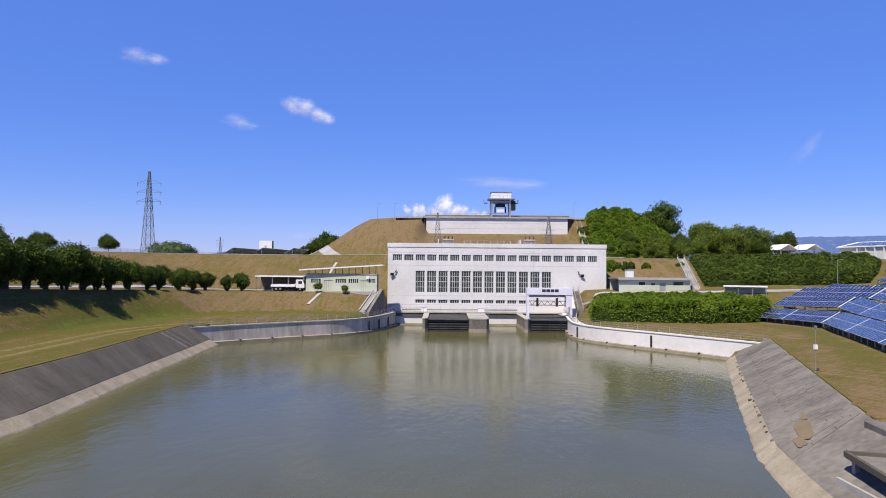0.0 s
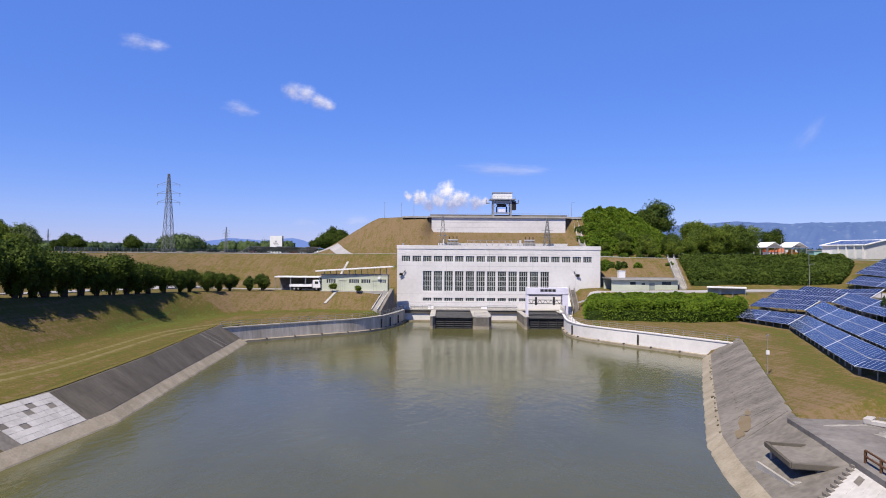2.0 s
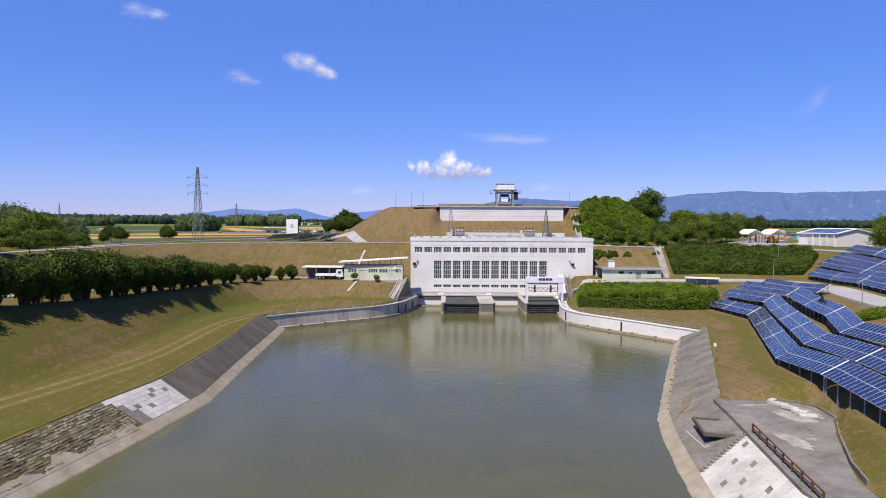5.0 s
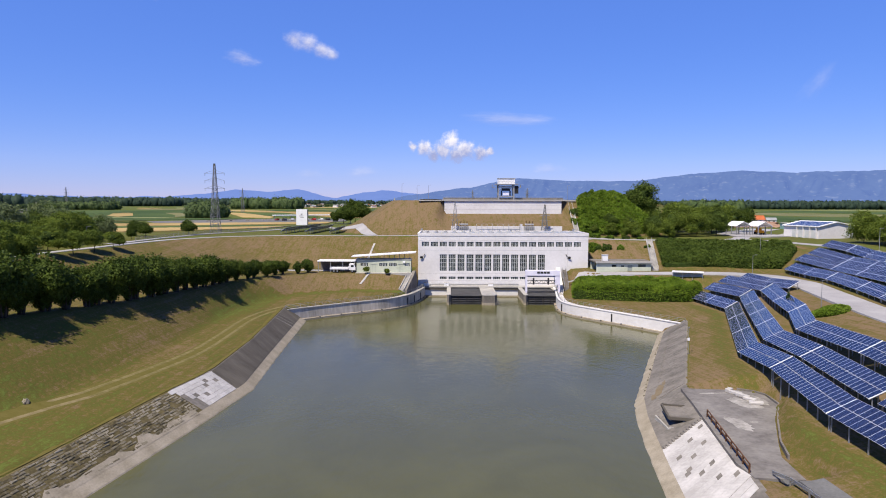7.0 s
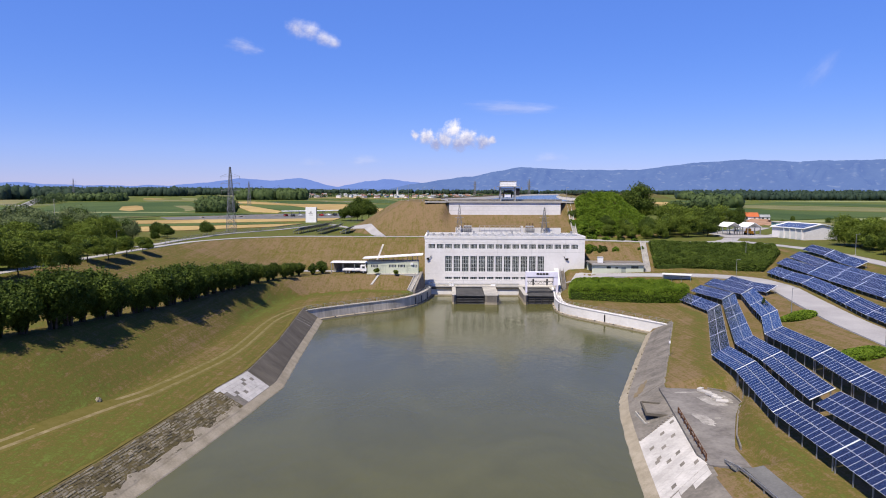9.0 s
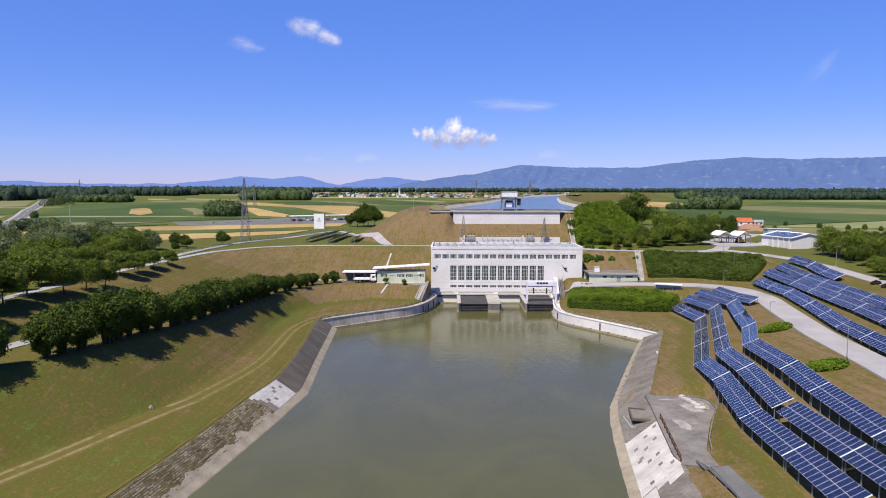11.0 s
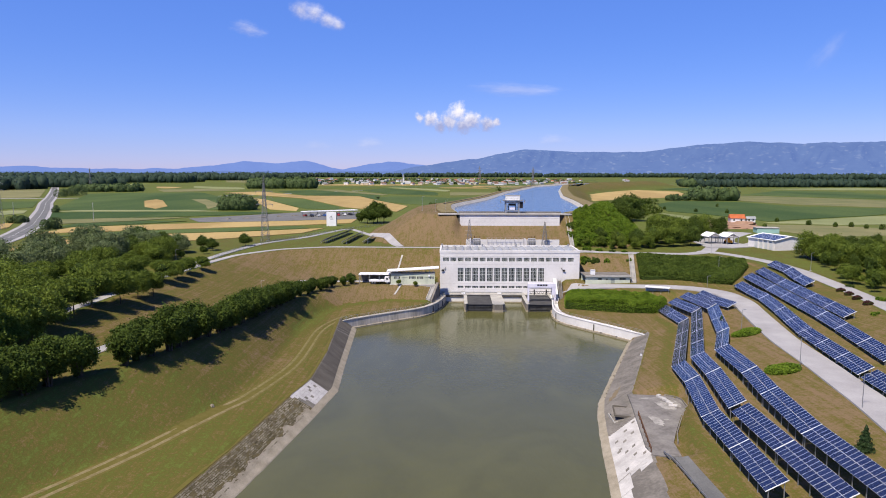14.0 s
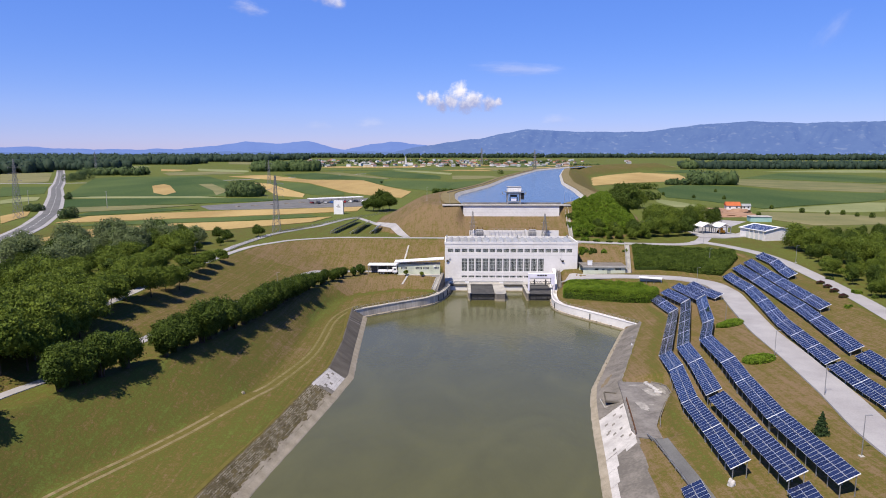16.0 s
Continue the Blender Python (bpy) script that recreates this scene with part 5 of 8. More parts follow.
plant(lane_trees, [(-90.5, 11, 1.5), (-90, 20, 1.5), (-90.5, 29.5, 1.4), (-91.5, 39, 1.25), (-95, -6, 1.4), (-104, 18, 1.3), (-104, 30, 1.3), (-103, 42, 1.3), (-103, 55, 1.2), (-105, 5, 1.3), (-94, 2, 1.2), (-88.5, 15.5, 1.25), (-88, 25, 1.2), (-97, 16, 1.35), (-97, 26, 1.3), (-97, 36, 1.25), (-89.5, 34.5, 1.1), (-99, 46, 1.2)], 14, group="trees along the crest road")
plant(willows, [(-133, 94, 1.0), (-136, 112, 1.05), (-128, 136, 1.1), (-122, 122, 0.95), (-141, 126, 1.0), (-150, 108, 1.1), (-152, 140, 1.15), (-143, 151, 1.2), (-137, 143, 1.0), (-129, 160, 1.2), (-121, 152, 0.95), (-117, 168, 0.8), (-164, 128, 1.0)], 5, group="trees behind the crest road")
clump = []
for _ in range(4000):
    x, y = rr.uniform(-168, -101.5), rr.uniform(8, 178)
    if x < -101.5 - max(0, (y - 95)) * 0.75 - 6 and y > 95 and x < -150:
        continue
    if x + 0.35 * y > -62 or x < -128 - 0.0 * y and y < 50 or (x < -125 and y > 140):
        continue
    if all(math.hypot(x - u, y - v) > 7.6 for u, v in clump):
        clump.append((x, y))
plant(dense_trees + lane_trees, [(x, y, rr.uniform(0.7, 1.15)) for x, y in clump if x > -122], 6, group="trees behind the crest road")
plant(big_trees + willows[:1], [(x, y, rr.uniform(0.6, 1.0)) for x, y in clump if x <= -122], 16, group="trees behind the crest road")
plant(big_trees, [(-62, 320, 1.1), (-56.5, 326, 1.38), (-52, 322, 1.2), (-67, 322, 0.7), (-58, 319, 1.0), (-98.3, 193.5, 0.6), (-107, 178, 0.55), (-113, 184, 0.6), (-118, 172, 0.75), (-126, 176, 0.8), (-135, 168, 0.85), (-109, 152, 0.35), (-106, 166, 0.35)], 7, group="trees by the dike")
# right-hand groups
plant(dense_trees + big_trees[:2], [(79.4, 200, 1.05), (88, 200, 1.0), (85, 213, 1.3), (94, 215, 1.2), (97, 204, 0.95), (102, 221, 1.15), (113, 238, 1.2), (121, 234, 1.05), (108, 231, 1.1), (91, 229, 1.35), (100, 238, 1.15), (63, 197, 0.7), (55.6, 198, 0.6), (72, 199.5, 0.85), (100, 340, 1.6), (107, 352, 1.5), (113, 345, 1.3)], 8, group="trees behind the mound")
plant(dense_trees, [(48.2, 192.9, 0.42), (55.1, 193.6, 0.5), (59.5, 191.6, 0.4), (69.3, 192.4, 0.55), (64.2, 193.6, 0.5), (75.5, 194.5, 0.6)], 28, label="small round tree at the foot of the mound", group="trees behind the mound")
plant(big_trees, [(78.0, 238, 1.62)], 18, group="trees behind the mound")
grove = []
for _ in range(3000):
    x, y = rr.uniform(104, 180), rr.uniform(55, 175)
    if x < float(np.interp(y, [55, 78, 106, 144, 165], [103, 106, 110, 121, 126])) or (y > 168 and x < 146):
        continue
    if all(math.hypot(x - u, y - v) > 6.2 for u, v in grove):
        grove.append((x, y))
plant(birches + dense_trees, [(x, y, rr.uniform(0.5, 0.8) if x < 124 else rr.uniform(0.8, 1.1)) for x, y in grove], 9, group="trees above the solar rows")


def leafy(name, label, category, centres, normals, size, material, kind="stuff", core=None):
    rng = np.random.default_rng(len(centres))
    t = thing(name, label, category, kind=kind)
    tagged(part("foliage", sprays("foliage", leaves(rng, centres, normals, size, 0.45)), material, t), kind="stuff")
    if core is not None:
        # added filler under the leaves; its dark colour plays the inner shade
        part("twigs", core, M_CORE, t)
    return t


def hedge(corners, height, step, count, size, material, label, seed, name="hedge", wobble=0.35):
    """A clipped or wild hedge over a plan outline that follows the ground."""
    rng = np.random.default_rng(seed)
    poly = [tuple(p) for p in corners]
    xs, ys = [p[0] for p in poly], [p[1] for p in poly]
    line = [(*p, 0) for p in poly + poly[:1]]
    pts, nrm = [], []
    n = 0
    while n < count:
        x, y = rng.uniform(min(xs), max(xs), 4000), rng.uniform(min(ys), max(ys), 4000)
        ok = inside(poly, x, y)
        x, y = x[ok], y[ok]
        d = nearest(line, x, y)[0]
        lump = np.array([noise.noise(Vector((a * 0.45, b * 0.45, seed))) + 0.6 * noise.noise(Vector((a * 1.2, b * 1.2, seed))) for a, b in zip(x, y)])
        rim = np.clip(d / 1.7, 0, 1)
        top = height * (0.35 + 0.65 * np.sqrt(rim)) + wobble * lump
        edge = d < 1.0
        h = np.where(edge & (rng.random(len(x)) < 0.75), top * rng.uniform(0.05, 1, len(x)), top - np.abs(rng.normal(0, 0.12, len(x))))
        pts.append(np.stack([x, y, ground_z(x, y) + h], 1))
        nv = np.stack([rng.normal(0, 0.35, len(x)), rng.normal(-0.25, 0.35, len(x)), np.ones(len(x))], 1)
        nrm.append(nv)
        n += len(x)
    P, N = np.concatenate(pts)[:count], np.concatenate(nrm)[:count]
    bm = bmesh.new()
    c = np.mean(np.array(poly), 0)
    inner = [(c[0] + (p[0] - c[0]) * 0.97, c[1] + (p[1] - c[1]) * 0.93) for p in poly]
    d = dense([(*p, 0) for p in inner + inner[:1]], min(4, (max(xs) - min(xs)) / 4))[:-1]
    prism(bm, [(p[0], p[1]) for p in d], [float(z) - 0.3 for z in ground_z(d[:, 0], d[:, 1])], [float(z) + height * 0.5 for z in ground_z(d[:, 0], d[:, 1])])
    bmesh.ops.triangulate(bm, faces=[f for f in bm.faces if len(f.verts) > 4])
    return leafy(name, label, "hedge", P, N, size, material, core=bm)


hedge([(29.6, 131.5), (36, 127.6), (44, 124.4), (52, 121), (57.2, 119.6), (60.6, 121.4), (61.8, 125), (58, 131), (45, 137), (36, 141), (31, 141)], 4.0, 1, 52000, 0.36, M_LEAF_HEDGE, "dense bright green clipped hedge on the lawn", 3, wobble=0.6)
hedge([(60.5, 152.5), (66, 151.5), (77, 144.5), (86, 133), (91, 138), (97, 146), (99, 153), (84, 161), (64, 171.5)], 2.1, 1, 60000, 0.46, M_LEAF_DARK, "dark green ground-cover shrubs on the steep bank", 4, wobble=0.5)
hedge([(43.5, 191), (56, 193.5), (68, 199.5), (76, 208), (81, 226), (83, 245), (76, 262), (68, 262), (60, 240), (53, 219), (46, 213.5)], 3.4, 1, 95000, 0.55, M_LEAF_HEDGE, "dense green shrubs covering the dike mound", 6, name="shrubs", wobble=1.1)

# ---- the plain and the distance ----
M_GOLD = mat("ripe_cereal", (0.27, 0.19, 0.075), (0.40, 0.295, 0.125), 0.95, 0.03, 1.0, 0.2, stretch=(1, 0.25, 1), rand=0.35)
M_CROP = mat("green_crop", (0.036, 0.066, 0.018), (0.080, 0.112, 0.032), 0.95, 0.02, 0.8, 0.2, stretch=(1, 0.25, 1), rand=0.5)
M_OLIVE = mat("olive_stubble", (0.115, 0.125, 0.05), (0.20, 0.185, 0.088), 0.95, 0.03, 1.0, 0.2, rand=0.4)
M_PALE = mat("pale_green_meadow", (0.155, 0.18, 0.075), (0.235, 0.245, 0.12), 0.95, 0.03, 1.0, 0.2, rand=0.3)


def field(outline, material, label, h=0.35):
    bm = bmesh.new()
    d = dense([(*p, 0) for p in outline + outline[:1]], 40)[:-1]
    prism(bm, [tuple(p[:2]) for p in d], 16.6, 17.16 + h * 0.3)
    tagged(part("field", bm, material), label, "field", "fields on the plain", kind="structure")


GREEN, GOLDEN = "dark green crop field", "strip of ripe golden cereal"
field([(-224, 246), (-233, 279), (-164, 320), (-92, 342), (-69, 356), (-70, 322), (-86, 310), (-150, 280)], M_GOLD, GOLDEN, 0.6)
field([(-193, 173), (-197, 208), (-175, 242), (-138, 248), (-78, 285), (-70, 278), (-103, 232), (-127, 218), (-144, 206), (-166, 195)], M_GOLD, GOLDEN, 0.6)
field([(-212, 228), (-184, 261), (-149, 277), (-85, 306), (-82, 288), (-140, 253), (-176, 244)], M_CROP, GREEN, 0.4)
field([(-339, 447), (-522, 833), (-388, 897), (-292, 717), (-193, 449)], M_CROP, GREEN, 0.5)
field([(-327, 427), (-337, 446), (-203, 455), (-197, 436)], M_PALE, "pale grass strip between the crops", 0.7)
field([(-277, 343), (-323, 423), (-195, 432), (-140, 430), (-143, 406), (-198, 378)], M_CROP, GREEN, 0.45)
field([(-253, 303), (-276, 341), (-196, 376), (-189, 354)], M_OLIVE, "olive stubble strip", 0.6)
field([(-237, 282), (-253, 301), (-187, 350), (-177, 324), (-218, 296)], M_CROP, GREEN, 0.4)
field([(-340, 613), (-349, 649), (-340, 655), (-290, 551), (-256, 480), (-262, 466), (-272, 469)], M_GOLD, "rounded golden patch in a green field", 0.9)
field([(-303, 649), (-299, 675), (-238, 552), (-213, 477), (-219, 462), (-235, 516)], M_OLIVE, "olive stubble strip", 0.9)
field([(-549, 672), (-768, 989), (-715, 1045), (-500, 686)], M_OLIVE, "olive meadow beside the country road", 0.4)
field([(-392, 446), (-491, 589), (-447, 600), (-377, 482)], M_CROP, GREEN, 0.4)
field([(-340, 371), (-374, 420), (-366, 460), (-327, 392)], M_PALE, "pale mown meadow", 0.4)
field([(-251, 243), (-295, 306), (-287, 326), (-245, 251)], M_GOLD, GOLDEN, 0.4)
field([(-711, 1140), (-821, 1336), (-760, 1545), (-694, 1212)], M_PALE, "pale mown meadow", 0.4)
field([(-836, 1745), (-966, 2101), (-830, 1907), (-750, 1673)], M_GOLD, GOLDEN, 0.4)
field([(-615, 1252), (-547, 1213), (-520, 1108), (-566, 1141)], M_GOLD, GOLDEN, 0.4)
field([(-556, 1294), (-411, 1178), (-371, 1049), (-496, 1142)], M_PALE, "pale mown meadow", 0.4)
field([(-645, 1746), (-805, 2212), (-624, 2000), (-528, 1675)], M_OLIVE, "olive stubble field", 0.4)
field([(-453, 918), (-524, 1047), (-442, 1109), (-353, 994)], M_OLIVE, "olive stubble field", 0.4)
field([(-346, 876), (-311, 944), (-204, 766), (-133, 766), (-91, 628), (-51, 519), (-53, 438), (-76, 464), (-97, 479), (-187, 690), (-264, 782)], M_GOLD, "golden cereal strip", 0.6)
field([(-253, 689), (-238, 690), (-138, 471), (-136, 443), (-155, 443), (-198, 553)], M_GOLD, "golden cereal strip", 0.6)
field([(-246, 704), (-186, 677), (-98, 471), (-127, 457), (-137, 478)], M_CROP, "green crop strip", 0.45)
field([(-284, 944), (-246, 1022), (-105, 784), (-93, 640), (-132, 776), (-205, 778)], M_CROP, "green crop strip", 0.5)
field([(-252, 1050), (-213, 1050), (-101, 820), (-98, 784), (-169, 899)], M_OLIVE, "olive stubble strip", 0.7)
field([(-169, 1023), (-134, 1146), (-32, 901), (-30, 785), (-103, 838)], M_CROP, "green crop strip", 0.5)
field([(-104, 720), (-94, 751), (-28, 736), (-10, 679), (-24, 528), (-46, 546), (-87, 617)], M_CROP, "green crop strip", 0.5)
field([(-137, 1180), (-133, 1256), (-16, 1024), (-15, 947)], M_PALE, "pale grass strip between the crops", 0.6)
field([(-28, 503), (-14, 721), (37, 752), (19, 666)], M_CROP, "green crop strip", 0.4)
field([(-14, 785), (-15, 924), (53, 902), (48, 821)], M_OLIVE, "olive stubble strip", 0.4)
field([(123, 608), (158, 787), (239, 1055), (321, 1185), (309, 1028), (349, 976), (311, 825), (259, 725), (203, 696)], M_GOLD, "ripe golden field beside the canal", 0.6)
field([(344, 1150), (412, 1393), (502, 1347), (390, 1002)], M_CROP, GREEN, 0.4)
field([(300, 1260), (345, 1553), (492, 1681), (521, 1497), (349, 1261)], M_OLIVE, "olive stubble field", 0.4)
field([(192, 568), (240, 645), (293, 622), (305, 524), (378, 501), (322, 414), (224, 361), (190, 338), (192, 390), (165, 448)], M_CROP, "broad dark green crop field", 0.5)
field([(304, 646), (373, 807), (479, 660), (383, 509), (323, 560)], M_OLIVE, "olive stubble field", 0.4)
field([(385, 826), (538, 1030), (607, 954), (586, 828), (496, 686)], M_CROP, GREEN, 0.5)
field([(550, 1120), (764, 1226), (816, 1190), (734, 1061), (649, 1060)], M_PALE, "pale mown meadow", 0.4)
field([(186, 330), (319, 408), (257, 312), (218, 315)], M_PALE, "pale mown meadow", 0.3)
field([(183, 318), (214, 307), (250, 301), (214, 243), (170, 242), (166, 276)], M_OLIVE, "olive meadow below the small trees", 0.2)
field([(151, 435), (159, 400), (164, 342), (142, 350), (140, 389)], M_PALE, "pale mown meadow", 0.3)
rf = random.Random(12)
for i in range(120):
    y = rf.uniform(1000, 2300)
    x = rf.uniform(-0.8, 0.8) * y
    if abs(x - 0.25 * y) < 0.09 * y or x < -0.28 * y and y < 1750 or y < 1300 and 0.1 * y < x < 0.7 * y or y < 1150:
        continue
    w, d, k = rf.uniform(60, 260), rf.uniform(30, 120), rf.uniform(-0.4, 0.2)
    field([(x, y), (x + w, y + k * 60), (x + w + k * d, y + d), (x + k * d, y + d)], rf.choice((M_GOLD, M_CROP, M_CROP, M_OLIVE, M_PALE)), "far strip of farmland", rf.uniform(0.3, 0.9))


def wood(name, label, boxes, count, size, material, seed, spread=0.4):
    """Far woods: crowns of leaf sprays massed over plan boxes x0, x1, y0, y1, height."""
    rng = np.random.default_rng(seed)
    pts, nrm = [], []
    total = sum((b[1] - b[0]) for b in boxes)
    for x0, x1, y0, y1, h in boxes:
        n_t = max(4, int((x1 - x0) * (y1 - y0) / (h * h * 0.3)))
        n_t = min(n_t, 1500)
        per = max(10, int(count * (x1 - x0) / total / n_t))
        for _ in range(n_t):
            cx, cy, hh = rng.uniform(x0, x1), y0 + (y1 - y0) * rng.random() ** 1.6, h * rng.uniform(0.7, 1.1)
            d = rng.normal(0, 1, (per, 3))
            d /= np.linalg.norm(d, axis=1)[:, None]
            d[:, 2] = np.where(d[:, 2] < -0.75, -d[:, 2], d[:, 2])
            q = np.array([cx, cy, 17 + hh * 0.45]) + d * np.array([hh * 0.42, hh * 0.42, hh * 0.55])
            pts.append(q), nrm.append(d)
    P, N = np.concatenate(pts), np.concatenate(nrm)
    me = sprays(name, leaves(rng, P, N, size, spread))
    return tagged(part(name, me, material), label, "wood", kind="stuff")


def canopy(label, boxes, trees, size, seed, material=None, name="far_wood", tufts=5):
    """A far forest: closed uneven crowns side by side, roughened by leaf sprays."""
    rng = np.random.default_rng(seed)
    bm = bmesh.new()
    bmesh.ops.create_icosphere(bm, subdivisions=2, radius=1)
    ball = np.array([v.co for v in bm.verts])
    tri = np.array([[v.index for v in f.verts] for f in bm.faces])
    bm.free()
    total = sum(b[1] - b[0] for b in boxes)
    V, F, P, N, base = [], [], [], [], 0
    for x0, x1, y0, y1, h in boxes:
        for _ in range(int(trees * (x1 - x0) / total)):
            hh = h * rng.uniform(0.72, 1.12)
            c = np.array([rng.uniform(x0, x1), y0 + (y1 - y0) * rng.random() ** 1.7, 17 + hh * 0.42])
            wob = 1 + rng.normal(0, 0.17, (len(ball), 1))
            q = c + ball * wob * np.array([hh * 0.46, hh * 0.46, hh * 0.56])
            V.append(q), F.append(tri + base)
            base += len(ball)
            k = rng.choice(len(ball), tufts)
            k = k[ball[k, 2] > -0.2]
            P.append(q[k] + rng.normal(0, 0.07 * hh, (len(k), 3))), N.append(ball[k])
    V, F = np.concatenate(V), np.concatenate(F)
    me = bpy.data.meshes.new(name)
    me.from_pydata(V.tolist(), [], F.tolist())
    me.polygons.foreach_set("use_smooth", np.ones(len(me.polygons), bool))
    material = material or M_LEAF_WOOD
    t = thing(name, label, "wood", kind="stuff")
    tagged(part("canopy", me, material, t), kind="stuff")
    tagged(part("foliage", sprays("foliage", leaves(rng, np.concatenate(P), np.concatenate(N), size, 0.4)), material, t), kind="stuff")
    return t


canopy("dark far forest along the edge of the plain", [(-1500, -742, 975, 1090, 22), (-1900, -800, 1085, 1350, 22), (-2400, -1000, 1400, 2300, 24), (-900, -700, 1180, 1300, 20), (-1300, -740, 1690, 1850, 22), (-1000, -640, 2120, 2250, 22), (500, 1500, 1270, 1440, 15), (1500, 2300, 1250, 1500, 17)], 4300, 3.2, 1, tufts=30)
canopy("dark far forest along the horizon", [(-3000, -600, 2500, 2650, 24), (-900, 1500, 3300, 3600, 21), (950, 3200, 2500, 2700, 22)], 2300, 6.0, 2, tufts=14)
canopy("dark grove standing in the fields", [(-383, -270, 1115, 1150, 18), (-590, -500, 918, 960, 11), (262, 305, 648, 690, 14), (230, 262, 650, 658, 6), (455, 475, 1255, 1275, 17)], 210, 2.2, 3, M_LEAF_GROVE, "grove", 170)
canopy("round dense grove in the fields", [(-199, -178, 452, 472, 11)], 44, 1.0, 4, M_LEAF_GROVE, "grove", 800)

# mountains: a plain backdrop of far ridges


def ridge_mat(name, colour, clearing, haze_glow, share):
    """Far wooded slopes with pale clearings and farmsteads; blue emission imitates air haze."""
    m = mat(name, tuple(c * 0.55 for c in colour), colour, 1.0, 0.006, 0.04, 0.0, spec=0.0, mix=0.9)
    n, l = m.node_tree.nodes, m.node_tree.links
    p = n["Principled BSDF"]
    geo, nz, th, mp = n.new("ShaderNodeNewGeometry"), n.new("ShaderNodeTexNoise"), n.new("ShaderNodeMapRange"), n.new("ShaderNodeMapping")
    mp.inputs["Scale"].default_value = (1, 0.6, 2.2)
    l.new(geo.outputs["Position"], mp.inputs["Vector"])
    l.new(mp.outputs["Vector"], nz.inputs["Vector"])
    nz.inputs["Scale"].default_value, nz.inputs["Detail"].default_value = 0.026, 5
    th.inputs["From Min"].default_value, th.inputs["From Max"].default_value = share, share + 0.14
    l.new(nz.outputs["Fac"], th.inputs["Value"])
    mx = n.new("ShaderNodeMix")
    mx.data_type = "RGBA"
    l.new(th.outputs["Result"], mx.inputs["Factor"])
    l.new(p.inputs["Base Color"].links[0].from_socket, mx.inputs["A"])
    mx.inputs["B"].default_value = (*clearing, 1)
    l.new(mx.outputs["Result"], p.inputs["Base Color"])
    p.inputs["Emission Color"].default_value = (*haze_glow, 1)
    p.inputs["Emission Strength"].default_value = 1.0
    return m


# bluish base colours plus a blue glow carry the haze of distance
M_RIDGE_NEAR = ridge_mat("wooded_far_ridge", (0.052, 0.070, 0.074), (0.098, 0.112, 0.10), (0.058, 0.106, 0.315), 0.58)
M_RIDGE_FAR = ridge_mat("hazed_far_ridge", (0.04, 0.055, 0.075), (0.05, 0.065, 0.08), (0.110, 0.175, 0.46), 0.7)
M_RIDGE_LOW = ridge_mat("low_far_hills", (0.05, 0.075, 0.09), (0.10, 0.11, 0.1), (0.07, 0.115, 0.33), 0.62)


def ridge(label, dist, heights, material, seed, depth=300, relief=0.35):
    """A range of hills on an arc, furrowed by side valleys; heights: (bearing in degrees, metres)."""
    b = np.arange(heights[0][0], heights[-1][0] + 0.01, 0.16)
    h = np.interp(b, [k[0] for k in heights], [k[1] for k in heights])
    h = h + np.array([7 * noise.noise(Vector((k * 0.7, seed, 0))) + 3 * noise.noise(Vector((k * 3, seed, 1))) for k in b])
    lines = []
    steps = 15
    for i in range(steps + 1):
        f = i / steps
        furrow = np.array([abs(noise.noise(Vector((k * 0.42 + 0.9 * f, seed + f * 1.3, 3)))) + 0.5 * abs(noise.noise(Vector((k * 1.1 - 1.4 * f, seed + 5 + f * 2, 7)))) for k in b])
        rise = f ** 0.8 * (1 - relief * (furrow - 0.25) * 4 * f * (1 - f) * 1.6)
        d = dist + depth * f - 260 * relief * furrow * (1 - f)
        lines.append(np.stack([d * np.sin(np.radians(b)), d * np.cos(np.radians(b)), 17 + np.maximum(h, 2) * rise], 1))
    bm = bmesh.new()
    loft(bm, lines)
    ob = part("mountain_range", bm, material)
    for f in ob.data.polygons:
        f.use_smooth = True
    tagged(ob, label, "mountains", kind="structure")


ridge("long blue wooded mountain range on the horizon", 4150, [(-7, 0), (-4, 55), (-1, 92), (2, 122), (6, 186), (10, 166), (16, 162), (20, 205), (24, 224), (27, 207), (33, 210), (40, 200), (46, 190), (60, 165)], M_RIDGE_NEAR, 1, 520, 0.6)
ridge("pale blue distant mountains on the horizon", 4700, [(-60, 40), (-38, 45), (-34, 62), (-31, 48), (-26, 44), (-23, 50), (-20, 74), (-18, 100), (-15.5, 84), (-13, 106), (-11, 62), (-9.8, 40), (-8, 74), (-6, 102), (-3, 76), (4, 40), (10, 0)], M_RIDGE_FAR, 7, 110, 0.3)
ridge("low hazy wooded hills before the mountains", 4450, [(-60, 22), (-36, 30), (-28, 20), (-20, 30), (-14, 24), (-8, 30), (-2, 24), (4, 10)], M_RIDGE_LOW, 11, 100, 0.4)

# ---- round the power house ----
M_RUST = mat("rusty_brown_steel", (0.084, 0.042, 0.025), (0.15, 0.084, 0.05), 0.85, 0.8, 6.0, 0.2)
M_DIRT = mat("bare_red_soil", (0.24, 0.14, 0.092), (0.34, 0.22, 0.15), 0.95, 0.2, 2.0, 0.3)
M_REDROOF = mat("orange_red_tiles", (0.35, 0.092, 0.034), (0.46, 0.14, 0.059), 0.85, 0.4, 4.0, 0.1)
M_ORANGE = mat("orange_machine_paint", (0.55, 0.23, 0.017), (0.63, 0.29, 0.034), 0.5, 0.5, 4.0, 0.0)
M_TYRE = mat("black_rubber", (0.013, 0.013, 0.013), (0.025, 0.025, 0.025), 0.9, 1.0, 6.0, 0.05)
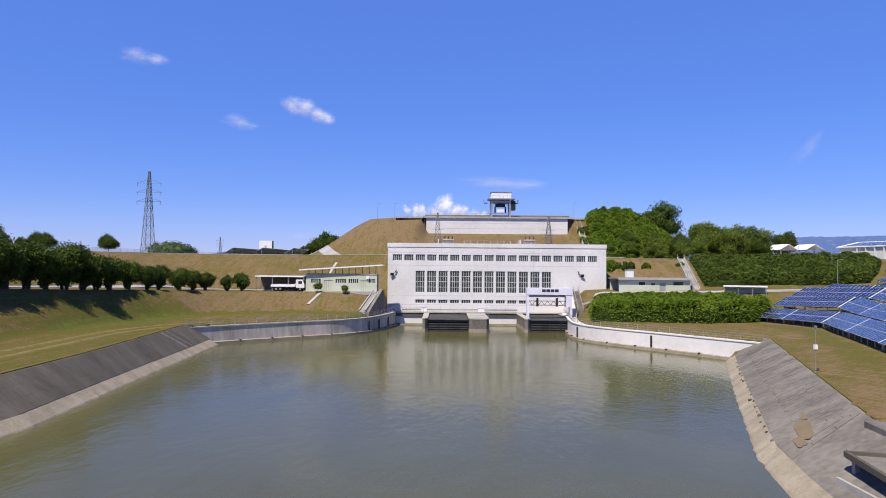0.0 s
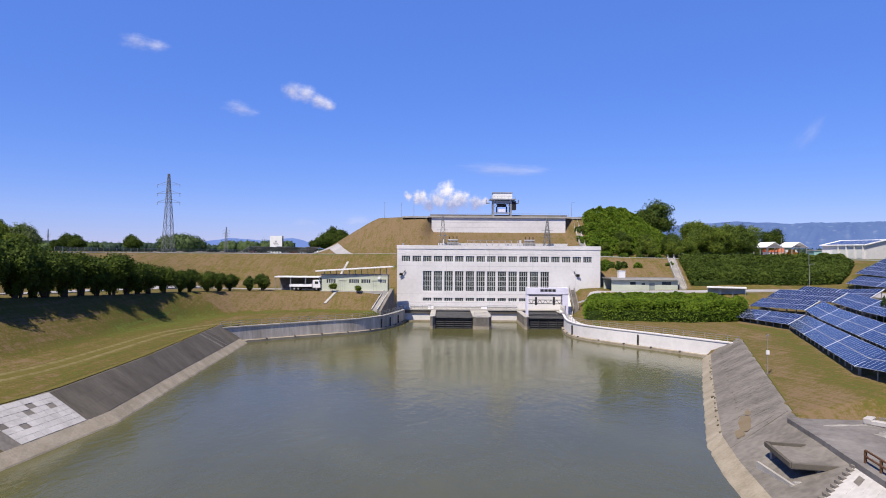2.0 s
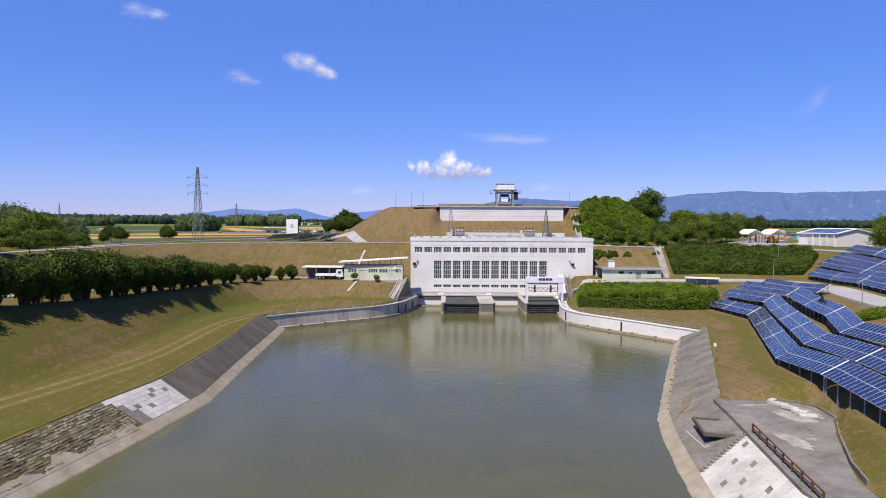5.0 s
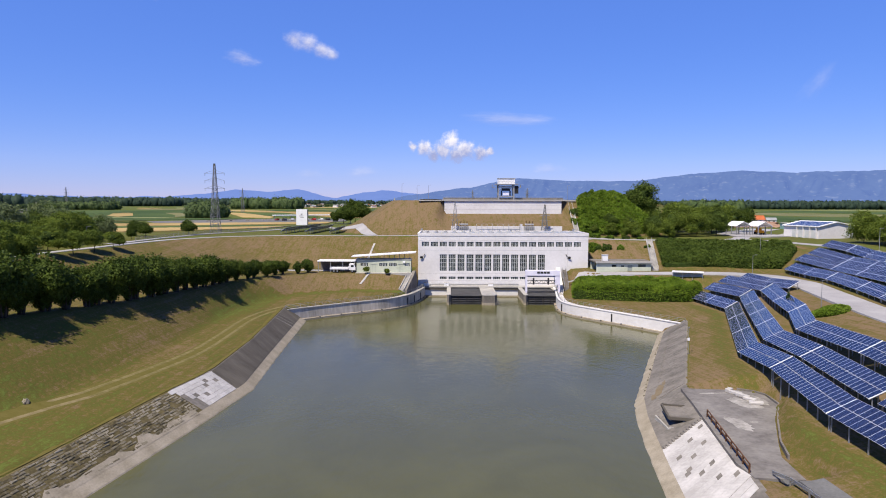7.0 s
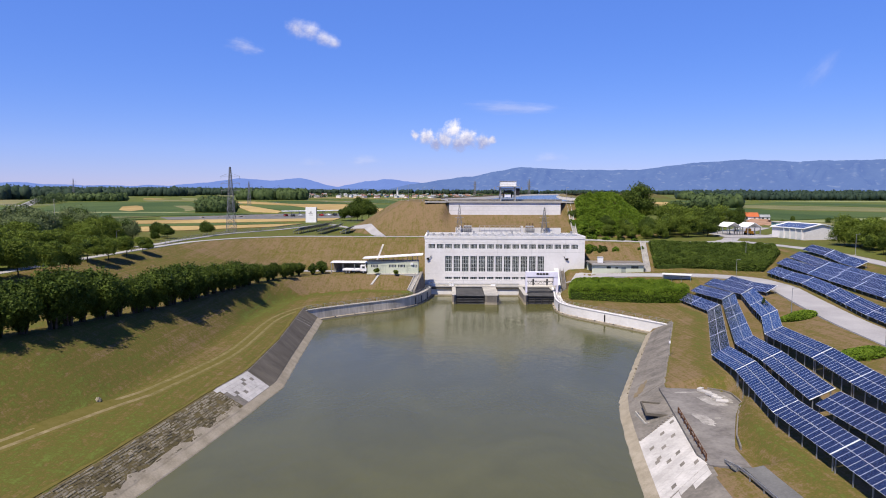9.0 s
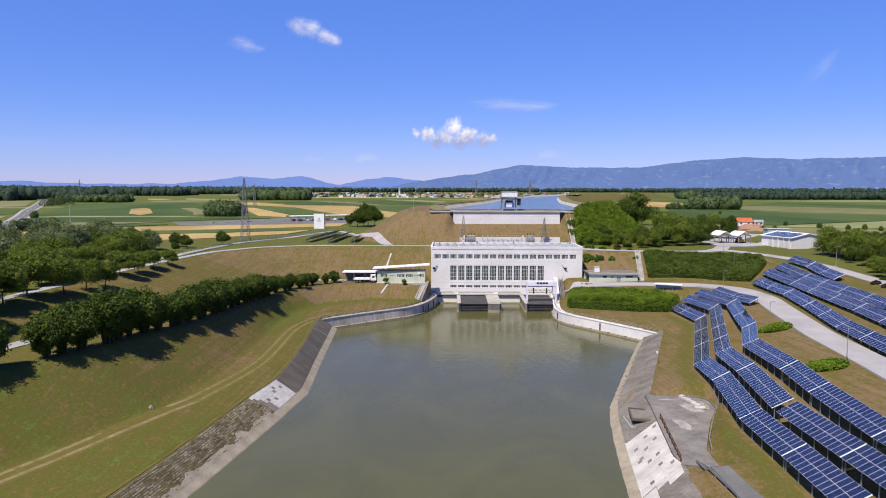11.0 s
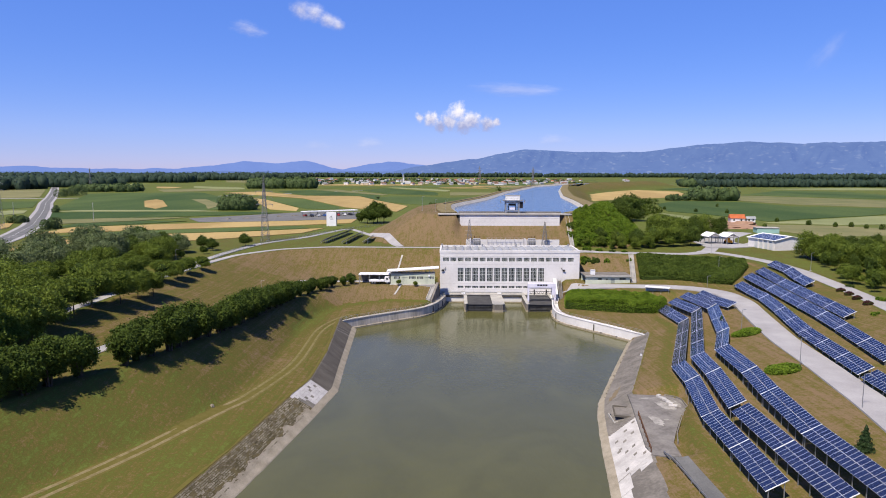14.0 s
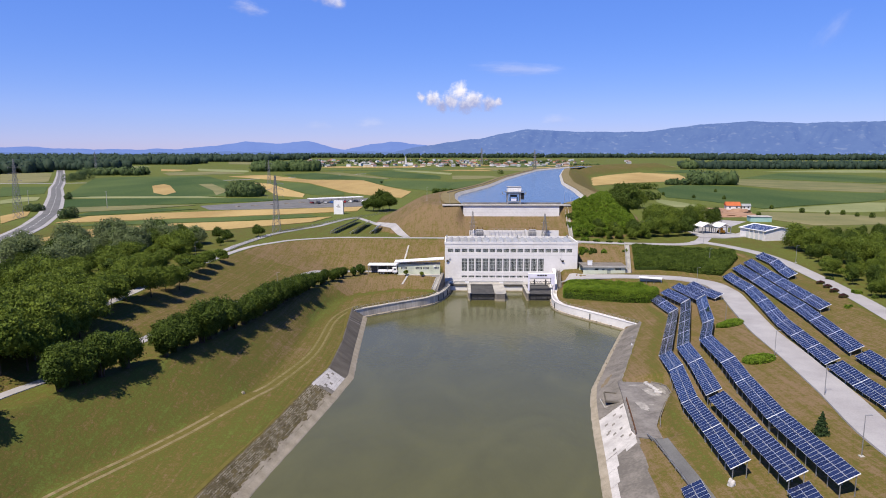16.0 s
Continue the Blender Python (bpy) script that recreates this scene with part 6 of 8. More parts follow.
M_PORCELAIN = mat("grey_porcelain", (0.25, 0.25, 0.26), (0.38, 0.38, 0.39), 0.4, 1.0, 6.0, 0.0)
M_GREYWALL = mat("grey_green_render", (0.24, 0.28, 0.25), (0.32, 0.35, 0.32), 0.85, 0.3, 3.0, 0.05)


def add(parent, name, material, *boxes, label=""):
    bm = bmesh.new()
    for b in boxes:
        box(bm, *b)
    return part(name, bm, material, parent, label)


# wing wall and bank steps on the left of the hall
ww = thing("wing_wall", "grey concrete wing wall stepping down to the quay", "retaining wall")
for (ax, ay, az), (bx, by, bz) in (((-16.2, 141.8, 4.0), (-14.1, 151.2, 8.7)), ((-14.1, 151.2, 8.7), (-13.9, 157.6, 3.9))):
    bm = bmesh.new()
    dx, dy = 0.45 * (by - ay) / math.hypot(bx - ax, by - ay), -0.45 * (bx - ax) / math.hypot(bx - ax, by - ay)
    prism(bm, [(ax - dx, ay - dy), (ax + dx, ay + dy), (bx + dx, by + dy), (bx - dx, by - dy)], 0.5, [az, az, bz, bz])
    part("wall", bm, M_CONC, ww)


def flight(name, label, a, b, width, n, material=M_CONC_PALE, rail=True):
    """A straight flight of steps between two plan points that follows the ground, with side strings."""
    t = thing(name, label, "stairs")
    a, b = Vector(a), Vector(b)
    d = (b - a)
    ang = math.atan2(d.y, d.x)
    side = Vector((-math.sin(ang), math.cos(ang), 0))
    run = Vector((d.x, d.y, 0)).length / n
    for i in range(n):
        p = a + d * ((i + 0.5) / n)
        bm = bmesh.new()
        box(bm, -run * 0.55, run * 0.55, -width / 2, width / 2, -1.4, 0.0, Matrix.Translation((p.x, p.y, p.z + 0.1)) @ Matrix.Rotation(ang, 4, "Z"))
        part("step", bm, material, t)
    for s in (-1, 1):
        bm = bmesh.new()
        o = side * s * (width / 2 + 0.12)
        bar(bm, a + o + Vector((0, 0, 0.1)), b + o + Vector((0, 0, 0.1)), 0.22, 0.7)
        part("string", bm, material, t)
    if rail:
        for s in (-1, 1):
            o = side * s * (width / 2 + 0.12)
            bm = bmesh.new()
            bar(bm, a + o + Vector((0, 0, 1.1)), b + o + Vector((0, 0, 1.1)), 0.07)
            for i in range(8):
                p = a + d * (i / 7) + o
                bar(bm, p, p + Vector((0, 0, 1.1)), 0.06)
            part("handrail", bm, M_GALV, t)
    return t


flight("bank_stairs", "concrete stairs down the bank beside the wing wall", (-15.2, 151.4, 8.1), (-17.3, 141.9, 4.0), 1.2, 22, rail=False)
flight("bank_stairs", "long straight stairs up the bank with steel handrails", (57.6, 150.0, 9.1), (62.4, 173.2, 16.6), 1.4, 40)
flight("bank_stairs", "narrow concrete stairs down from the intake wall", (43.2, 212.0, 28.5), (42.3, 190.5, 17.2), 1.2, 50)
flight("bank_stairs", "concrete stairs between the hedge and the hall", (30.6, 146.0, 4.0), (31.9, 158.6, 8.3), 0.9, 24, M_CONC)
wr = thing("wing_wall", "white rendered wing wall sloping down to the quay", "retaining wall")
bm = bmesh.new()
prism(bm, [(29.4, 147.5), (30.0, 147.5), (30.9, 159.9), (29.6, 159.9)], 0.5, [3.6, 3.6, 8.9, 8.9])
part("wall", bm, M_WHITE, wr)

# strips of white stone drains on the banks
for nm, p, q in (("drain_strip", (-29.4, 144.2), (-27.6, 149.4)), ("drain_strip", (-30.8, 168.5), (-29.5, 182.5))):
    bm = bmesh.new()
    rows = []
    for i in range(9):
        x, y = p[0] + (q[0] - p[0]) * i / 8, p[1] + (q[1] - p[1]) * i / 8
        rows.append([(x - 0.35, y, gz(x, y) + 0.02), (x - 0.3, y, gz(x, y) + 0.14), (x + 0.3, y, gz(x, y) + 0.14), (x + 0.35, y, gz(x, y) + 0.02)])
    loft(bm, [list(k) for k in zip(*rows)])
    tagged(part(nm, bm, M_CONC_PALE), "pale stone drain strip on the dry bank", "drain")

# service building with a lean-to roof, left of the hall
sb = thing("service_building", "pale green service building under a white lean-to roof", "building")
SX0, SX1, SY = -31.4, -15.1, 151.2
holes = [(-30.2, -28.0, 10.0, 10.9), (-24.6, -22.2, 10.0, 10.9), (-21.6, -19.4, 10.0, 10.9), (-16.9, -15.5, 10.0, 10.9), (-27.2, -25.2, 8.0, 10.6), (-19.0, -17.4, 8.0, 10.6)]
bm = bmesh.new()
wall_with_holes(bm, SX0, SX1, 7.5, 11.9, SY, SY + 0.3, holes)
part("front_wall", bm, M_GREENWALL, sb)
add(sb, "side_wall", M_GREENWALL, (SX0, SX0 + 0.3, SY + 0.303, 155, 7.5, 11.9))
add(sb, "back_wall", M_GREENWALL, (SX0 + 0.303, SX1, 154.7, 155, 7.5, 11.9))
add(sb, "flat_roof", M_CONC_PALE, (SX0 - 0.2, SX1, SY - 0.12, 155.2, 11.903, 12.1))
for i, h in enumerate(holes):
    if h[2] > 9:
        w = add(sb, "window", M_GLASS, (h[0], h[1], SY + 0.12, SY + 0.16, h[2], h[3]))
        for k in range(1, 5):
            x = h[0] + (h[1] - h[0]) * k / 5
            add(w, "mullion", M_FRAME, (x - 0.06, x + 0.06, SY + 0.08, SY + 0.118, h[2], h[3]))
    else:
        d = add(sb, "door", M_GREENWALL, (h[0], h[1], SY + 0.1, SY + 0.16, h[2], h[3]), label="pale folding door")
        for k in range(1, 4):
            x = h[0] + (h[1] - h[0]) * k / 4
            add(d, "seam", M_GREYWALL, (x - 0.03, x + 0.03, SY + 0.08, SY + 0.098, h[2], h[3]))
bm = bmesh.new()
v = [(SX0 - 1.4, 12.75), (SX1 + 1.4, 14.0)]
lo = [bm.verts.new((v[i][0], y, v[i][1])) for i, y in ((0, SY - 1.0), (1, SY - 1.0), (1, 155.2), (0, 155.2))]
hi = [bm.verts.new(p.co + Vector((0, 0, 0.28))) for p in lo]
bm.faces.new(lo[::-1]), bm.faces.new(hi)
for i in range(4):
    bm.faces.new((lo[i], lo[(i + 1) % 4], hi[(i + 1) % 4], hi[i]))
part("lean_to_roof", bm, M_WHITE_PAINT, sb, "white sloping sheet roof")
for i in range(11):
    x = SX0 + 0.4 + i * 1.55
    zt = 12.75 + (x - SX0 + 1.4) / (SX1 - SX0 + 2.8) * 1.25
    add(sb, "roof_post", M_GREYWALL, (x - 0.08, x + 0.08, 152.4, 152.56, 12.15, zt))
add(sb, "plinth", M_CONC_PALE, (SX0 - 0.2, SX1, SY - 1.6, SY - 0.003, 7.4, 8.12))
for x in (-17.2,):
    add(sb, "wall_unit", M_WHITE_PAINT, (x - 0.35, x + 0.35, SY - 0.35, SY - 0.003, 10.95, 11.5))
# open shed with the truck
sh = thing("open_shed", "low open shed with a thin white roof", "shed")
add(sh, "roof", M_WHITE_PAINT, (-43.5, -31.9, 152.6, 157.4, 11.2, 11.45))
add(sh, "back_wall", M_CONC, (-43.3, -32, 157, 157.2, 7.8, 11.2))
for x in (-43.2, -39.5, -35.8, -32.2):
    add(sh, "post", M_GALV, (x - 0.09, x + 0.09, 152.8, 152.98, 7.7, 11.2))


def truck(m):
    t = thing("truck", "white flatbed truck parked beside the service building", "truck", at=m)
    add(t, "bed", M_WHITE_PAINT, (-4.2, 1.4, -1.1, 1.1, 0.95, 1.1), (-4.2, 1.4, -1.1, -1.02, 1.1, 1.5), (-4.2, 1.4, 1.02, 1.1, 1.1, 1.5), (-4.2, -4.12, -1.02, 1.02, 1.1, 1.5), (1.32, 1.4, -1.02, 1.02, 1.1, 1.8))
    add(t, "chassis", M_STEEL, (-4.0, 3.2, -0.5, 0.5, 0.6, 0.94))
    bm = bmesh.new()
    pr = [(1.55, 0.75), (3.45, 0.75), (3.45, 1.6), (3.1, 2.6), (1.55, 2.6)]
    va, vb = [bm.verts.new((x, -1.1, z)) for x, z in pr], [bm.verts.new((x, 1.1, z)) for x, z in pr]
    bm.faces.new(va), bm.faces.new(vb[::-1])
    for i in range(5):
        bm.faces.new((va[i], va[(i + 1) % 5], vb[(i + 1) % 5], vb[i]))
    cab = part("cab", bm, M_WHITE_PAINT, t)
    add(cab, "side_window", M_GLASS, (2.1, 2.95, -1.115, -1.103, 1.65, 2.3))
    add(cab, "windscreen", M_GLASS, (3.3, 3.42, -0.95, 0.95, 1.65, 2.2))
    for x in (-3.0, -2.0, 2.5):
        for y in (-0.95, 0.95):
            bm = bmesh.new()
            tube(bm, (x, y - 0.14, 0.48), (x, y + 0.14, 0.48), 0.48, n=14)
            w = part("wheel", bm, M_TYRE, t)
            bm = bmesh.new()
            tube(bm, (x, y - 0.15, 0.48), (x, y + 0.15, 0.48), 0.24, n=10)
            part("rim", bm, M_GALV, w)


truck(pose(-35.2, 152.2, gz(-35.2, 152.2) + 0.02))
for x, y, s in ((-28.4, 149.4, 0.27), (-22.0, 149.2, 0.24)):
    plant(lane_trees, [(x, y, s)], int(x * 7) % 97, label="small ornamental tree on the bank edge")

# right-hand low building
rb = thing("service_building", "low grey-green service building beside the hall", "building")
bm = bmesh.new()
rh = [(44.5, 45.9, 10.1, 10.8), (47.3, 48.2, 10.1, 10.6), (49.2, 50.6, 8.6, 10.7), (52.3, 54.6, 10.1, 10.9)]
wall_with_holes(bm, 40.0, 56.2, 8.0, 11.4, 149.8, 150.1, rh)
part("front_wall", bm, M_GREENWALL, rb)
add(rb, "side_wall", M_GREENWALL, (55.9, 56.2, 150.103, 158, 8, 11.4))
add(rb, "back_wall", M_GREENWALL, (40, 55.897, 157.7, 158, 8, 11.4))
add(rb, "roof", M_CONC, (39.7, 56.6, 149.4, 158.3, 11.403, 11.75))
for h in rh:
    add(rb, "window" if h[2] > 9 else "door", M_GLASS if h[2] > 9 else M_GREYWALL, (h[0], h[1], 149.92, 149.98, h[2], h[3]))
add(rb, "parapet", M_CONC_PALE, (39.7, 56.6, 149.2, 149.397, 11.3, 11.85))
vb = thing("ventilation_unit", "white cabinet on the roof of the low building", "cabinet")
add(vb, "cabinet", M_WHITE_PAINT, (42.2, 43.8, 151.5, 153, 11.76, 13.5))
add(vb, "cap", M_CONC_PALE, (42.1, 43.9, 151.4, 153.1, 13.503, 13.6))
# shelter by the road
st = thing("bicycle_shelter", "low shelter with a flat white roof", "shelter")
m = pose(61.0, 133.2, 0, 0, 0, -22)
bm = bmesh.new()
box(bm, -4.0, 4.0, -1.2, 1.4, 10.3, 10.55, m)
part("roof", bm, M_WHITE_PAINT, st)
bm = bmesh.new()
box(bm, -3.8, 3.8, 1.15, 1.25, 7.6, 10.3, m)
part("back_panel", bm, M_FRAME, st)
for x in (-3.8, -1.3, 1.3, 3.8):
    bm = bmesh.new()
    box(bm, x - 0.06, x + 0.06, -1.1, -0.98, 7.2, 10.3, m)
    part("post", bm, M_GALV, st)

# gantry crane over the right outlet
gc = thing("gate_crane", "white gate crane with a lilac girder over the outlet", "crane")
add(gc, "girder", M_LILAC, (18.6, 28.6, 145.6, 147.6, 7.9, 9.4), label="pale lilac box girder")
add(gc, "leg", M_LILAC, (18.6, 19.1, 145.7, 147.5, 2.7, 7.897))
add(gc, "leg", M_LILAC, (27.2, 28.6, 145.7, 147.5, 5.2, 7.897))
add(gc, "leg", M_LILAC, (28.1, 28.6, 145.7, 147.5, 2.7, 5.197))
add(gc, "rear_beam", M_LILAC, (19.1, 27.2, 147.2, 147.55, 7.3, 7.897))
for i in range(4):
    add(gc, "sign", M_STEEL, (21.9 + i * 0.95, 22.7 + i * 0.95, 145.57, 145.597, 8.5, 9.1))
bm = bmesh.new()
for z in (5.6, 6.5):
    bar(bm, (19.1, 145.9, z), (27.2, 145.9, z), 0.14)
for i in range(12):
    x = 19.1 + i * 0.675
    bar(bm, (x, 145.9, 5.6 if i % 2 else 6.5), (x + 0.675, 145.9, 6.5 if i % 2 else 5.6), 0.1)
part("truss", bm, M_STEEL, gc, "dark lifting beam")
for x in (20.9, 25.2):
    add(gc, "hook_block", M_STEEL, (x - 0.22, x + 0.22, 145.6, 146.1, 5.3, 7.2))
# things on the deck and the facade
for x0, x1, h in ((-11.5, -9.8, 0.9), (-5.2, -3.8, 0.9), (8.5, 10.0, 0.7)):
    t = thing("deck_cabinet", "small pale cabinet on the outlet deck", "cabinet")
    add(t, "case", M_WHITE_PAINT, (x0, x1, 158, 159.0, DECK, DECK + h))
    add(t, "lid", M_CONC_PALE, (x0 - 0.05, x1 + 0.05, 157.95, 159.05, DECK + h + 0.002, DECK + h + 0.08))
railing([(-10.8, 157.2, DECK), (-4.5, 157.2, DECK)], "thin steel railing on the outlet deck", 1.0, 2.1)
railing([(10.0, 157.2, DECK), (17.4, 157.2, DECK)], "thin steel railing on the outlet deck", 1.0, 2.1)
railing([(5.9, 140.4, 2.95), (9.7, 140.4, 2.95)], "thin steel railing on the pier", 1.0, 1.9)
pipe = thing("deck_pipe", "grey pipe along the foot of the facade", "pipe")
bm = bmesh.new()
tube(bm, (-12.8, 159.6, 3.6), (18.0, 159.6, 3.6), 0.16, n=10)
part("pipe", bm, M_GALV, pipe)
for x, s in ((-12.2, 1), (33.6, -1)):
    t = thing("floodlight", "dark floodlight on a bracket at the facade", "floodlight", "floodlights on the facade")
    bm = bmesh.new()
    bar(bm, (x + 0.75 * s, HY0, 12.75), (x + 0.75 * s, HY0 - 0.3, 12.75), 0.09)
    bar(bm, (x + 0.95 * s, HY0 - 0.28, 13.1), (x + 0.55 * s, HY0 - 0.28, 12.3), 0.16)
    part("bracket", bm, M_STEEL, t)
    bm = bmesh.new()
    box(bm, -0.42, 0.42, -0.18, 0.18, -0.3, 0.3, Matrix.Translation((x - 0.1 * s, HY0 - 0.42, 12.0)) @ Euler((0.5, 0, 0.3 * s)).to_matrix().to_4x4())
    bar(bm, (x - 0.1 * s, HY0 - 0.42, 12.1), (x + 0.6 * s, HY0 - 0.28, 12.35), 0.08)
    part("head", bm, M_STEEL, t)
for x in (-12.9, 3.4, 17.0, 38.0):
    t = thing("roof_vent", "small grey vent on the hall roof", "vent")
    add(t, "case", M_GALV, (x - 0.3, x + 0.3, 176, 176.6, HTOP - 0.6, HTOP + 0.7))

# substation behind the hall
M_LATTICE = mat("weathered_lattice_steel", (0.15, 0.155, 0.165), (0.22, 0.225, 0.235), 0.6, 0.5, 5.0, 0.0, metal=0.2)


def lattice(t, base, top, w0, w1, bays, bar_w=0.12, material=M_LATTICE):
    """Four legs with crossed braces, from the base to the top, as one mesh for the legs and one for each face of braces."""
    b, e = Vector(base), Vector(top)
    for sx, sy in ((-1, -1), (1, -1), (1, 1), (-1, 1)):
        bm = bmesh.new()
        bar(bm, b + Vector((sx * w0 / 2, sy * w0 / 2, 0)), e + Vector((sx * w1 / 2, sy * w1 / 2, 0)), bar_w * 1.4)
        part("leg", bm, material, t)
    bm = bmesh.new()
    fr = [1 - (1 - i / bays) ** 1.35 for i in range(bays + 1)]
    for i in range(bays):
        f, g = fr[i], fr[i + 1]
        p, q = b.lerp(e, f), b.lerp(e, g)
        u, v = (w0 + (w1 - w0) * f) / 2, (w0 + (w1 - w0) * g) / 2
        for (ax, ay), (bx, by) in (((-1, -1), (1, -1)), ((1, -1), (1, 1)), ((1, 1), (-1, 1)), ((-1, 1), (-1, -1))):
            bar(bm, p + Vector((ax * u, ay * u, 0)), q + Vector((bx * v, by * v, 0)), bar_w)
            bar(bm, p + Vector((bx * u, by * u, 0)), q + Vector((ax * v, ay * v, 0)), bar_w)
            bar(bm, q + Vector((ax * v, ay * v, 0)), q + Vector((bx * v, by * v, 0)), bar_w)
    part("bracing", bm, material, t)


yard_wall = thing("yard_wall", "low white wall behind the switchyard", "wall")
add(yard_wall, "wall", M_WHITE, (-3.0, 36.5, 189.5, 189.9, 16.8, 20.7))
for x, tp in ((-1.6, 29.3), (29.9, 28.4)):
    t = thing("line_tower", "slim steel lattice tower in the switchyard", "pylon", "switchyard towers")
    lattice(t, (x, 187, gz(x, 187)), (x, 187, tp), 2.6, 0.3, 8, 0.075)
    for z in (24.6, 22.9):
        bm = bmesh.new()
        bar(bm, (x - 1.7, 187, z), (x + 1.7, 187, z), 0.12)
        part("crossarm", bm, M_GALV, t)
for x in (1.4, 24.2):
    t = thing("transformer", "grey power transformer with porcelain bushings", "transformer", "transformers")
    z = gz(x, 184.5)
    add(t, "tank", M_PORCELAIN, (x - 1.7, x + 1.7, 183.4, 185.6, z, 20.9))
    add(t, "fire_wall", M_WHITE, (x - 2.9, x - 2.6, 182.6, 186.4, z, 21.6))
    bm = bmesh.new()
    tube(bm, (x - 1.5, 184.5, 21.45), (x + 1.5, 184.5, 21.45), 0.3, n=12)
    part("conservator", bm, M_PORCELAIN, t)
    for k in range(5):
        add(t, "radiator", M_PORCELAIN, (x - 1.5 + k * 0.7, x - 1.2 + k * 0.7, 182.7, 183.39, z + 0.4, 20.9))
    for k in range(3):
        bm = bmesh.new()
        xx = x - 1.1 + k * 1.1
        tube(bm, (xx, 185.2, 20.9), (xx + 0.15, 185.3, 22.5), 0.16, 0.08, 8)
        for j in range(4):
            tube(bm, (xx + 0.03 * j, 185.2, 21.5 + j * 0.33), (xx + 0.03 * j, 185.2, 21.58 + j * 0.33), 0.26, n=8)
        part("bushing", bm, M_RUST, t)
for k in range(9):
    x = 6.0 + k * 1.9
    t = thing("insulator_post", "thin insulator post in the switchyard", "insulator", "insulators in the switchyard")
    z = gz(x, 188.5)
    bm = bmesh.new()
    bar(bm, (x, 188.5, z), (x, 188.5, 20.5), 0.13)
    part("post", bm, M_GALV, t)
    bm = bmesh.new()
    for j in range(5):
        tube(bm, (x, 188.5, 20.5 + j * 0.2), (x, 188.5, 20.6 + j * 0.2), 0.17, 0.1, 8)
    part("insulator", bm, M_PORCELAIN, t)
bm = bmesh.new()
for z in (21.5,):
    bar(bm, (5.8, 188.5, z), (21.4, 188.5, z), 0.07)
tagged(part("busbar", bm, M_GALV), "thin busbar across the insulator posts", "busbar")

# trash-rack crane on the intake wall
tc = thing("intake_crane", "grey portal crane with a white machine house", "crane")
for x in (15.6, 21.6):
    for y in (214.0, 217.6):
        add(tc, "leg", M_GALV, (x - 0.28, x + 0.28, y - 0.28, y + 0.28, 30.25, 36.0))
add(tc, "platform", M_GALV, (14.4, 23.2, 213.0, 218.6, 36.003, 36.35))
add(tc, "machine_house", M_WHITE_PAINT, (15.5, 22.0, 213.6, 218.0, 36.353, 38.4))
add(tc, "house_roof", M_CONC_PALE, (15.3, 22.2, 213.4, 218.2, 38.403, 38.55))
for b in ((15.9, 21.3, 213.8, 214.2, 35.0, 35.6), (15.9, 21.3, 217.4, 217.8, 35.0, 35.6), (15.9, 21.3, 213.8, 214.2, 31.3, 31.7)):
    add(tc, "portal_beam", M_GALV, b)
add(tc, "grab", M_STEEL, (17.0, 20.2, 215.0, 216.6, 33.7, 34.7), (16.7, 17.1, 215.2, 216.2, 31.4, 33.7), (20.1, 20.5, 215.2, 216.2, 31.4, 33.7))
add(tc, "control_panel", M_LILAC, (17.4, 19.8, 214.6, 214.8, 31.9, 33.0))
bm = bmesh.new()
for x in (15.6, 21.6):
    bar(bm, (x, 214.0, 30.4), (x, 217.6, 35.4), 0.14)
    bar(bm, (x, 217.6, 30.4), (x, 214.0, 35.4), 0.14)
for a, b in ((15.9, 17.4), (21.3, 19.8)):
    bar(bm, (a, 213.9, 33.6), (b, 213.9, 35.2), 0.14)
part("bracing", bm, M_LATTICE, tc)
bm = bmesh.new()
for x in np.linspace(14.5, 23.1, 8):
    bar(bm, (x, 213.1, 36.35), (x, 213.1, 37.2), 0.06)
bar(bm, (14.4, 213.1, 37.2), (23.2, 213.1, 37.2), 0.06)
part("handrail", bm, M_GALV, tc)
add(tc, "operator_cabin", M_STEEL, (21.9, 23.4, 213.8, 216.2, 32.6, 35.6))
add(tc, "side_stage", M_GALV, (13.2, 14.39, 214, 217, 34.9, 35.05), (13.2, 13.3, 214, 217, 35.05, 36.1), (23.5, 24.4, 214, 217, 34.9, 35.05), (24.3, 24.4, 214, 217, 35.05, 36.1))
railing([(-6.0, 211.9, 30.25), (41, 211.9, 30.25)], "thin steel railing on the intake wall", 1.0, 3.0, rails=(1.0, 0.5))
# platforms at both ends of the wall
for x0, x1 in ((-15.5, -6.7), (41.7, 45.5)):
    t = thing("side_platform", "concrete side platform of the intake on short posts", "platform")
    add(t, "slab", M_CONC_PALE, (x0, x1, 212.2, 217.5, 29.6, 30.1))
    for x in (x0 + 0.6, (x0 + x1) / 2, x1 - 0.6):
        add(t, "post", M_CONC, (x - 0.2, x + 0.2, 212.6, 213.0, gz(x, 212.8) - 0.5, 29.597))


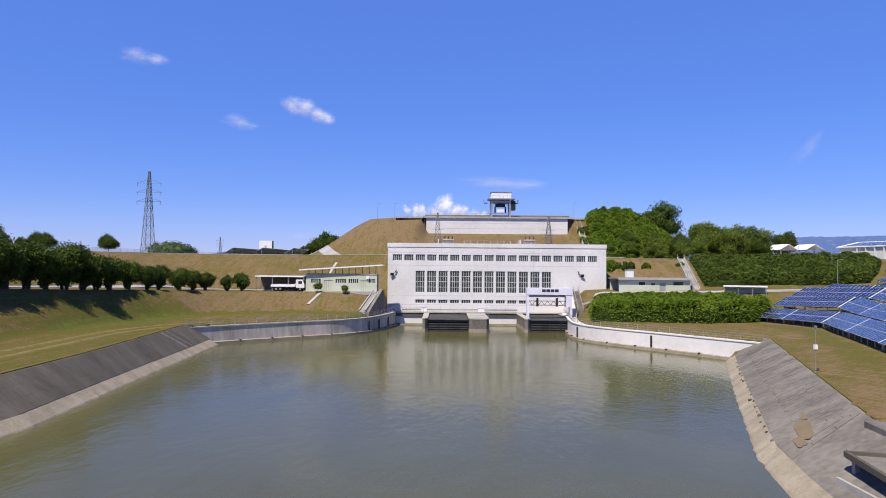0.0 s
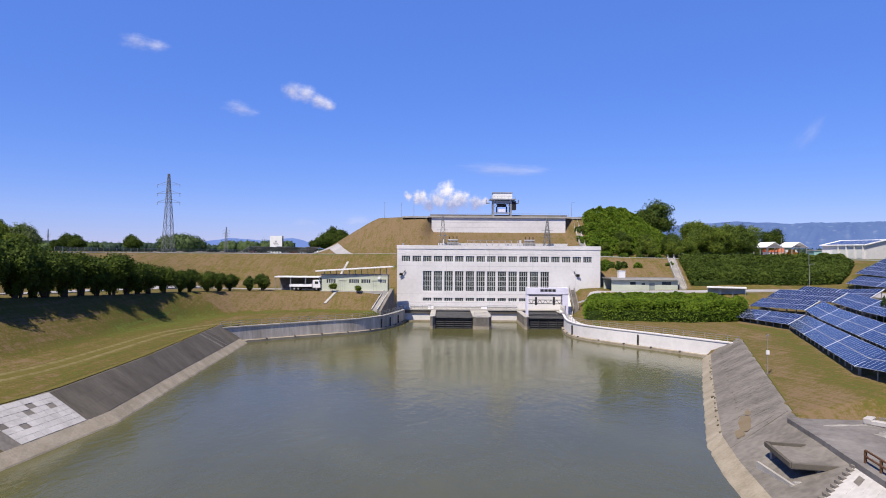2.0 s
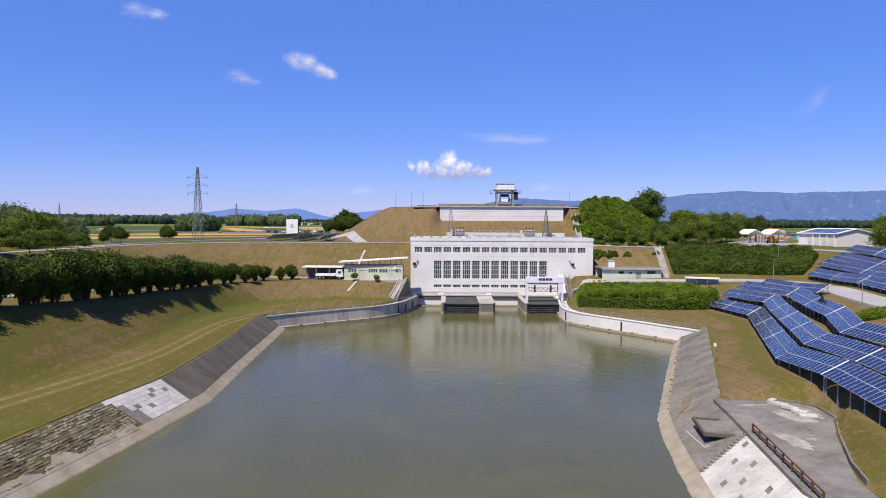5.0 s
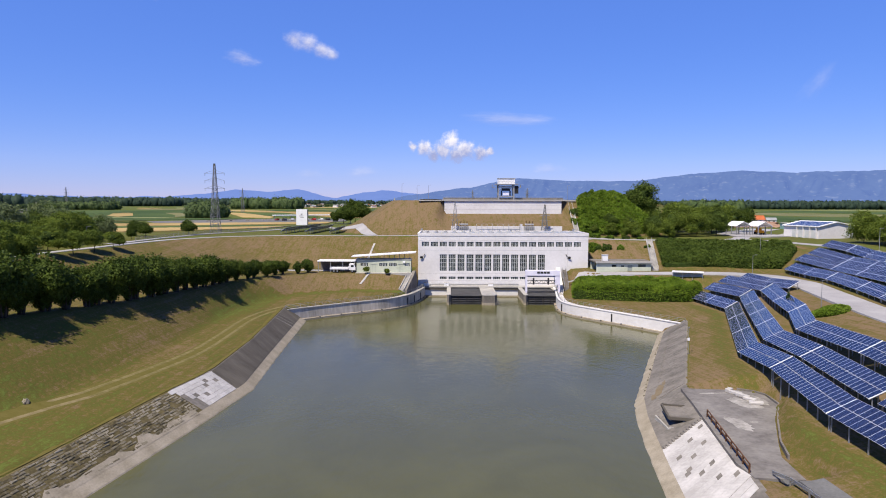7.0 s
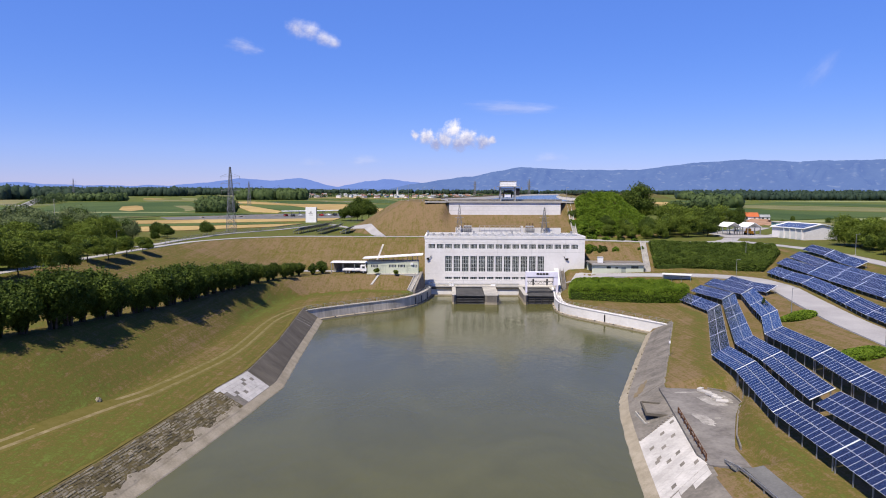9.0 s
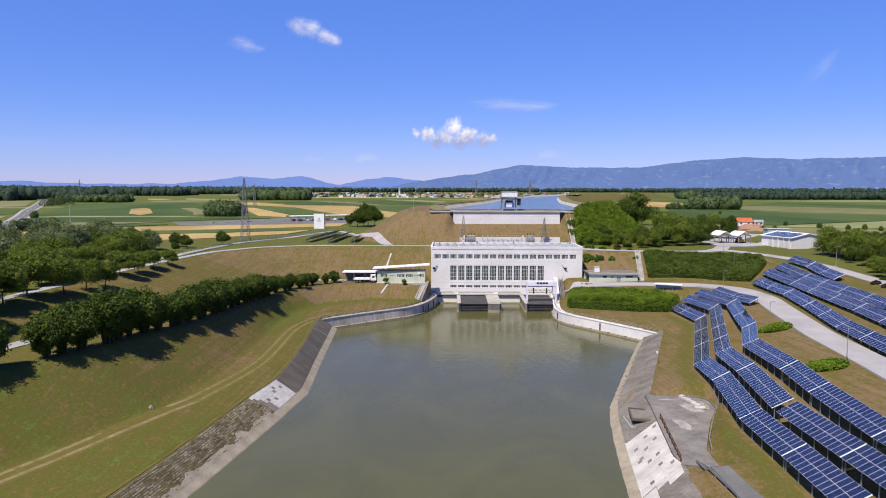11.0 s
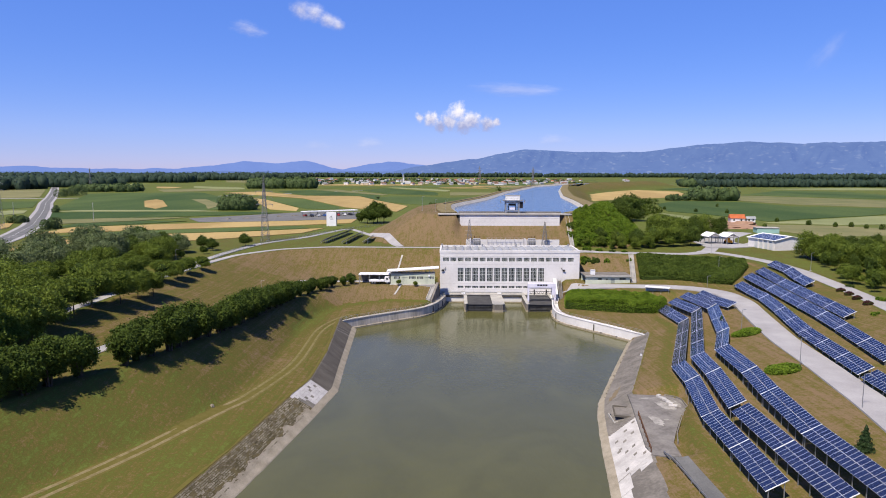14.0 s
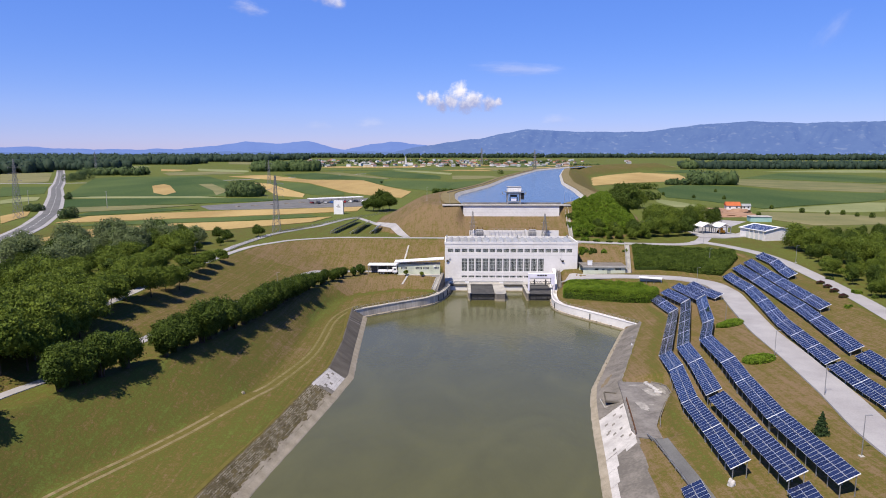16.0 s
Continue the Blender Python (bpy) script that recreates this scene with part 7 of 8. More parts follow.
def lamp_post(x, y, h, label="slim grey street lamp", z=None, arm=0.9):
    z = gz(x, y) if z is None else z
    t = thing("street_lamp", label, "lamp", "street lamps")
    add(t, "base", M_CONC_PALE, (x - 0.35, x + 0.35, y - 0.35, y + 0.35, z - 0.3, z + 0.12))
    bm = bmesh.new()
    tube(bm, (x, y, z + 0.1), (x, y, z + h), 0.075, 0.045, 8)
    part("pole", bm, M_GALV, t)
    bm = bmesh.new()
    bar(bm, (x - 0.05, y, z + h), (x + arm, y, z + h + 0.12), 0.07)
    box(bm, x + arm * 0.6, x + arm + 0.15, y - 0.09, y + 0.09, z + h + 0.06, z + h + 0.15)
    part("head", bm, M_GALV, t)


for x, y, h in ((52.6, -5.5, 6.5), (62.6, 43.3, 6), (64.6, 75.5, 6), (74.2, 124.0, 6), (60.4, 19.0, 6), (87.3, 148, 5.5), (111.5, 132, 6), (101.5, 62, 6), (96, 178, 6), (-73.5, 58, 5), (-71.1, 123.1, 4.5), (-106, 140, 5)):
    lamp_post(x, y, h)
for x, y, h in ((-12, 222, 6), (-17, 230, 6), (44, 222, 6), (50, 240, 6), (-24, 240, 7)):
    lamp_post(x, y, h, "tall lamp on the canal crest")
# pole with a box beside the right bank
t = thing("gauge_pole", "slim pole with a white box beside the bank", "pole")
x, y = 36.5, 64.7
z = gz(x, y)
bm = bmesh.new()
tube(bm, (x, y, z - 0.2), (x, y, z + 4.4), 0.04, 0.035, 8)
part("pole", bm, M_GALV, t)
add(t, "box", M_WHITE_PAINT, (x - 0.16, x + 0.16, y - 0.12, y + 0.12, z + 2.3, z + 2.75))
add(t, "cap", M_GALV, (x - 0.1, x + 0.1, y - 0.1, y + 0.1, z + 4.4, z + 4.6))
add(t, "foot", M_CONC, (x - 0.16, x + 0.16, y - 0.16, y + 0.16, z - 0.2, z + 0.12))

# chamber, yard walls and clutter by the right bank
ch = thing("sluice_chamber", "weathered concrete chamber slab over a dark opening", "chamber")
bm = bmesh.new()
prism(bm, [(23.9, 39.3), (28.0, 38.2), (27.3, 33.0), (23.1, 34.0)], 2.58, 2.8)
part("slab", bm, M_CONC, ch)
for p, q in (((23.9, 39.3), (28.0, 38.2)), ((23.9, 39.3), (23.1, 34.0)), ((23.1, 34.0), (27.3, 33.0))):
    bm = bmesh.new()
    bar(bm, (*p, 2.84), (*q, 2.84), 0.24, 0.34)
    part("rim", bm, M_CONC_DARK, ch, "stained raised rim")
for x, y in ((24.9, 33.8), (24.2, 38.8)):
    add(ch, "post", M_CONC_PALE, (x - 0.16, x + 0.16, y - 0.16, y + 0.16, 0.5, 2.58))
add(ch, "side_wall", M_CONC_PALE, (22.75, 22.95, 33.3, 38.4, 0.2, 1.75), (22.953, 26.0, 33.3, 33.5, 0.3, 1.9))
M_POOL = mat("dark_wet_concrete", (0.006, 0.007, 0.007), (0.014, 0.015, 0.014), 0.35, 1.0, 6.0, 0.0, spec=0.2)
add(ch, "pit", M_POOL, (22.96, 27.0, 33.6, 38.6, 0.3, 1.5), label="dark wet pit")
yw = thing("yard_wall", "low worn concrete wall round the yard", "wall")
c = dense([(35.4, 43.4, 3.66), (38.1, 41.8, 3.66), (37.8, 36.7, 3.66), (34.7, 30.8, 3.66), (31.4, 23.5, 3.66), (30.2, 19.5, 3.66)], 2)
bm = bmesh.new()
for a, b in zip(c, c[1:]):
    bar(bm, (a[0], a[1], a[2]), (b[0], b[1], b[2]), 0.2, 0.55)
part("wall", bm, M_CONC, yw)
bf = thing("beam_fence", "rusty brown beam fence along the white slope", "fence")
p, q = Vector((26.9, 31.9, 3.6)), Vector((24.5, 15.6, 3.6))
for h in (0.55, 0.95):
    bm = bmesh.new()
    bar(bm, p + Vector((0, 0, h)), q + Vector((0, 0, h)), 0.1, 0.11)
    part("beam", bm, M_RUST, bf)
for i in range(9):
    k = p.lerp(q, i / 8)
    add(bf, "post", M_RUST, (k.x - 0.07, k.x + 0.07, k.y - 0.07, k.y + 0.07, 3.2, 4.55))
gr = thing("guard_rail", "galvanised guard rail beside the ramp", "guard rail")
line = dense([(26.4, 15.0, 0), (26.5, 6, 0), (26.6, -5, 0), (26.4, -16, 0), (25.4, -40, 0)], 3.0)
pts = [Vector((p[0], p[1], gz(p[0], p[1]))) for p in line]
for h in (0.62, 0.44):
    bm = bmesh.new()
    for a, b in zip(pts, pts[1:]):
        bar(bm, a + Vector((0, 0, h)), b + Vector((0, 0, h)), 0.08, 0.13)
    part("rail", bm, M_GALV, gr)
for a in pts:
    add(gr, "post", M_GALV, (a.x - 0.06, a.x + 0.06, a.y - 0.06, a.y + 0.06, a.z - 0.3, a.z + 0.7))
rc = random.Random(4)
for i, (x, y, l, w, h, ang) in enumerate(((33.9, 42.3, 1.0, 0.7, 0.5, 40), (34.3, 41.2, 1.7, 0.6, 0.4, -58), (34.6, 39.8, 1.8, 0.6, 0.45, -62), (34.9, 38.4, 1.6, 0.65, 0.4, -55), (35.1, 37.0, 1.7, 0.9, 0.3, -20))):
    t = thing("concrete_block", "broken pale concrete block dumped in the yard", "block", "blocks in the yard")
    bm = bmesh.new()
    box(bm, -l / 2, l / 2, -w / 2, w / 2, 0, h, pose(x, y, 3.72, rc.uniform(-4, 4), rc.uniform(-4, 4), ang))
    bmesh.ops.bevel(bm, geom=bm.edges[:], offset=0.06, segments=1, affect="EDGES")
    part("block", bm, M_NEWCONC, t)


def heap(name, label, x, y, r, h, material, seed, z=None):
    rng = random.Random(seed)
    bm = bmesh.new()
    bmesh.ops.create_icosphere(bm, subdivisions=3, radius=1)
    z = gz(x, y) if z is None else z
    for v in bm.verts:
        k = 1 + 0.35 * noise.noise(v.co * 1.7 + Vector((seed, 0, 0))) + 0.15 * noise.noise(v.co * 5)
        v.co = Vector((x + v.co.x * r * k, y + v.co.y * r * k, z - 0.1 + max(v.co.z, -0.1) * h * k))
    return tagged(part(name, bm, material), label, name.replace("_", " "))


M_SPILL = mat("trodden_lime_dust", (0.17, 0.16, 0.15), (0.40, 0.38, 0.36), 0.95, 0.7, 3.0, 0.2, mix=0.6)


def spill(label, x, y, rx, ry, seed, turn=0.0):
    """A thin ragged patch of dust on the yard."""
    bm = bmesh.new()
    top = []
    for k in range(40):
        a = k * math.tau / 40
        r = 1 + 0.45 * noise.noise(Vector((math.cos(a) * 1.6, math.sin(a) * 1.6, seed))) + 0.3 * noise.noise(Vector((math.cos(a) * 5, math.sin(a) * 5, seed)))
        px, py = rx * r * math.cos(a), ry * r * math.sin(a)
        top.append((x + px * math.cos(turn) - py * math.sin(turn), y + px * math.sin(turn) + py * math.cos(turn)))
    prism(bm, top, 3.69, 3.715)
    tagged(part("dust_spill", bm, M_SPILL), label, "spill")


spill("pale trodden gravel dust on the yard", 33.9, 37.4, 2.6, 1.2, 3, -1.2)
spill("pale trodden gravel dust on the yard", 35.8, 39.0, 1.0, 2.4, 7, 0.2)
spill("white lime dust on the yard", 29.6, 29.4, 1.0, 2.3, 5, 0.15)
spill("white lime dust on the yard", 31.4, 41.6, 1.8, 0.25, 9, 0.1)
spill("white lime dust on the yard", 31.6, 30.0, 0.5, 0.3, 11)
heap("boulder", "small grey boulder in the meadow", -53.4, 30.2, 0.42, 0.5, M_STONE, 8)
heap("boulder", "pale stone block beside the solar table", 32.2, -8.2, 0.6, 1.0, M_NEWCONC, 9)
heap("soil_mound", "low mound of bare reddish soil", 160, 300, 12, 1.6, M_DIRT, 11)
heap("soil_mound", "low mound of bare reddish soil", 170, 318, 8, 2.2, M_DIRT, 12)
bm = bmesh.new()
prism(bm, [(138, 284), (158, 286), (185, 345), (160, 350)], 16.4, 17.1)
tagged(part("bare_ground", bm, M_DIRT), "bare reddish building ground", "ground", kind="structure")

# spruces and low junipers on the lawns
def spruce(name, label, seed, h, r):
    rng = np.random.default_rng(seed)
    t = thing(name, label, "tree")
    bm = bmesh.new()
    tube(bm, (0, 0, -0.3), (0, 0, h * 0.9), 0.1, 0.03, 7)
    part("trunk", bm, M_BARK, t)
    n = 2600
    z = h * (1 - rng.random(n) ** 0.55)
    tier = 0.75 + 0.25 * np.cos(z * 9.0)
    rad = r * (1 - z / h) * tier * rng.uniform(0.45, 1.0, n) + 0.05
    a = rng.uniform(0, math.tau, n)
    P = np.stack([np.cos(a) * rad, np.sin(a) * rad, z + 0.15 - rad * 0.25], 1)
    N = np.stack([np.cos(a), np.sin(a), np.full(n, 0.6)], 1)
    part("needles", sprays("needles", leaves(rng, P, N, 0.26)), M_NEEDLE, t)
    return t


sp1 = spruce("spruce", "small dark spruce on the lawn", 1, 3.9, 1.9)
plant([sp1], [(51.6, 3.8, 1.0), (63.2, 84.5, 0.95)], 31, group="spruces on the lawn")
for i, (x, y, a, b) in enumerate(((65.0, 73.5, 3.6, 2.8), (58.9, 42.8, 3.6, 2.8))):
    ring = [(x + a * math.cos(k * math.tau / 14), y + b * math.sin(k * math.tau / 14)) for k in range(14)]
    hedge(ring, 1.15, 1, 5200, 0.3, M_LEAF_HEDGE, "low spreading juniper on the lawn", 40 + i, name="juniper", wobble=0.25)
M_LEAF_RED = leaf_mat("purple_leaves", (0.033, 0.013, 0.013), (0.074, 0.03, 0.026))
for i, (x, y) in enumerate(((100.5, 95.5), (99.6, 90), (98.4, 84.5), (97.0, 77.5))):
    ring = [(x + 1.2 * math.cos(k * math.tau / 10), y + 1.2 * math.sin(k * math.tau / 10)) for k in range(10)]
    hedge(ring, 1.1, 1, 900, 0.28, M_LEAF_RED, "round purple-leaved shrub beside the road", 50 + i, name="purple_shrub", wobble=0.2)
for i, (x, y, r) in enumerate(((106.8, 101.5, 1.3), (103, 81.5, 1.4), (92.8, 68, 1.0), (104.5, 76, 1.0), (47, 183.5, 2.2), (52, 182.5, 1.6), (57, 181, 1.4), (61.5, 180, 1.2), (43.8, 171, 2.4), (47.5, 170, 2.0), (52, 169, 1.4), (60.5, 168, 1.2), (44, 205, 2.2), (43.6, 199, 2.4), (45, 194, 2.0))):
    lobe = [r * (0.8 + 0.28 * math.sin(3 * k * math.tau / 14 + i) + 0.16 * math.sin(5 * k * math.tau / 14 + 2 * i)) for k in range(14)]
    ring = [(x + q * math.cos(k * math.tau / 14), y + 0.85 * q * math.sin(k * math.tau / 14)) for k, q in enumerate(lobe)]
    hedge(ring, r * 0.95, 1, int(900 * r), 0.32, M_LEAF_HEDGE if i % 3 else M_LEAF_DARK, "loose green shrub on the grass", 60 + i, name="shrub", wobble=0.5)

# ---- farther things ----
def pylon(x, y, h, w, label, arms=(0.86, 0.75, 0.64), reach=4.0, bw=0.09):
    z = gz(x, y)
    t = thing("pylon", label, "pylon", "power line pylons")
    lattice(t, (x, y, z), (x, y, z + h), w, 0.5, 11, bw)
    for f in arms:
        bm = bmesh.new()
        zz = z + h * f
        for s in (-1, 1):
            bar(bm, (x, y, zz), (x + s * reach, y, zz), bw)
            bar(bm, (x, y, zz + 1.3), (x + s * reach, y, zz), bw)
            bar(bm, (x + s * reach * 0.95, y, zz), (x + s * reach * 0.95, y, zz - 1.0), bw)
        part("crossarm", bm, M_LATTICE, t)


pylon(-95, 212, 26.9, 3.4, "tall grey steel lattice pylon behind the bank", bw=0.09)
pylon(-260.6, 272, 34, 4.0, "tall grey steel lattice pylon in the fields")
pylon(-232.8, 688, 27, 3.6, "far steel lattice pylon in the fields", bw=0.11)
pylon(-640, 1050, 36, 4, "far steel lattice pylon in the fields", bw=0.14)
pylon(150, 1250, 40, 6, "far steel lattice pylon beside the canal", bw=0.4)
pylon(60, 1700, 45, 7, "far steel lattice pylon beside the canal", bw=0.5)

# white sign tower
t = thing("sign_tower", "tall white sign box with a faded grey emblem", "sign")
sx, sy, sz = -80.8, 300.0, 17.0
add(t, "body", M_WHITE_PAINT, (sx - 2.9, sx + 2.9, sy, sy + 2.2, sz, sz + 8.3))
# added dark sheet carries the shade of the box's right side
add(t, "shade_side", M_STEEL, (sx + 2.903, sx + 3.0, sy + 0.05, sy + 2.15, sz + 0.1, sz + 8.2))
add(t, "emblem", M_PORCELAIN, (sx - 1.3, sx + 0.9, sy - 0.02, sy - 0.005, sz + 4.6, sz + 5.0), (sx - 0.8, sx + 1.2, sy - 0.02, sy - 0.005, sz + 3.9, sz + 4.2), (sx - 0.5, sx + 0.4, sy - 0.02, sy - 0.005, sz + 5.2, sz + 6.0))

# long canopy over the parking
t = thing("parking_canopy", "long white canopy roof over a car park", "canopy")
m = pose(-99, 392, 17, 0, 0, 33)
bm = bmesh.new()
box(bm, -21, 21, -3.5, 3.5, 3.3, 3.75, m)
part("roof", bm, M_WHITE_PAINT, t)
for i in range(8):
    bm = bmesh.new()
    xx = -20 + i * 40 / 7
    box(bm, xx - 0.15, xx + 0.15, 2.2, 2.5, -0.2, 3.3, m)
    part("post", bm, M_GALV, t)
bm = bmesh.new()
prism(bm, [(-189, 358), (-129, 428), (-80, 435), (-68, 372), (-76, 356), (-140, 332), (-171, 328)], 16.5, 17.12)
tagged(part("car_park", bm, M_ASPHALT), "grey asphalt car park in the fields", "car park", kind="structure")
paints = [mat("car_paint_" + k, tuple(v * 0.85 for v in c), c, 0.35, 0.5, 4.0, 0.0, spec=0.5) for k, c in (("white", (0.75, 0.75, 0.75)), ("blue", (0.05, 0.12, 0.35)), ("silver", (0.45, 0.46, 0.48)), ("red", (0.35, 0.03, 0.03)), ("dark", (0.03, 0.03, 0.035)))]


def car(kind, x, y, rot, label):
    t = thing("car", label, "car", "parked cars", pose(x, y, gz(x, y) + 0.12, 0, 0, rot))
    bm = bmesh.new()
    pr = [(-2.1, 0.3), (2.1, 0.3), (2.1, 0.75), (1.1, 0.9), (0.55, 1.4), (-1.2, 1.42), (-1.9, 0.95), (-2.1, 0.9)]
    va, vb = [bm.verts.new((px, -0.85, pz)) for px, pz in pr], [bm.verts.new((px, 0.85, pz)) for px, pz in pr]
    bm.faces.new(va), bm.faces.new(vb[::-1])
    for i in range(8):
        bm.faces.new((va[i], va[(i + 1) % 8], vb[(i + 1) % 8], vb[i]))
    part("body", bm, paints[kind], t)
    add(t, "side_glass", M_GLASS, (-1.3, 0.6, -0.86, -0.852, 0.95, 1.3), (-1.3, 0.6, 0.852, 0.86, 0.95, 1.3))
    for px in (-1.3, 1.3):
        for py in (-0.8, 0.8):
            bm = bmesh.new()
            tube(bm, (px, py - 0.1, 0.3), (px, py + 0.1, 0.3), 0.31, n=10)
            part("wheel", bm, M_TYRE, t)


names = ("white", "blue", "silver", "red", "dark")
rc = random.Random(9)
for i in range(16):
    k = rc.randrange(5)
    f = -19 + i * 2.5
    p = pose(-99, 392, 0, 0, 0, 33) @ Vector((f, -6.5 if i % 2 else 0.0, 0))
    car(k, p.x, p.y, 33 + 90, names[k] + " car in the car park")
for i in range(5):
    heap("gravel_mound", "pale gravel mound beside the car park", -160 + i * 9, 352 + i * 9, 2.2 + (i % 3) * 0.6, 0.9, M_CONC, 20 + i)

# three small tables beside the crest road
for (a, b) in (((-68.4, 206), (-64, 255)), ((-58.7, 204), (-56.8, 243)), ((-49.5, 205.6), (-49, 226))):
    table(a, b, "small solar tables below the dike", 0.7)

# workshop, carports and the red-roofed house
wk = thing("workshop", "white workshop with a low gable roof and solar panels", "building", at=pose(130.5, 194.6, 16.9, 0, 0, 14))
add(wk, "gable_wall", M_WHITE, (-7.4, 7.4, -7.6, -7.3, -0.6, 4.0))
bm = bmesh.new()
va = [bm.verts.new(p) for p in ((-7.4, -7.6, 4.003), (7.4, -7.6, 4.003), (0, -7.6, 5.5))]
vb = [bm.verts.new((p.co.x, -7.3, p.co.z)) for p in va]
bm.faces.new(va), bm.faces.new(vb[::-1])
for i in range(3):
    bm.faces.new((va[i], va[(i + 1) % 3], vb[(i + 1) % 3], vb[i]))
part("gable", bm, M_WHITE, wk)
add(wk, "side_wall", M_WHITE, (-7.4, -7.1, -7.297, 9, -0.6, 4.0))
add(wk, "side_wall", M_WHITE, (7.1, 7.4, -7.297, 9, -0.6, 4.0))
add(wk, "back_wall", M_WHITE, (-7.097, 7.097, 8.7, 9, -0.6, 4.0))
for s in (-1, 1):
    bm = bmesh.new()
    q = [(s * 8.0, -8.1, 3.9), (0, -8.1, 5.55), (0, 9.5, 5.55), (s * 8.0, 9.5, 3.9)]
    lo = [bm.verts.new(p) for p in q]
    hi = [bm.verts.new((p[0], p[1], p[2] + 0.25)) for p in q]
    bm.faces.new(lo), bm.faces.new(hi[::-1])
    for i in range(4):
        bm.faces.new((lo[i], lo[(i + 1) % 4], hi[(i + 1) % 4], hi[i]))
    part("roof_side", bm, M_WHITE_PAINT, wk)
for i in range(9):
    for j in range(5):
        ob = new("module", MODULE)
        ob.parent = wk
        ang = math.atan2(1.65, 8.0)
        u = 0.9 + j * 1.36
        ob.matrix_basis = Matrix.Translation((-8.0 + u * math.cos(ang), -6.6 + i * 1.68, 4.19 + u * math.sin(ang))) @ Matrix.Rotation(-ang, 4, "Y") @ Matrix.Diagonal((1.28, 1, 1, 1))
for i in range(4):
    y = -5.2 + i * 3.0
    add(wk, "roller_door", M_FRAME, (-7.46, -7.403, y - 1.0, y + 1.0, 0, 3.0))
    add(wk, "pillar", M_WHITE, (-7.9, -7.47, y - 1.65, y - 1.35, -0.4, 3.9))


def carport(x, y, rot):
    t = thing("carport", "open carport with a white gable roof on steel posts", "carport", "carports in the yard", pose(x, y, 16.95, 0, 0, rot))
    for s in (-1, 1):
        bm = bmesh.new()
        q = [(s * 3.2, -3.6, 3.3), (0, -3.6, 5.0), (0, 3.6, 5.0), (s * 3.2, 3.6, 3.3)]
        lo = [bm.verts.new(p) for p in q]
        hi = [bm.verts.new((p[0], p[1], p[2] + 0.16)) for p in q]
        bm.faces.new(lo), bm.faces.new(hi[::-1])
        for i in range(4):
            bm.faces.new((lo[i], lo[(i + 1) % 4], hi[(i + 1) % 4], hi[i]))
        part("roof_side", bm, M_WHITE_PAINT, t)
        for yy in (-3.3, 0, 3.3):
            add(t, "post", M_GALV, (s * 2.8 - 0.14, s * 2.8 + 0.14, yy - 0.14, yy + 0.14, -0.3, 3.45))
    for yy in (-3.3, 3.3):
        add(t, "tie_beam", M_GALV, (-2.8, 2.8, yy - 0.08, yy + 0.08, 3.2, 3.4))


carport(108.4, 211.5, 12)
carport(115.6, 209.5, 12)
t = thing("loader", "orange loader parked under the carport", "machine")
add(t, "body", M_ORANGE, (114.6, 116.8, 207.6, 211, 17.7, 18.7), (114.9, 116.4, 209, 210.6, 18.703, 19.6))
for x in (114.5, 116.8):
    for y in (208.2, 210.3):
        bm = bmesh.new()
        tube(bm, (x - 0.2, y, 17.6), (x + 0.2, y, 17.6), 0.55, n=12)
        part("wheel", bm, M_TYRE, t)


def house(x, y, w, d, h, rot, roof, wall, label, group="", z=None, pitch=0.55, detail=True):
    t = thing("house", label, "house", group, pose(x, y, gz(x, y) if z is None else z, 0, 0, rot))
    add(t, "wall", wall, (-w / 2, w / 2, -d / 2, d / 2, -0.4, h))
    bm = bmesh.new()
    o = 0.4
    r = (d / 2 + o) * pitch
    e = [bm.verts.new(p) for p in ((-w / 2 - o, -d / 2 - o, h), (w / 2 + o, -d / 2 - o, h), (w / 2 + o, d / 2 + o, h), (-w / 2 - o, d / 2 + o, h), (-w / 2 - o, 0, h + r), (w / 2 + o, 0, h + r))]
    for f in ((0, 1, 5, 4), (2, 3, 4, 5), (0, 4, 3), (1, 2, 5), (3, 2, 1, 0)):
        bm.faces.new([e[i] for i in f])
    part("roof", bm, roof, t)
    if detail:
        for i in range(max(2, int(w / 3))):
            xx = -w / 2 + (i + 0.5) * w / max(2, int(w / 3))
            add(t, "window", M_GLASS, (xx - 0.5, xx + 0.5, -d / 2 - 0.03, -d / 2 - 0.005, 1.0, 2.2))
    return t


house(174, 339, 8.5, 8, 2.6, -12, M_REDROOF, M_WHITE, "low house with an orange tiled roof")
house(182, 337, 5, 4.5, 2.4, -12, M_ROOF, M_WHITE, "small white annex with a grey roof")
tl = thing("teal_shed", "long flat pale teal shed behind the workshop", "shed")
m = pose(158, 264, 17, 0, 0, -8)
bm = bmesh.new()
box(bm, -5.5, 5.5, -3.5, 3.5, -0.4, 2.7, m)
part("wall", bm, mat("pale_teal_render", (0.25, 0.42, 0.39), (0.32, 0.49, 0.45), 0.85, 0.3, 3.0, 0.03), tl)
bm = bmesh.new()
box(bm, -5.8, 5.8, -3.8, 3.8, 2.703, 2.95, m)
part("roof", bm, M_CONC_PALE, tl)
# village along the forest edge
rv = random.Random(21)
walls = [M_WHITE, mat("cream_render", (0.46, 0.4, 0.3), (0.55, 0.49, 0.38), 0.9, 0.1, 1.0, 0.0), mat("grey_render", (0.35, 0.35, 0.35), (0.44, 0.44, 0.44), 0.9, 0.1, 1.0, 0.0)]
M_OLDTILE = mat("weathered_brown_tiles", (0.15, 0.085, 0.068), (0.23, 0.14, 0.11), 0.9, 0.1, 1.0, 0.0)
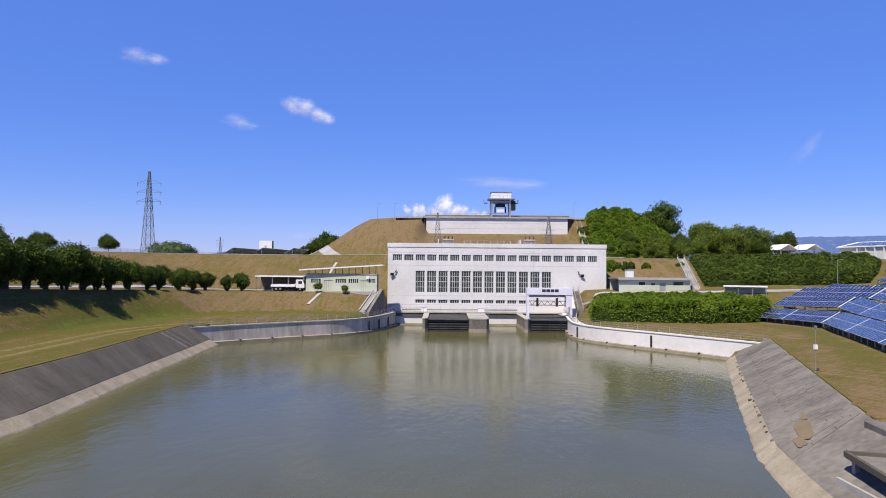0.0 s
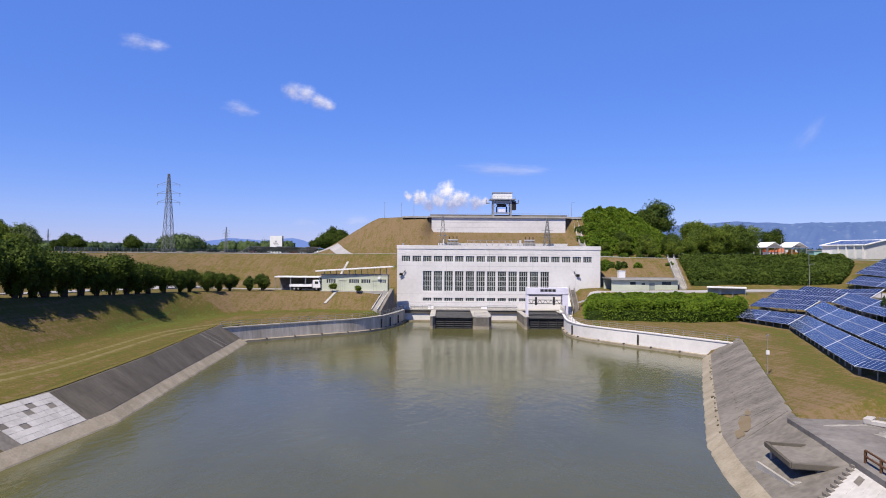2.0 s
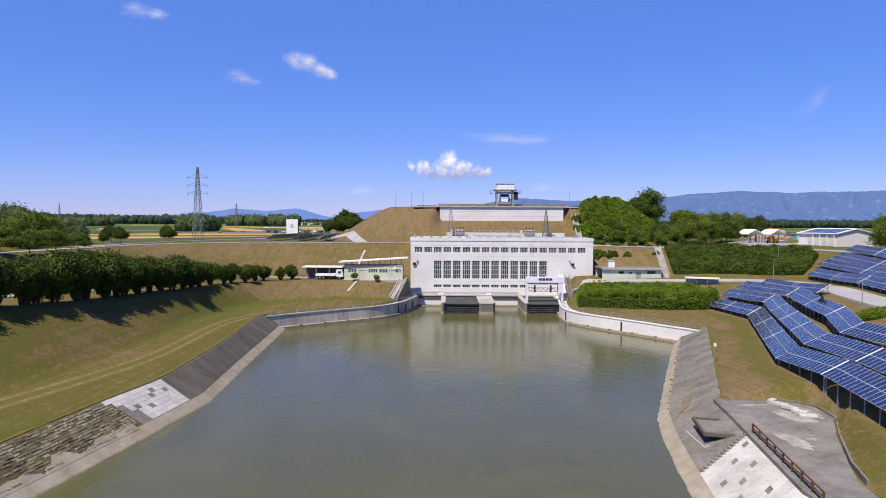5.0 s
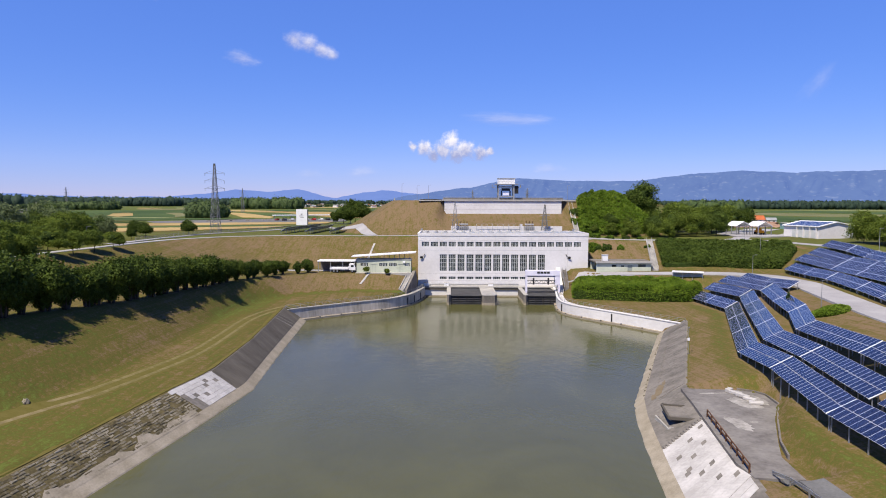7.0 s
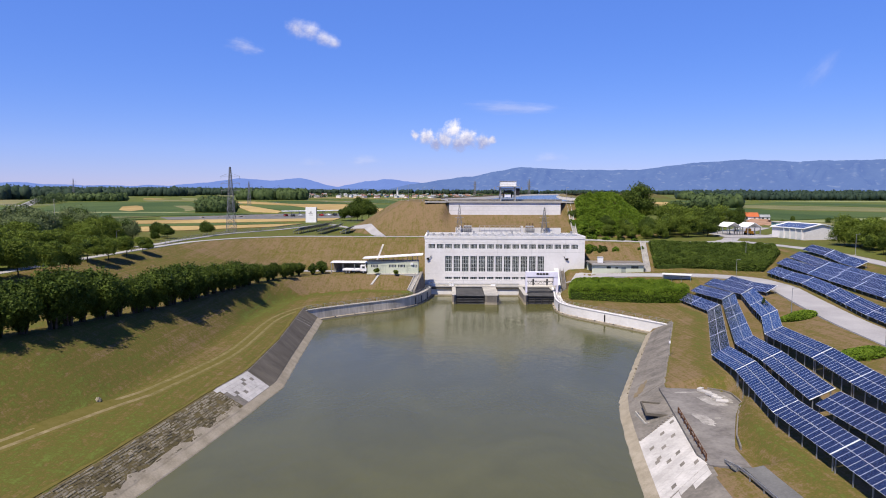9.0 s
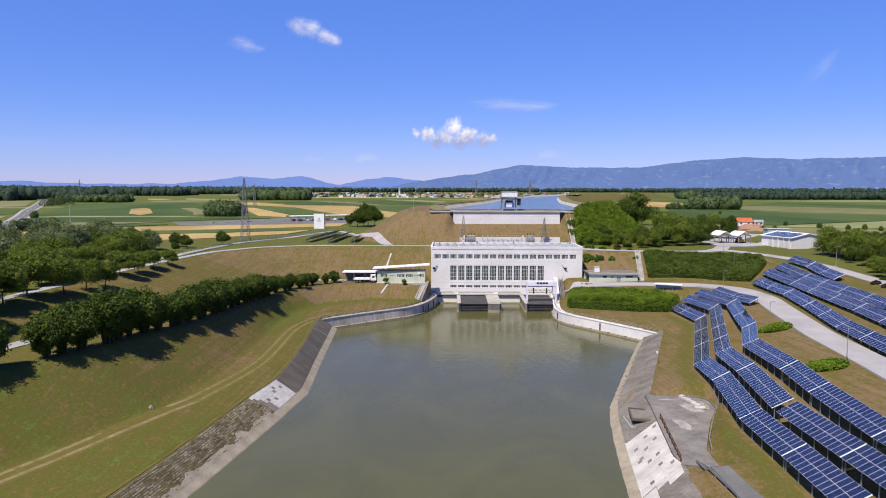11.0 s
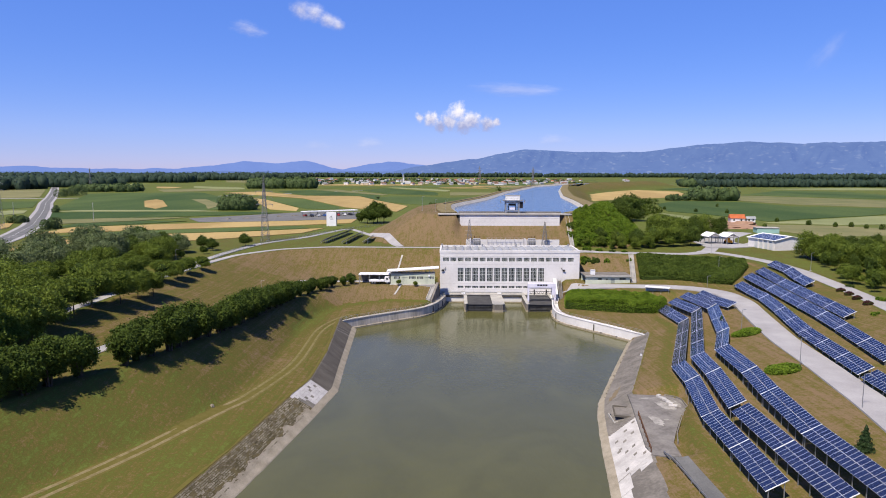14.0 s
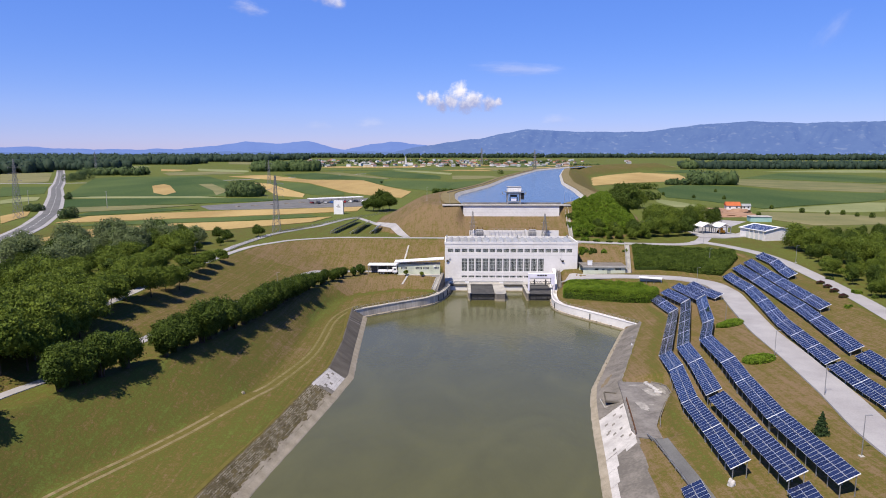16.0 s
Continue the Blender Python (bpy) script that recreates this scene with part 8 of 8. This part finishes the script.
roofs = [M_OLDTILE, M_OLDTILE, mat("dusty_red_tiles", (0.27, 0.11, 0.072), (0.34, 0.15, 0.098), 0.9, 0.1, 1.0, 0.0), M_ROOF, M_ROOF]
for i in range(330):
    by = 1440 + 1000 * rv.random() ** 1.4
    bx = rv.uniform(-0.24, 0.27) * by
    if abs(bx - (0.27 * by - 90)) < 60 or rv.random() < 0.5 * abs(math.sin(bx * 0.012)):
        continue
    house(bx, by, rv.uniform(7, 12), rv.uniform(6.5, 9), rv.uniform(2.8, 5), rv.uniform(-60, 60), rv.choice(roofs), rv.choice(walls), "far village house with a pitched roof", "village houses", detail=False)
t = thing("church", "far white church with a slim tower", "church")
cx, cy = -128, 1600
add(t, "nave", M_WHITE, (cx - 8, cx + 8, cy - 5, cy + 5, 16, 24))
add(t, "tower", M_WHITE, (cx - 12, cx - 8.01, cy - 2, cy + 2, 16, 33))
bm = bmesh.new()
tube(bm, (cx - 10, cy, 33), (cx - 10, cy, 42), 2.7, 0.2, 8)
part("spire", bm, M_ROOF, t)
wood("grove", "village trees between the houses", [(-400, -300, 1500, 1508, 7), (-250, -180, 1590, 1598, 7), (-60, 10, 1540, 1548, 6), (60, 140, 1610, 1620, 7), (260, 330, 1480, 1488, 7), (-380, -260, 1760, 1770, 8), (-120, 0, 1820, 1830, 8), (150, 330, 1900, 1912, 8), (60, 200, 2080, 2092, 9), (-400, -100, 2150, 2165, 9)], 14000, 2.4, M_LEAF_GROVE, 9)
wood("grove", "bushes beside the country road", [(-321, -317, 418, 424, 5.5), (-237, -230, 268, 277, 6.5), (-240, -236, 280, 284, 4), (-283, -276, 312, 322, 4.5), (-292, -288, 330, 336, 4), (-499, -487, 712, 740, 12), (-510, -498, 755, 790, 13)], 14000, 0.8, M_LEAF_GROVE, 10)
wood("grove", "small round trees in a loose row on the plain", [(x - 0.4, x + 0.4, y - 0.4, y + 0.4, 3.0) for x, y in ((168.8, 288.8), (199.4, 337.9), (207.9, 316.2), (215.4, 300.7), (224.8, 301), (226.7, 290), (231.2, 283), (232.9, 520.4), (203.4, 425.8), (170.8, 475.7), (184.1, 439.1), (150, 307))], 5000, 0.6, M_LEAF_DARK, 11)
wood("grove", "dark bushes at the foot of the dike", [(-30, -8, 500, 506, 4), (60, 66, 980, 986, 8), (150, 190, 560, 572, 6), (120, 150, 420, 430, 7)], 5000, 1.2, M_LEAF_DARK, 12)

# fence beside the narrow road
fl = [(-97, 150), (-96.4, 178), (-91.4, 205), (-83.2, 228.5), (-74, 257.5), (-62, 282), (-51, 306)]
fz = dense([(p[0], p[1], gz(*p)) for p in fl], 3.2)
fz[:, 2] = [gz(p[0], p[1]) for p in fz]
railing(fz, "pale wire fence beside the narrow road", 1.4, 3.2, M_GALV, rails=(1.0, 0.8, 0.6, 0.4, 0.2), thick=0.07)

# canal banks: concrete slopes and crest paths
for nm, line, s in (("canal_lining", CANAL_L, -1), ("canal_lining", CANAL_R, 1)):
    c = smooth([(*p, 0) for p in line], 8, 4)
    c = c[c[:, 1] < 960]
    ls = []
    for d, z in ((-2.0, 27.6), (1.2, 30.2), (1.3, 30.3), (9.0, 30.28)):
        o = offset(c, d * s)
        o[:, 2] = z
        ls.append(o)
    bm = bmesh.new()
    loft(bm, ls[:2])
    tagged(part(nm, bm, M_CONC_PALE), "pale concrete slope of the head canal", "canal bank", kind="structure")
    bm = bmesh.new()
    a, b = ls[2].copy(), ls[3].copy()
    a[:, 2] += 0.12
    b[:, 2] += 0.12
    loft(bm, [a, b])
    tagged(part("crest_path", bm, M_TRACK), "pale path on the crest of the canal dike", "path", kind="structure")
wallc = smooth([(p[0] - 5, p[1], 0) for p in CANAL_L[2:6]], 8, 4)
u = wallc.copy()
wallc[:, 2], u[:, 2] = 29.9, 30.75
bm = bmesh.new()
w2, u2 = offset(wallc, -0.5), offset(u, -0.5)
loft(bm, [wallc, u, u2, w2], True)
tagged(part("parapet_wall", bm, M_CONC_DARK), "dark low wave wall along the canal", "wall", kind="structure")

# tall bare poles in the crops
for x, y, h in ((-242.4, 335.1, 12.0), (-315.8, 366.2, 10.5)):
    t = thing("utility_pole", "tall pale bare pole standing in the crops", "pole", "poles in the crops", pose(x, y, gz(x, y)))
    bm = bmesh.new()
    tube(bm, (0, 0, -0.5), (0, 0, h), 0.2, 0.12, 8)
    part("shaft", bm, M_CONC_PALE, t)
    bm = bmesh.new()
    box(bm, -0.7, 0.7, -0.06, 0.06, h - 0.45, h - 0.33)
    part("crossbar", bm, M_GALV, t)

# clouds: small fair-weather cumulus far off
def cloud_mat(seed, density, soft, puffs, grain, ragged):
    """Billows round puffs (x, z, radius in thousandths of a radian), bright on top, grey-blue at the base."""
    m = bpy.data.materials.new("cumulus")
    m.use_nodes = True
    n, l = m.node_tree.nodes, m.node_tree.links
    n.remove(n["Principled BSDF"])

    def math_node(op, a, b, c=None):
        k = n.new("ShaderNodeMath")
        k.operation = op
        for s, v in zip(k.inputs, (a, b, c)):
            if isinstance(v, (int, float)):
                s.default_value = v
            elif v is not None:
                l.new(v, s)
        return k.outputs[0]
    tc, mp, nz = n.new("ShaderNodeTexCoord"), n.new("ShaderNodeMapping"), n.new("ShaderNodeTexNoise")
    mp.inputs["Location"].default_value = (seed * 3.1, 0, seed)
    l.new(tc.outputs["Object"], mp.inputs["Vector"])
    l.new(mp.outputs["Vector"], nz.inputs["Vector"])
    nz.inputs["Scale"].default_value, nz.inputs["Detail"].default_value, nz.inputs["Roughness"].default_value = grain, 7, 0.62
    body = None
    for x, z, r in puffs:
        vm = n.new("ShaderNodeVectorMath")
        vm.operation = "DISTANCE"
        l.new(tc.outputs["Object"], vm.inputs[0])
        vm.inputs[1].default_value = (x, 0, z)
        v = math_node("MULTIPLY_ADD", vm.outputs["Value"], -1.0 / r, 1.0)
        body = v if body is None else math_node("SMOOTH_MAX", body, v, 0.25)
    billow = math_node("MULTIPLY_ADD", nz.outputs["Fac"], ragged, -0.5 * ragged)
    edge = math_node("ADD", body, billow)
    mr = n.new("ShaderNodeMapRange")
    mr.interpolation_type = "SMOOTHSTEP"
    l.new(edge, mr.inputs["Value"])
    mr.inputs["From Min"].default_value, mr.inputs["From Max"].default_value, mr.inputs["To Max"].default_value = 0.02, 0.02 + soft, density
    low = n.new("ShaderNodeSeparateXYZ")
    l.new(tc.outputs["Object"], low.inputs[0])
    lift = math_node("MULTIPLY_ADD", low.outputs["Z"], 0.030, 0.52)
    lit = math_node("ADD", lift, math_node("MULTIPLY_ADD", nz.outputs["Fac"], 1.3, -0.65))
    shade = n.new("ShaderNodeMapRange")
    shade.inputs["From Min"].default_value, shade.inputs["From Max"].default_value = 0.15, 0.95
    l.new(lit, shade.inputs["Value"])
    # sunlit tops and shaded bases are put into the emission colour
    em, tr, mx, cr = n.new("ShaderNodeEmission"), n.new("ShaderNodeBsdfTransparent"), n.new("ShaderNodeMixShader"), n.new("ShaderNodeMix")
    cr.data_type = "RGBA"
    cr.inputs["A"].default_value, cr.inputs["B"].default_value = (0.40, 0.42, 0.66, 1), (1.12, 1.06, 1.08, 1)
    l.new(shade.outputs["Result"], cr.inputs["Factor"])
    l.new(cr.outputs["Result"], em.inputs["Color"])
    em.inputs["Strength"].default_value = 0.75
    l.new(mr.outputs["Result"], mx.inputs[0])
    l.new(tr.outputs[0], mx.inputs[1])
    l.new(em.outputs[0], mx.inputs[2])
    l.new(mx.outputs[0], n["Material Output"].inputs["Surface"])
    return m


def cloud(bearing, rise, puffs, seed, density, soft, label, lean=0, grain=0.09, stretch=1.0, ragged=1.5):
    """A cloud in the far backdrop: bearing and rise in degrees."""
    d = 4850
    x, y, z = d * math.sin(radians(bearing)), d * math.cos(radians(bearing)), 35 + d * math.tan(radians(rise))
    w, h = max(abs(p[0]) + p[2] for p in puffs) * 1.5, max(abs(p[1]) + p[2] for p in puffs) * 1.5
    bm = bmesh.new()
    v = [bm.verts.new(p) for p in ((-w, 0, -h), (w, 0, -h), (w, 0, h), (-w, 0, h))]
    bm.faces.new(v)
    ob = part("cloud", bm, cloud_mat(seed, density, soft, puffs, grain, ragged))
    ob.matrix_world = Matrix.Translation((x, y, z)) @ Matrix.Rotation(radians(-bearing), 4, "Z") @ Matrix.Rotation(radians(lean), 4, "Y") @ Matrix.Diagonal((d * 0.001 * stretch, 1, d * 0.001, 1))
    ob.visible_shadow = False
    tagged(ob, label, "cloud", kind="structure")


cloud(0.1, 4.62, [(2, 11, 18), (-12, -2, 18), (-40, 0, 15), (-57, 3, 9), (22, -3, 20), (46, -7, 15), (9, -10, 17), (-25, -10, 13), (60, -4, 8)], 1, 0.88, 0.8, "small white cumulus above the dike")
cloud(-11.9, 12.9, [(-16, 1, 16), (-2, 3, 17), (14, 0, 15), (26, -2, 10)], 2, 0.75, 1.1, "small white cloud high in the sky", 18, 0.055, 1.35, 1.3)
cloud(-17.4, 11.6, [(0, 0, 13)], 3, 0.35, 1.1, "faint wisp of cloud", 12, 0.08, 2.2)
cloud(-24.6, 15.9, [(-6, 0, 14), (6, 1, 12)], 4, 0.4, 1.2, "faint wisp of cloud", 5, 0.08, 1.9)
cloud(5.0, 7.1, [(0, 0, 13)], 5, 0.28, 1.0, "faint flat streak of cloud", 2, 0.07, 6.0)
cloud(29.0, 9.0, [(0, 0, 16)], 6, 0.12, 1.2, "faint wisp of cloud", -50, 0.08, 2.4)
cloud(-7.5, 2.6, [(0, 0, 12)], 7, 0.2, 1.1, "faint low cloud above the horizon", 0, 0.09, 2.6)
cloud(-12.0, 2.4, [(0, 0, 10)], 9, 0.14, 1.1, "faint low cloud above the horizon", 0, 0.09, 2.2)
cloud(8.5, 2.9, [(0, 0, 12)], 8, 0.2, 1.1, "faint low cloud above the horizon", 0, 0.09, 2.4)
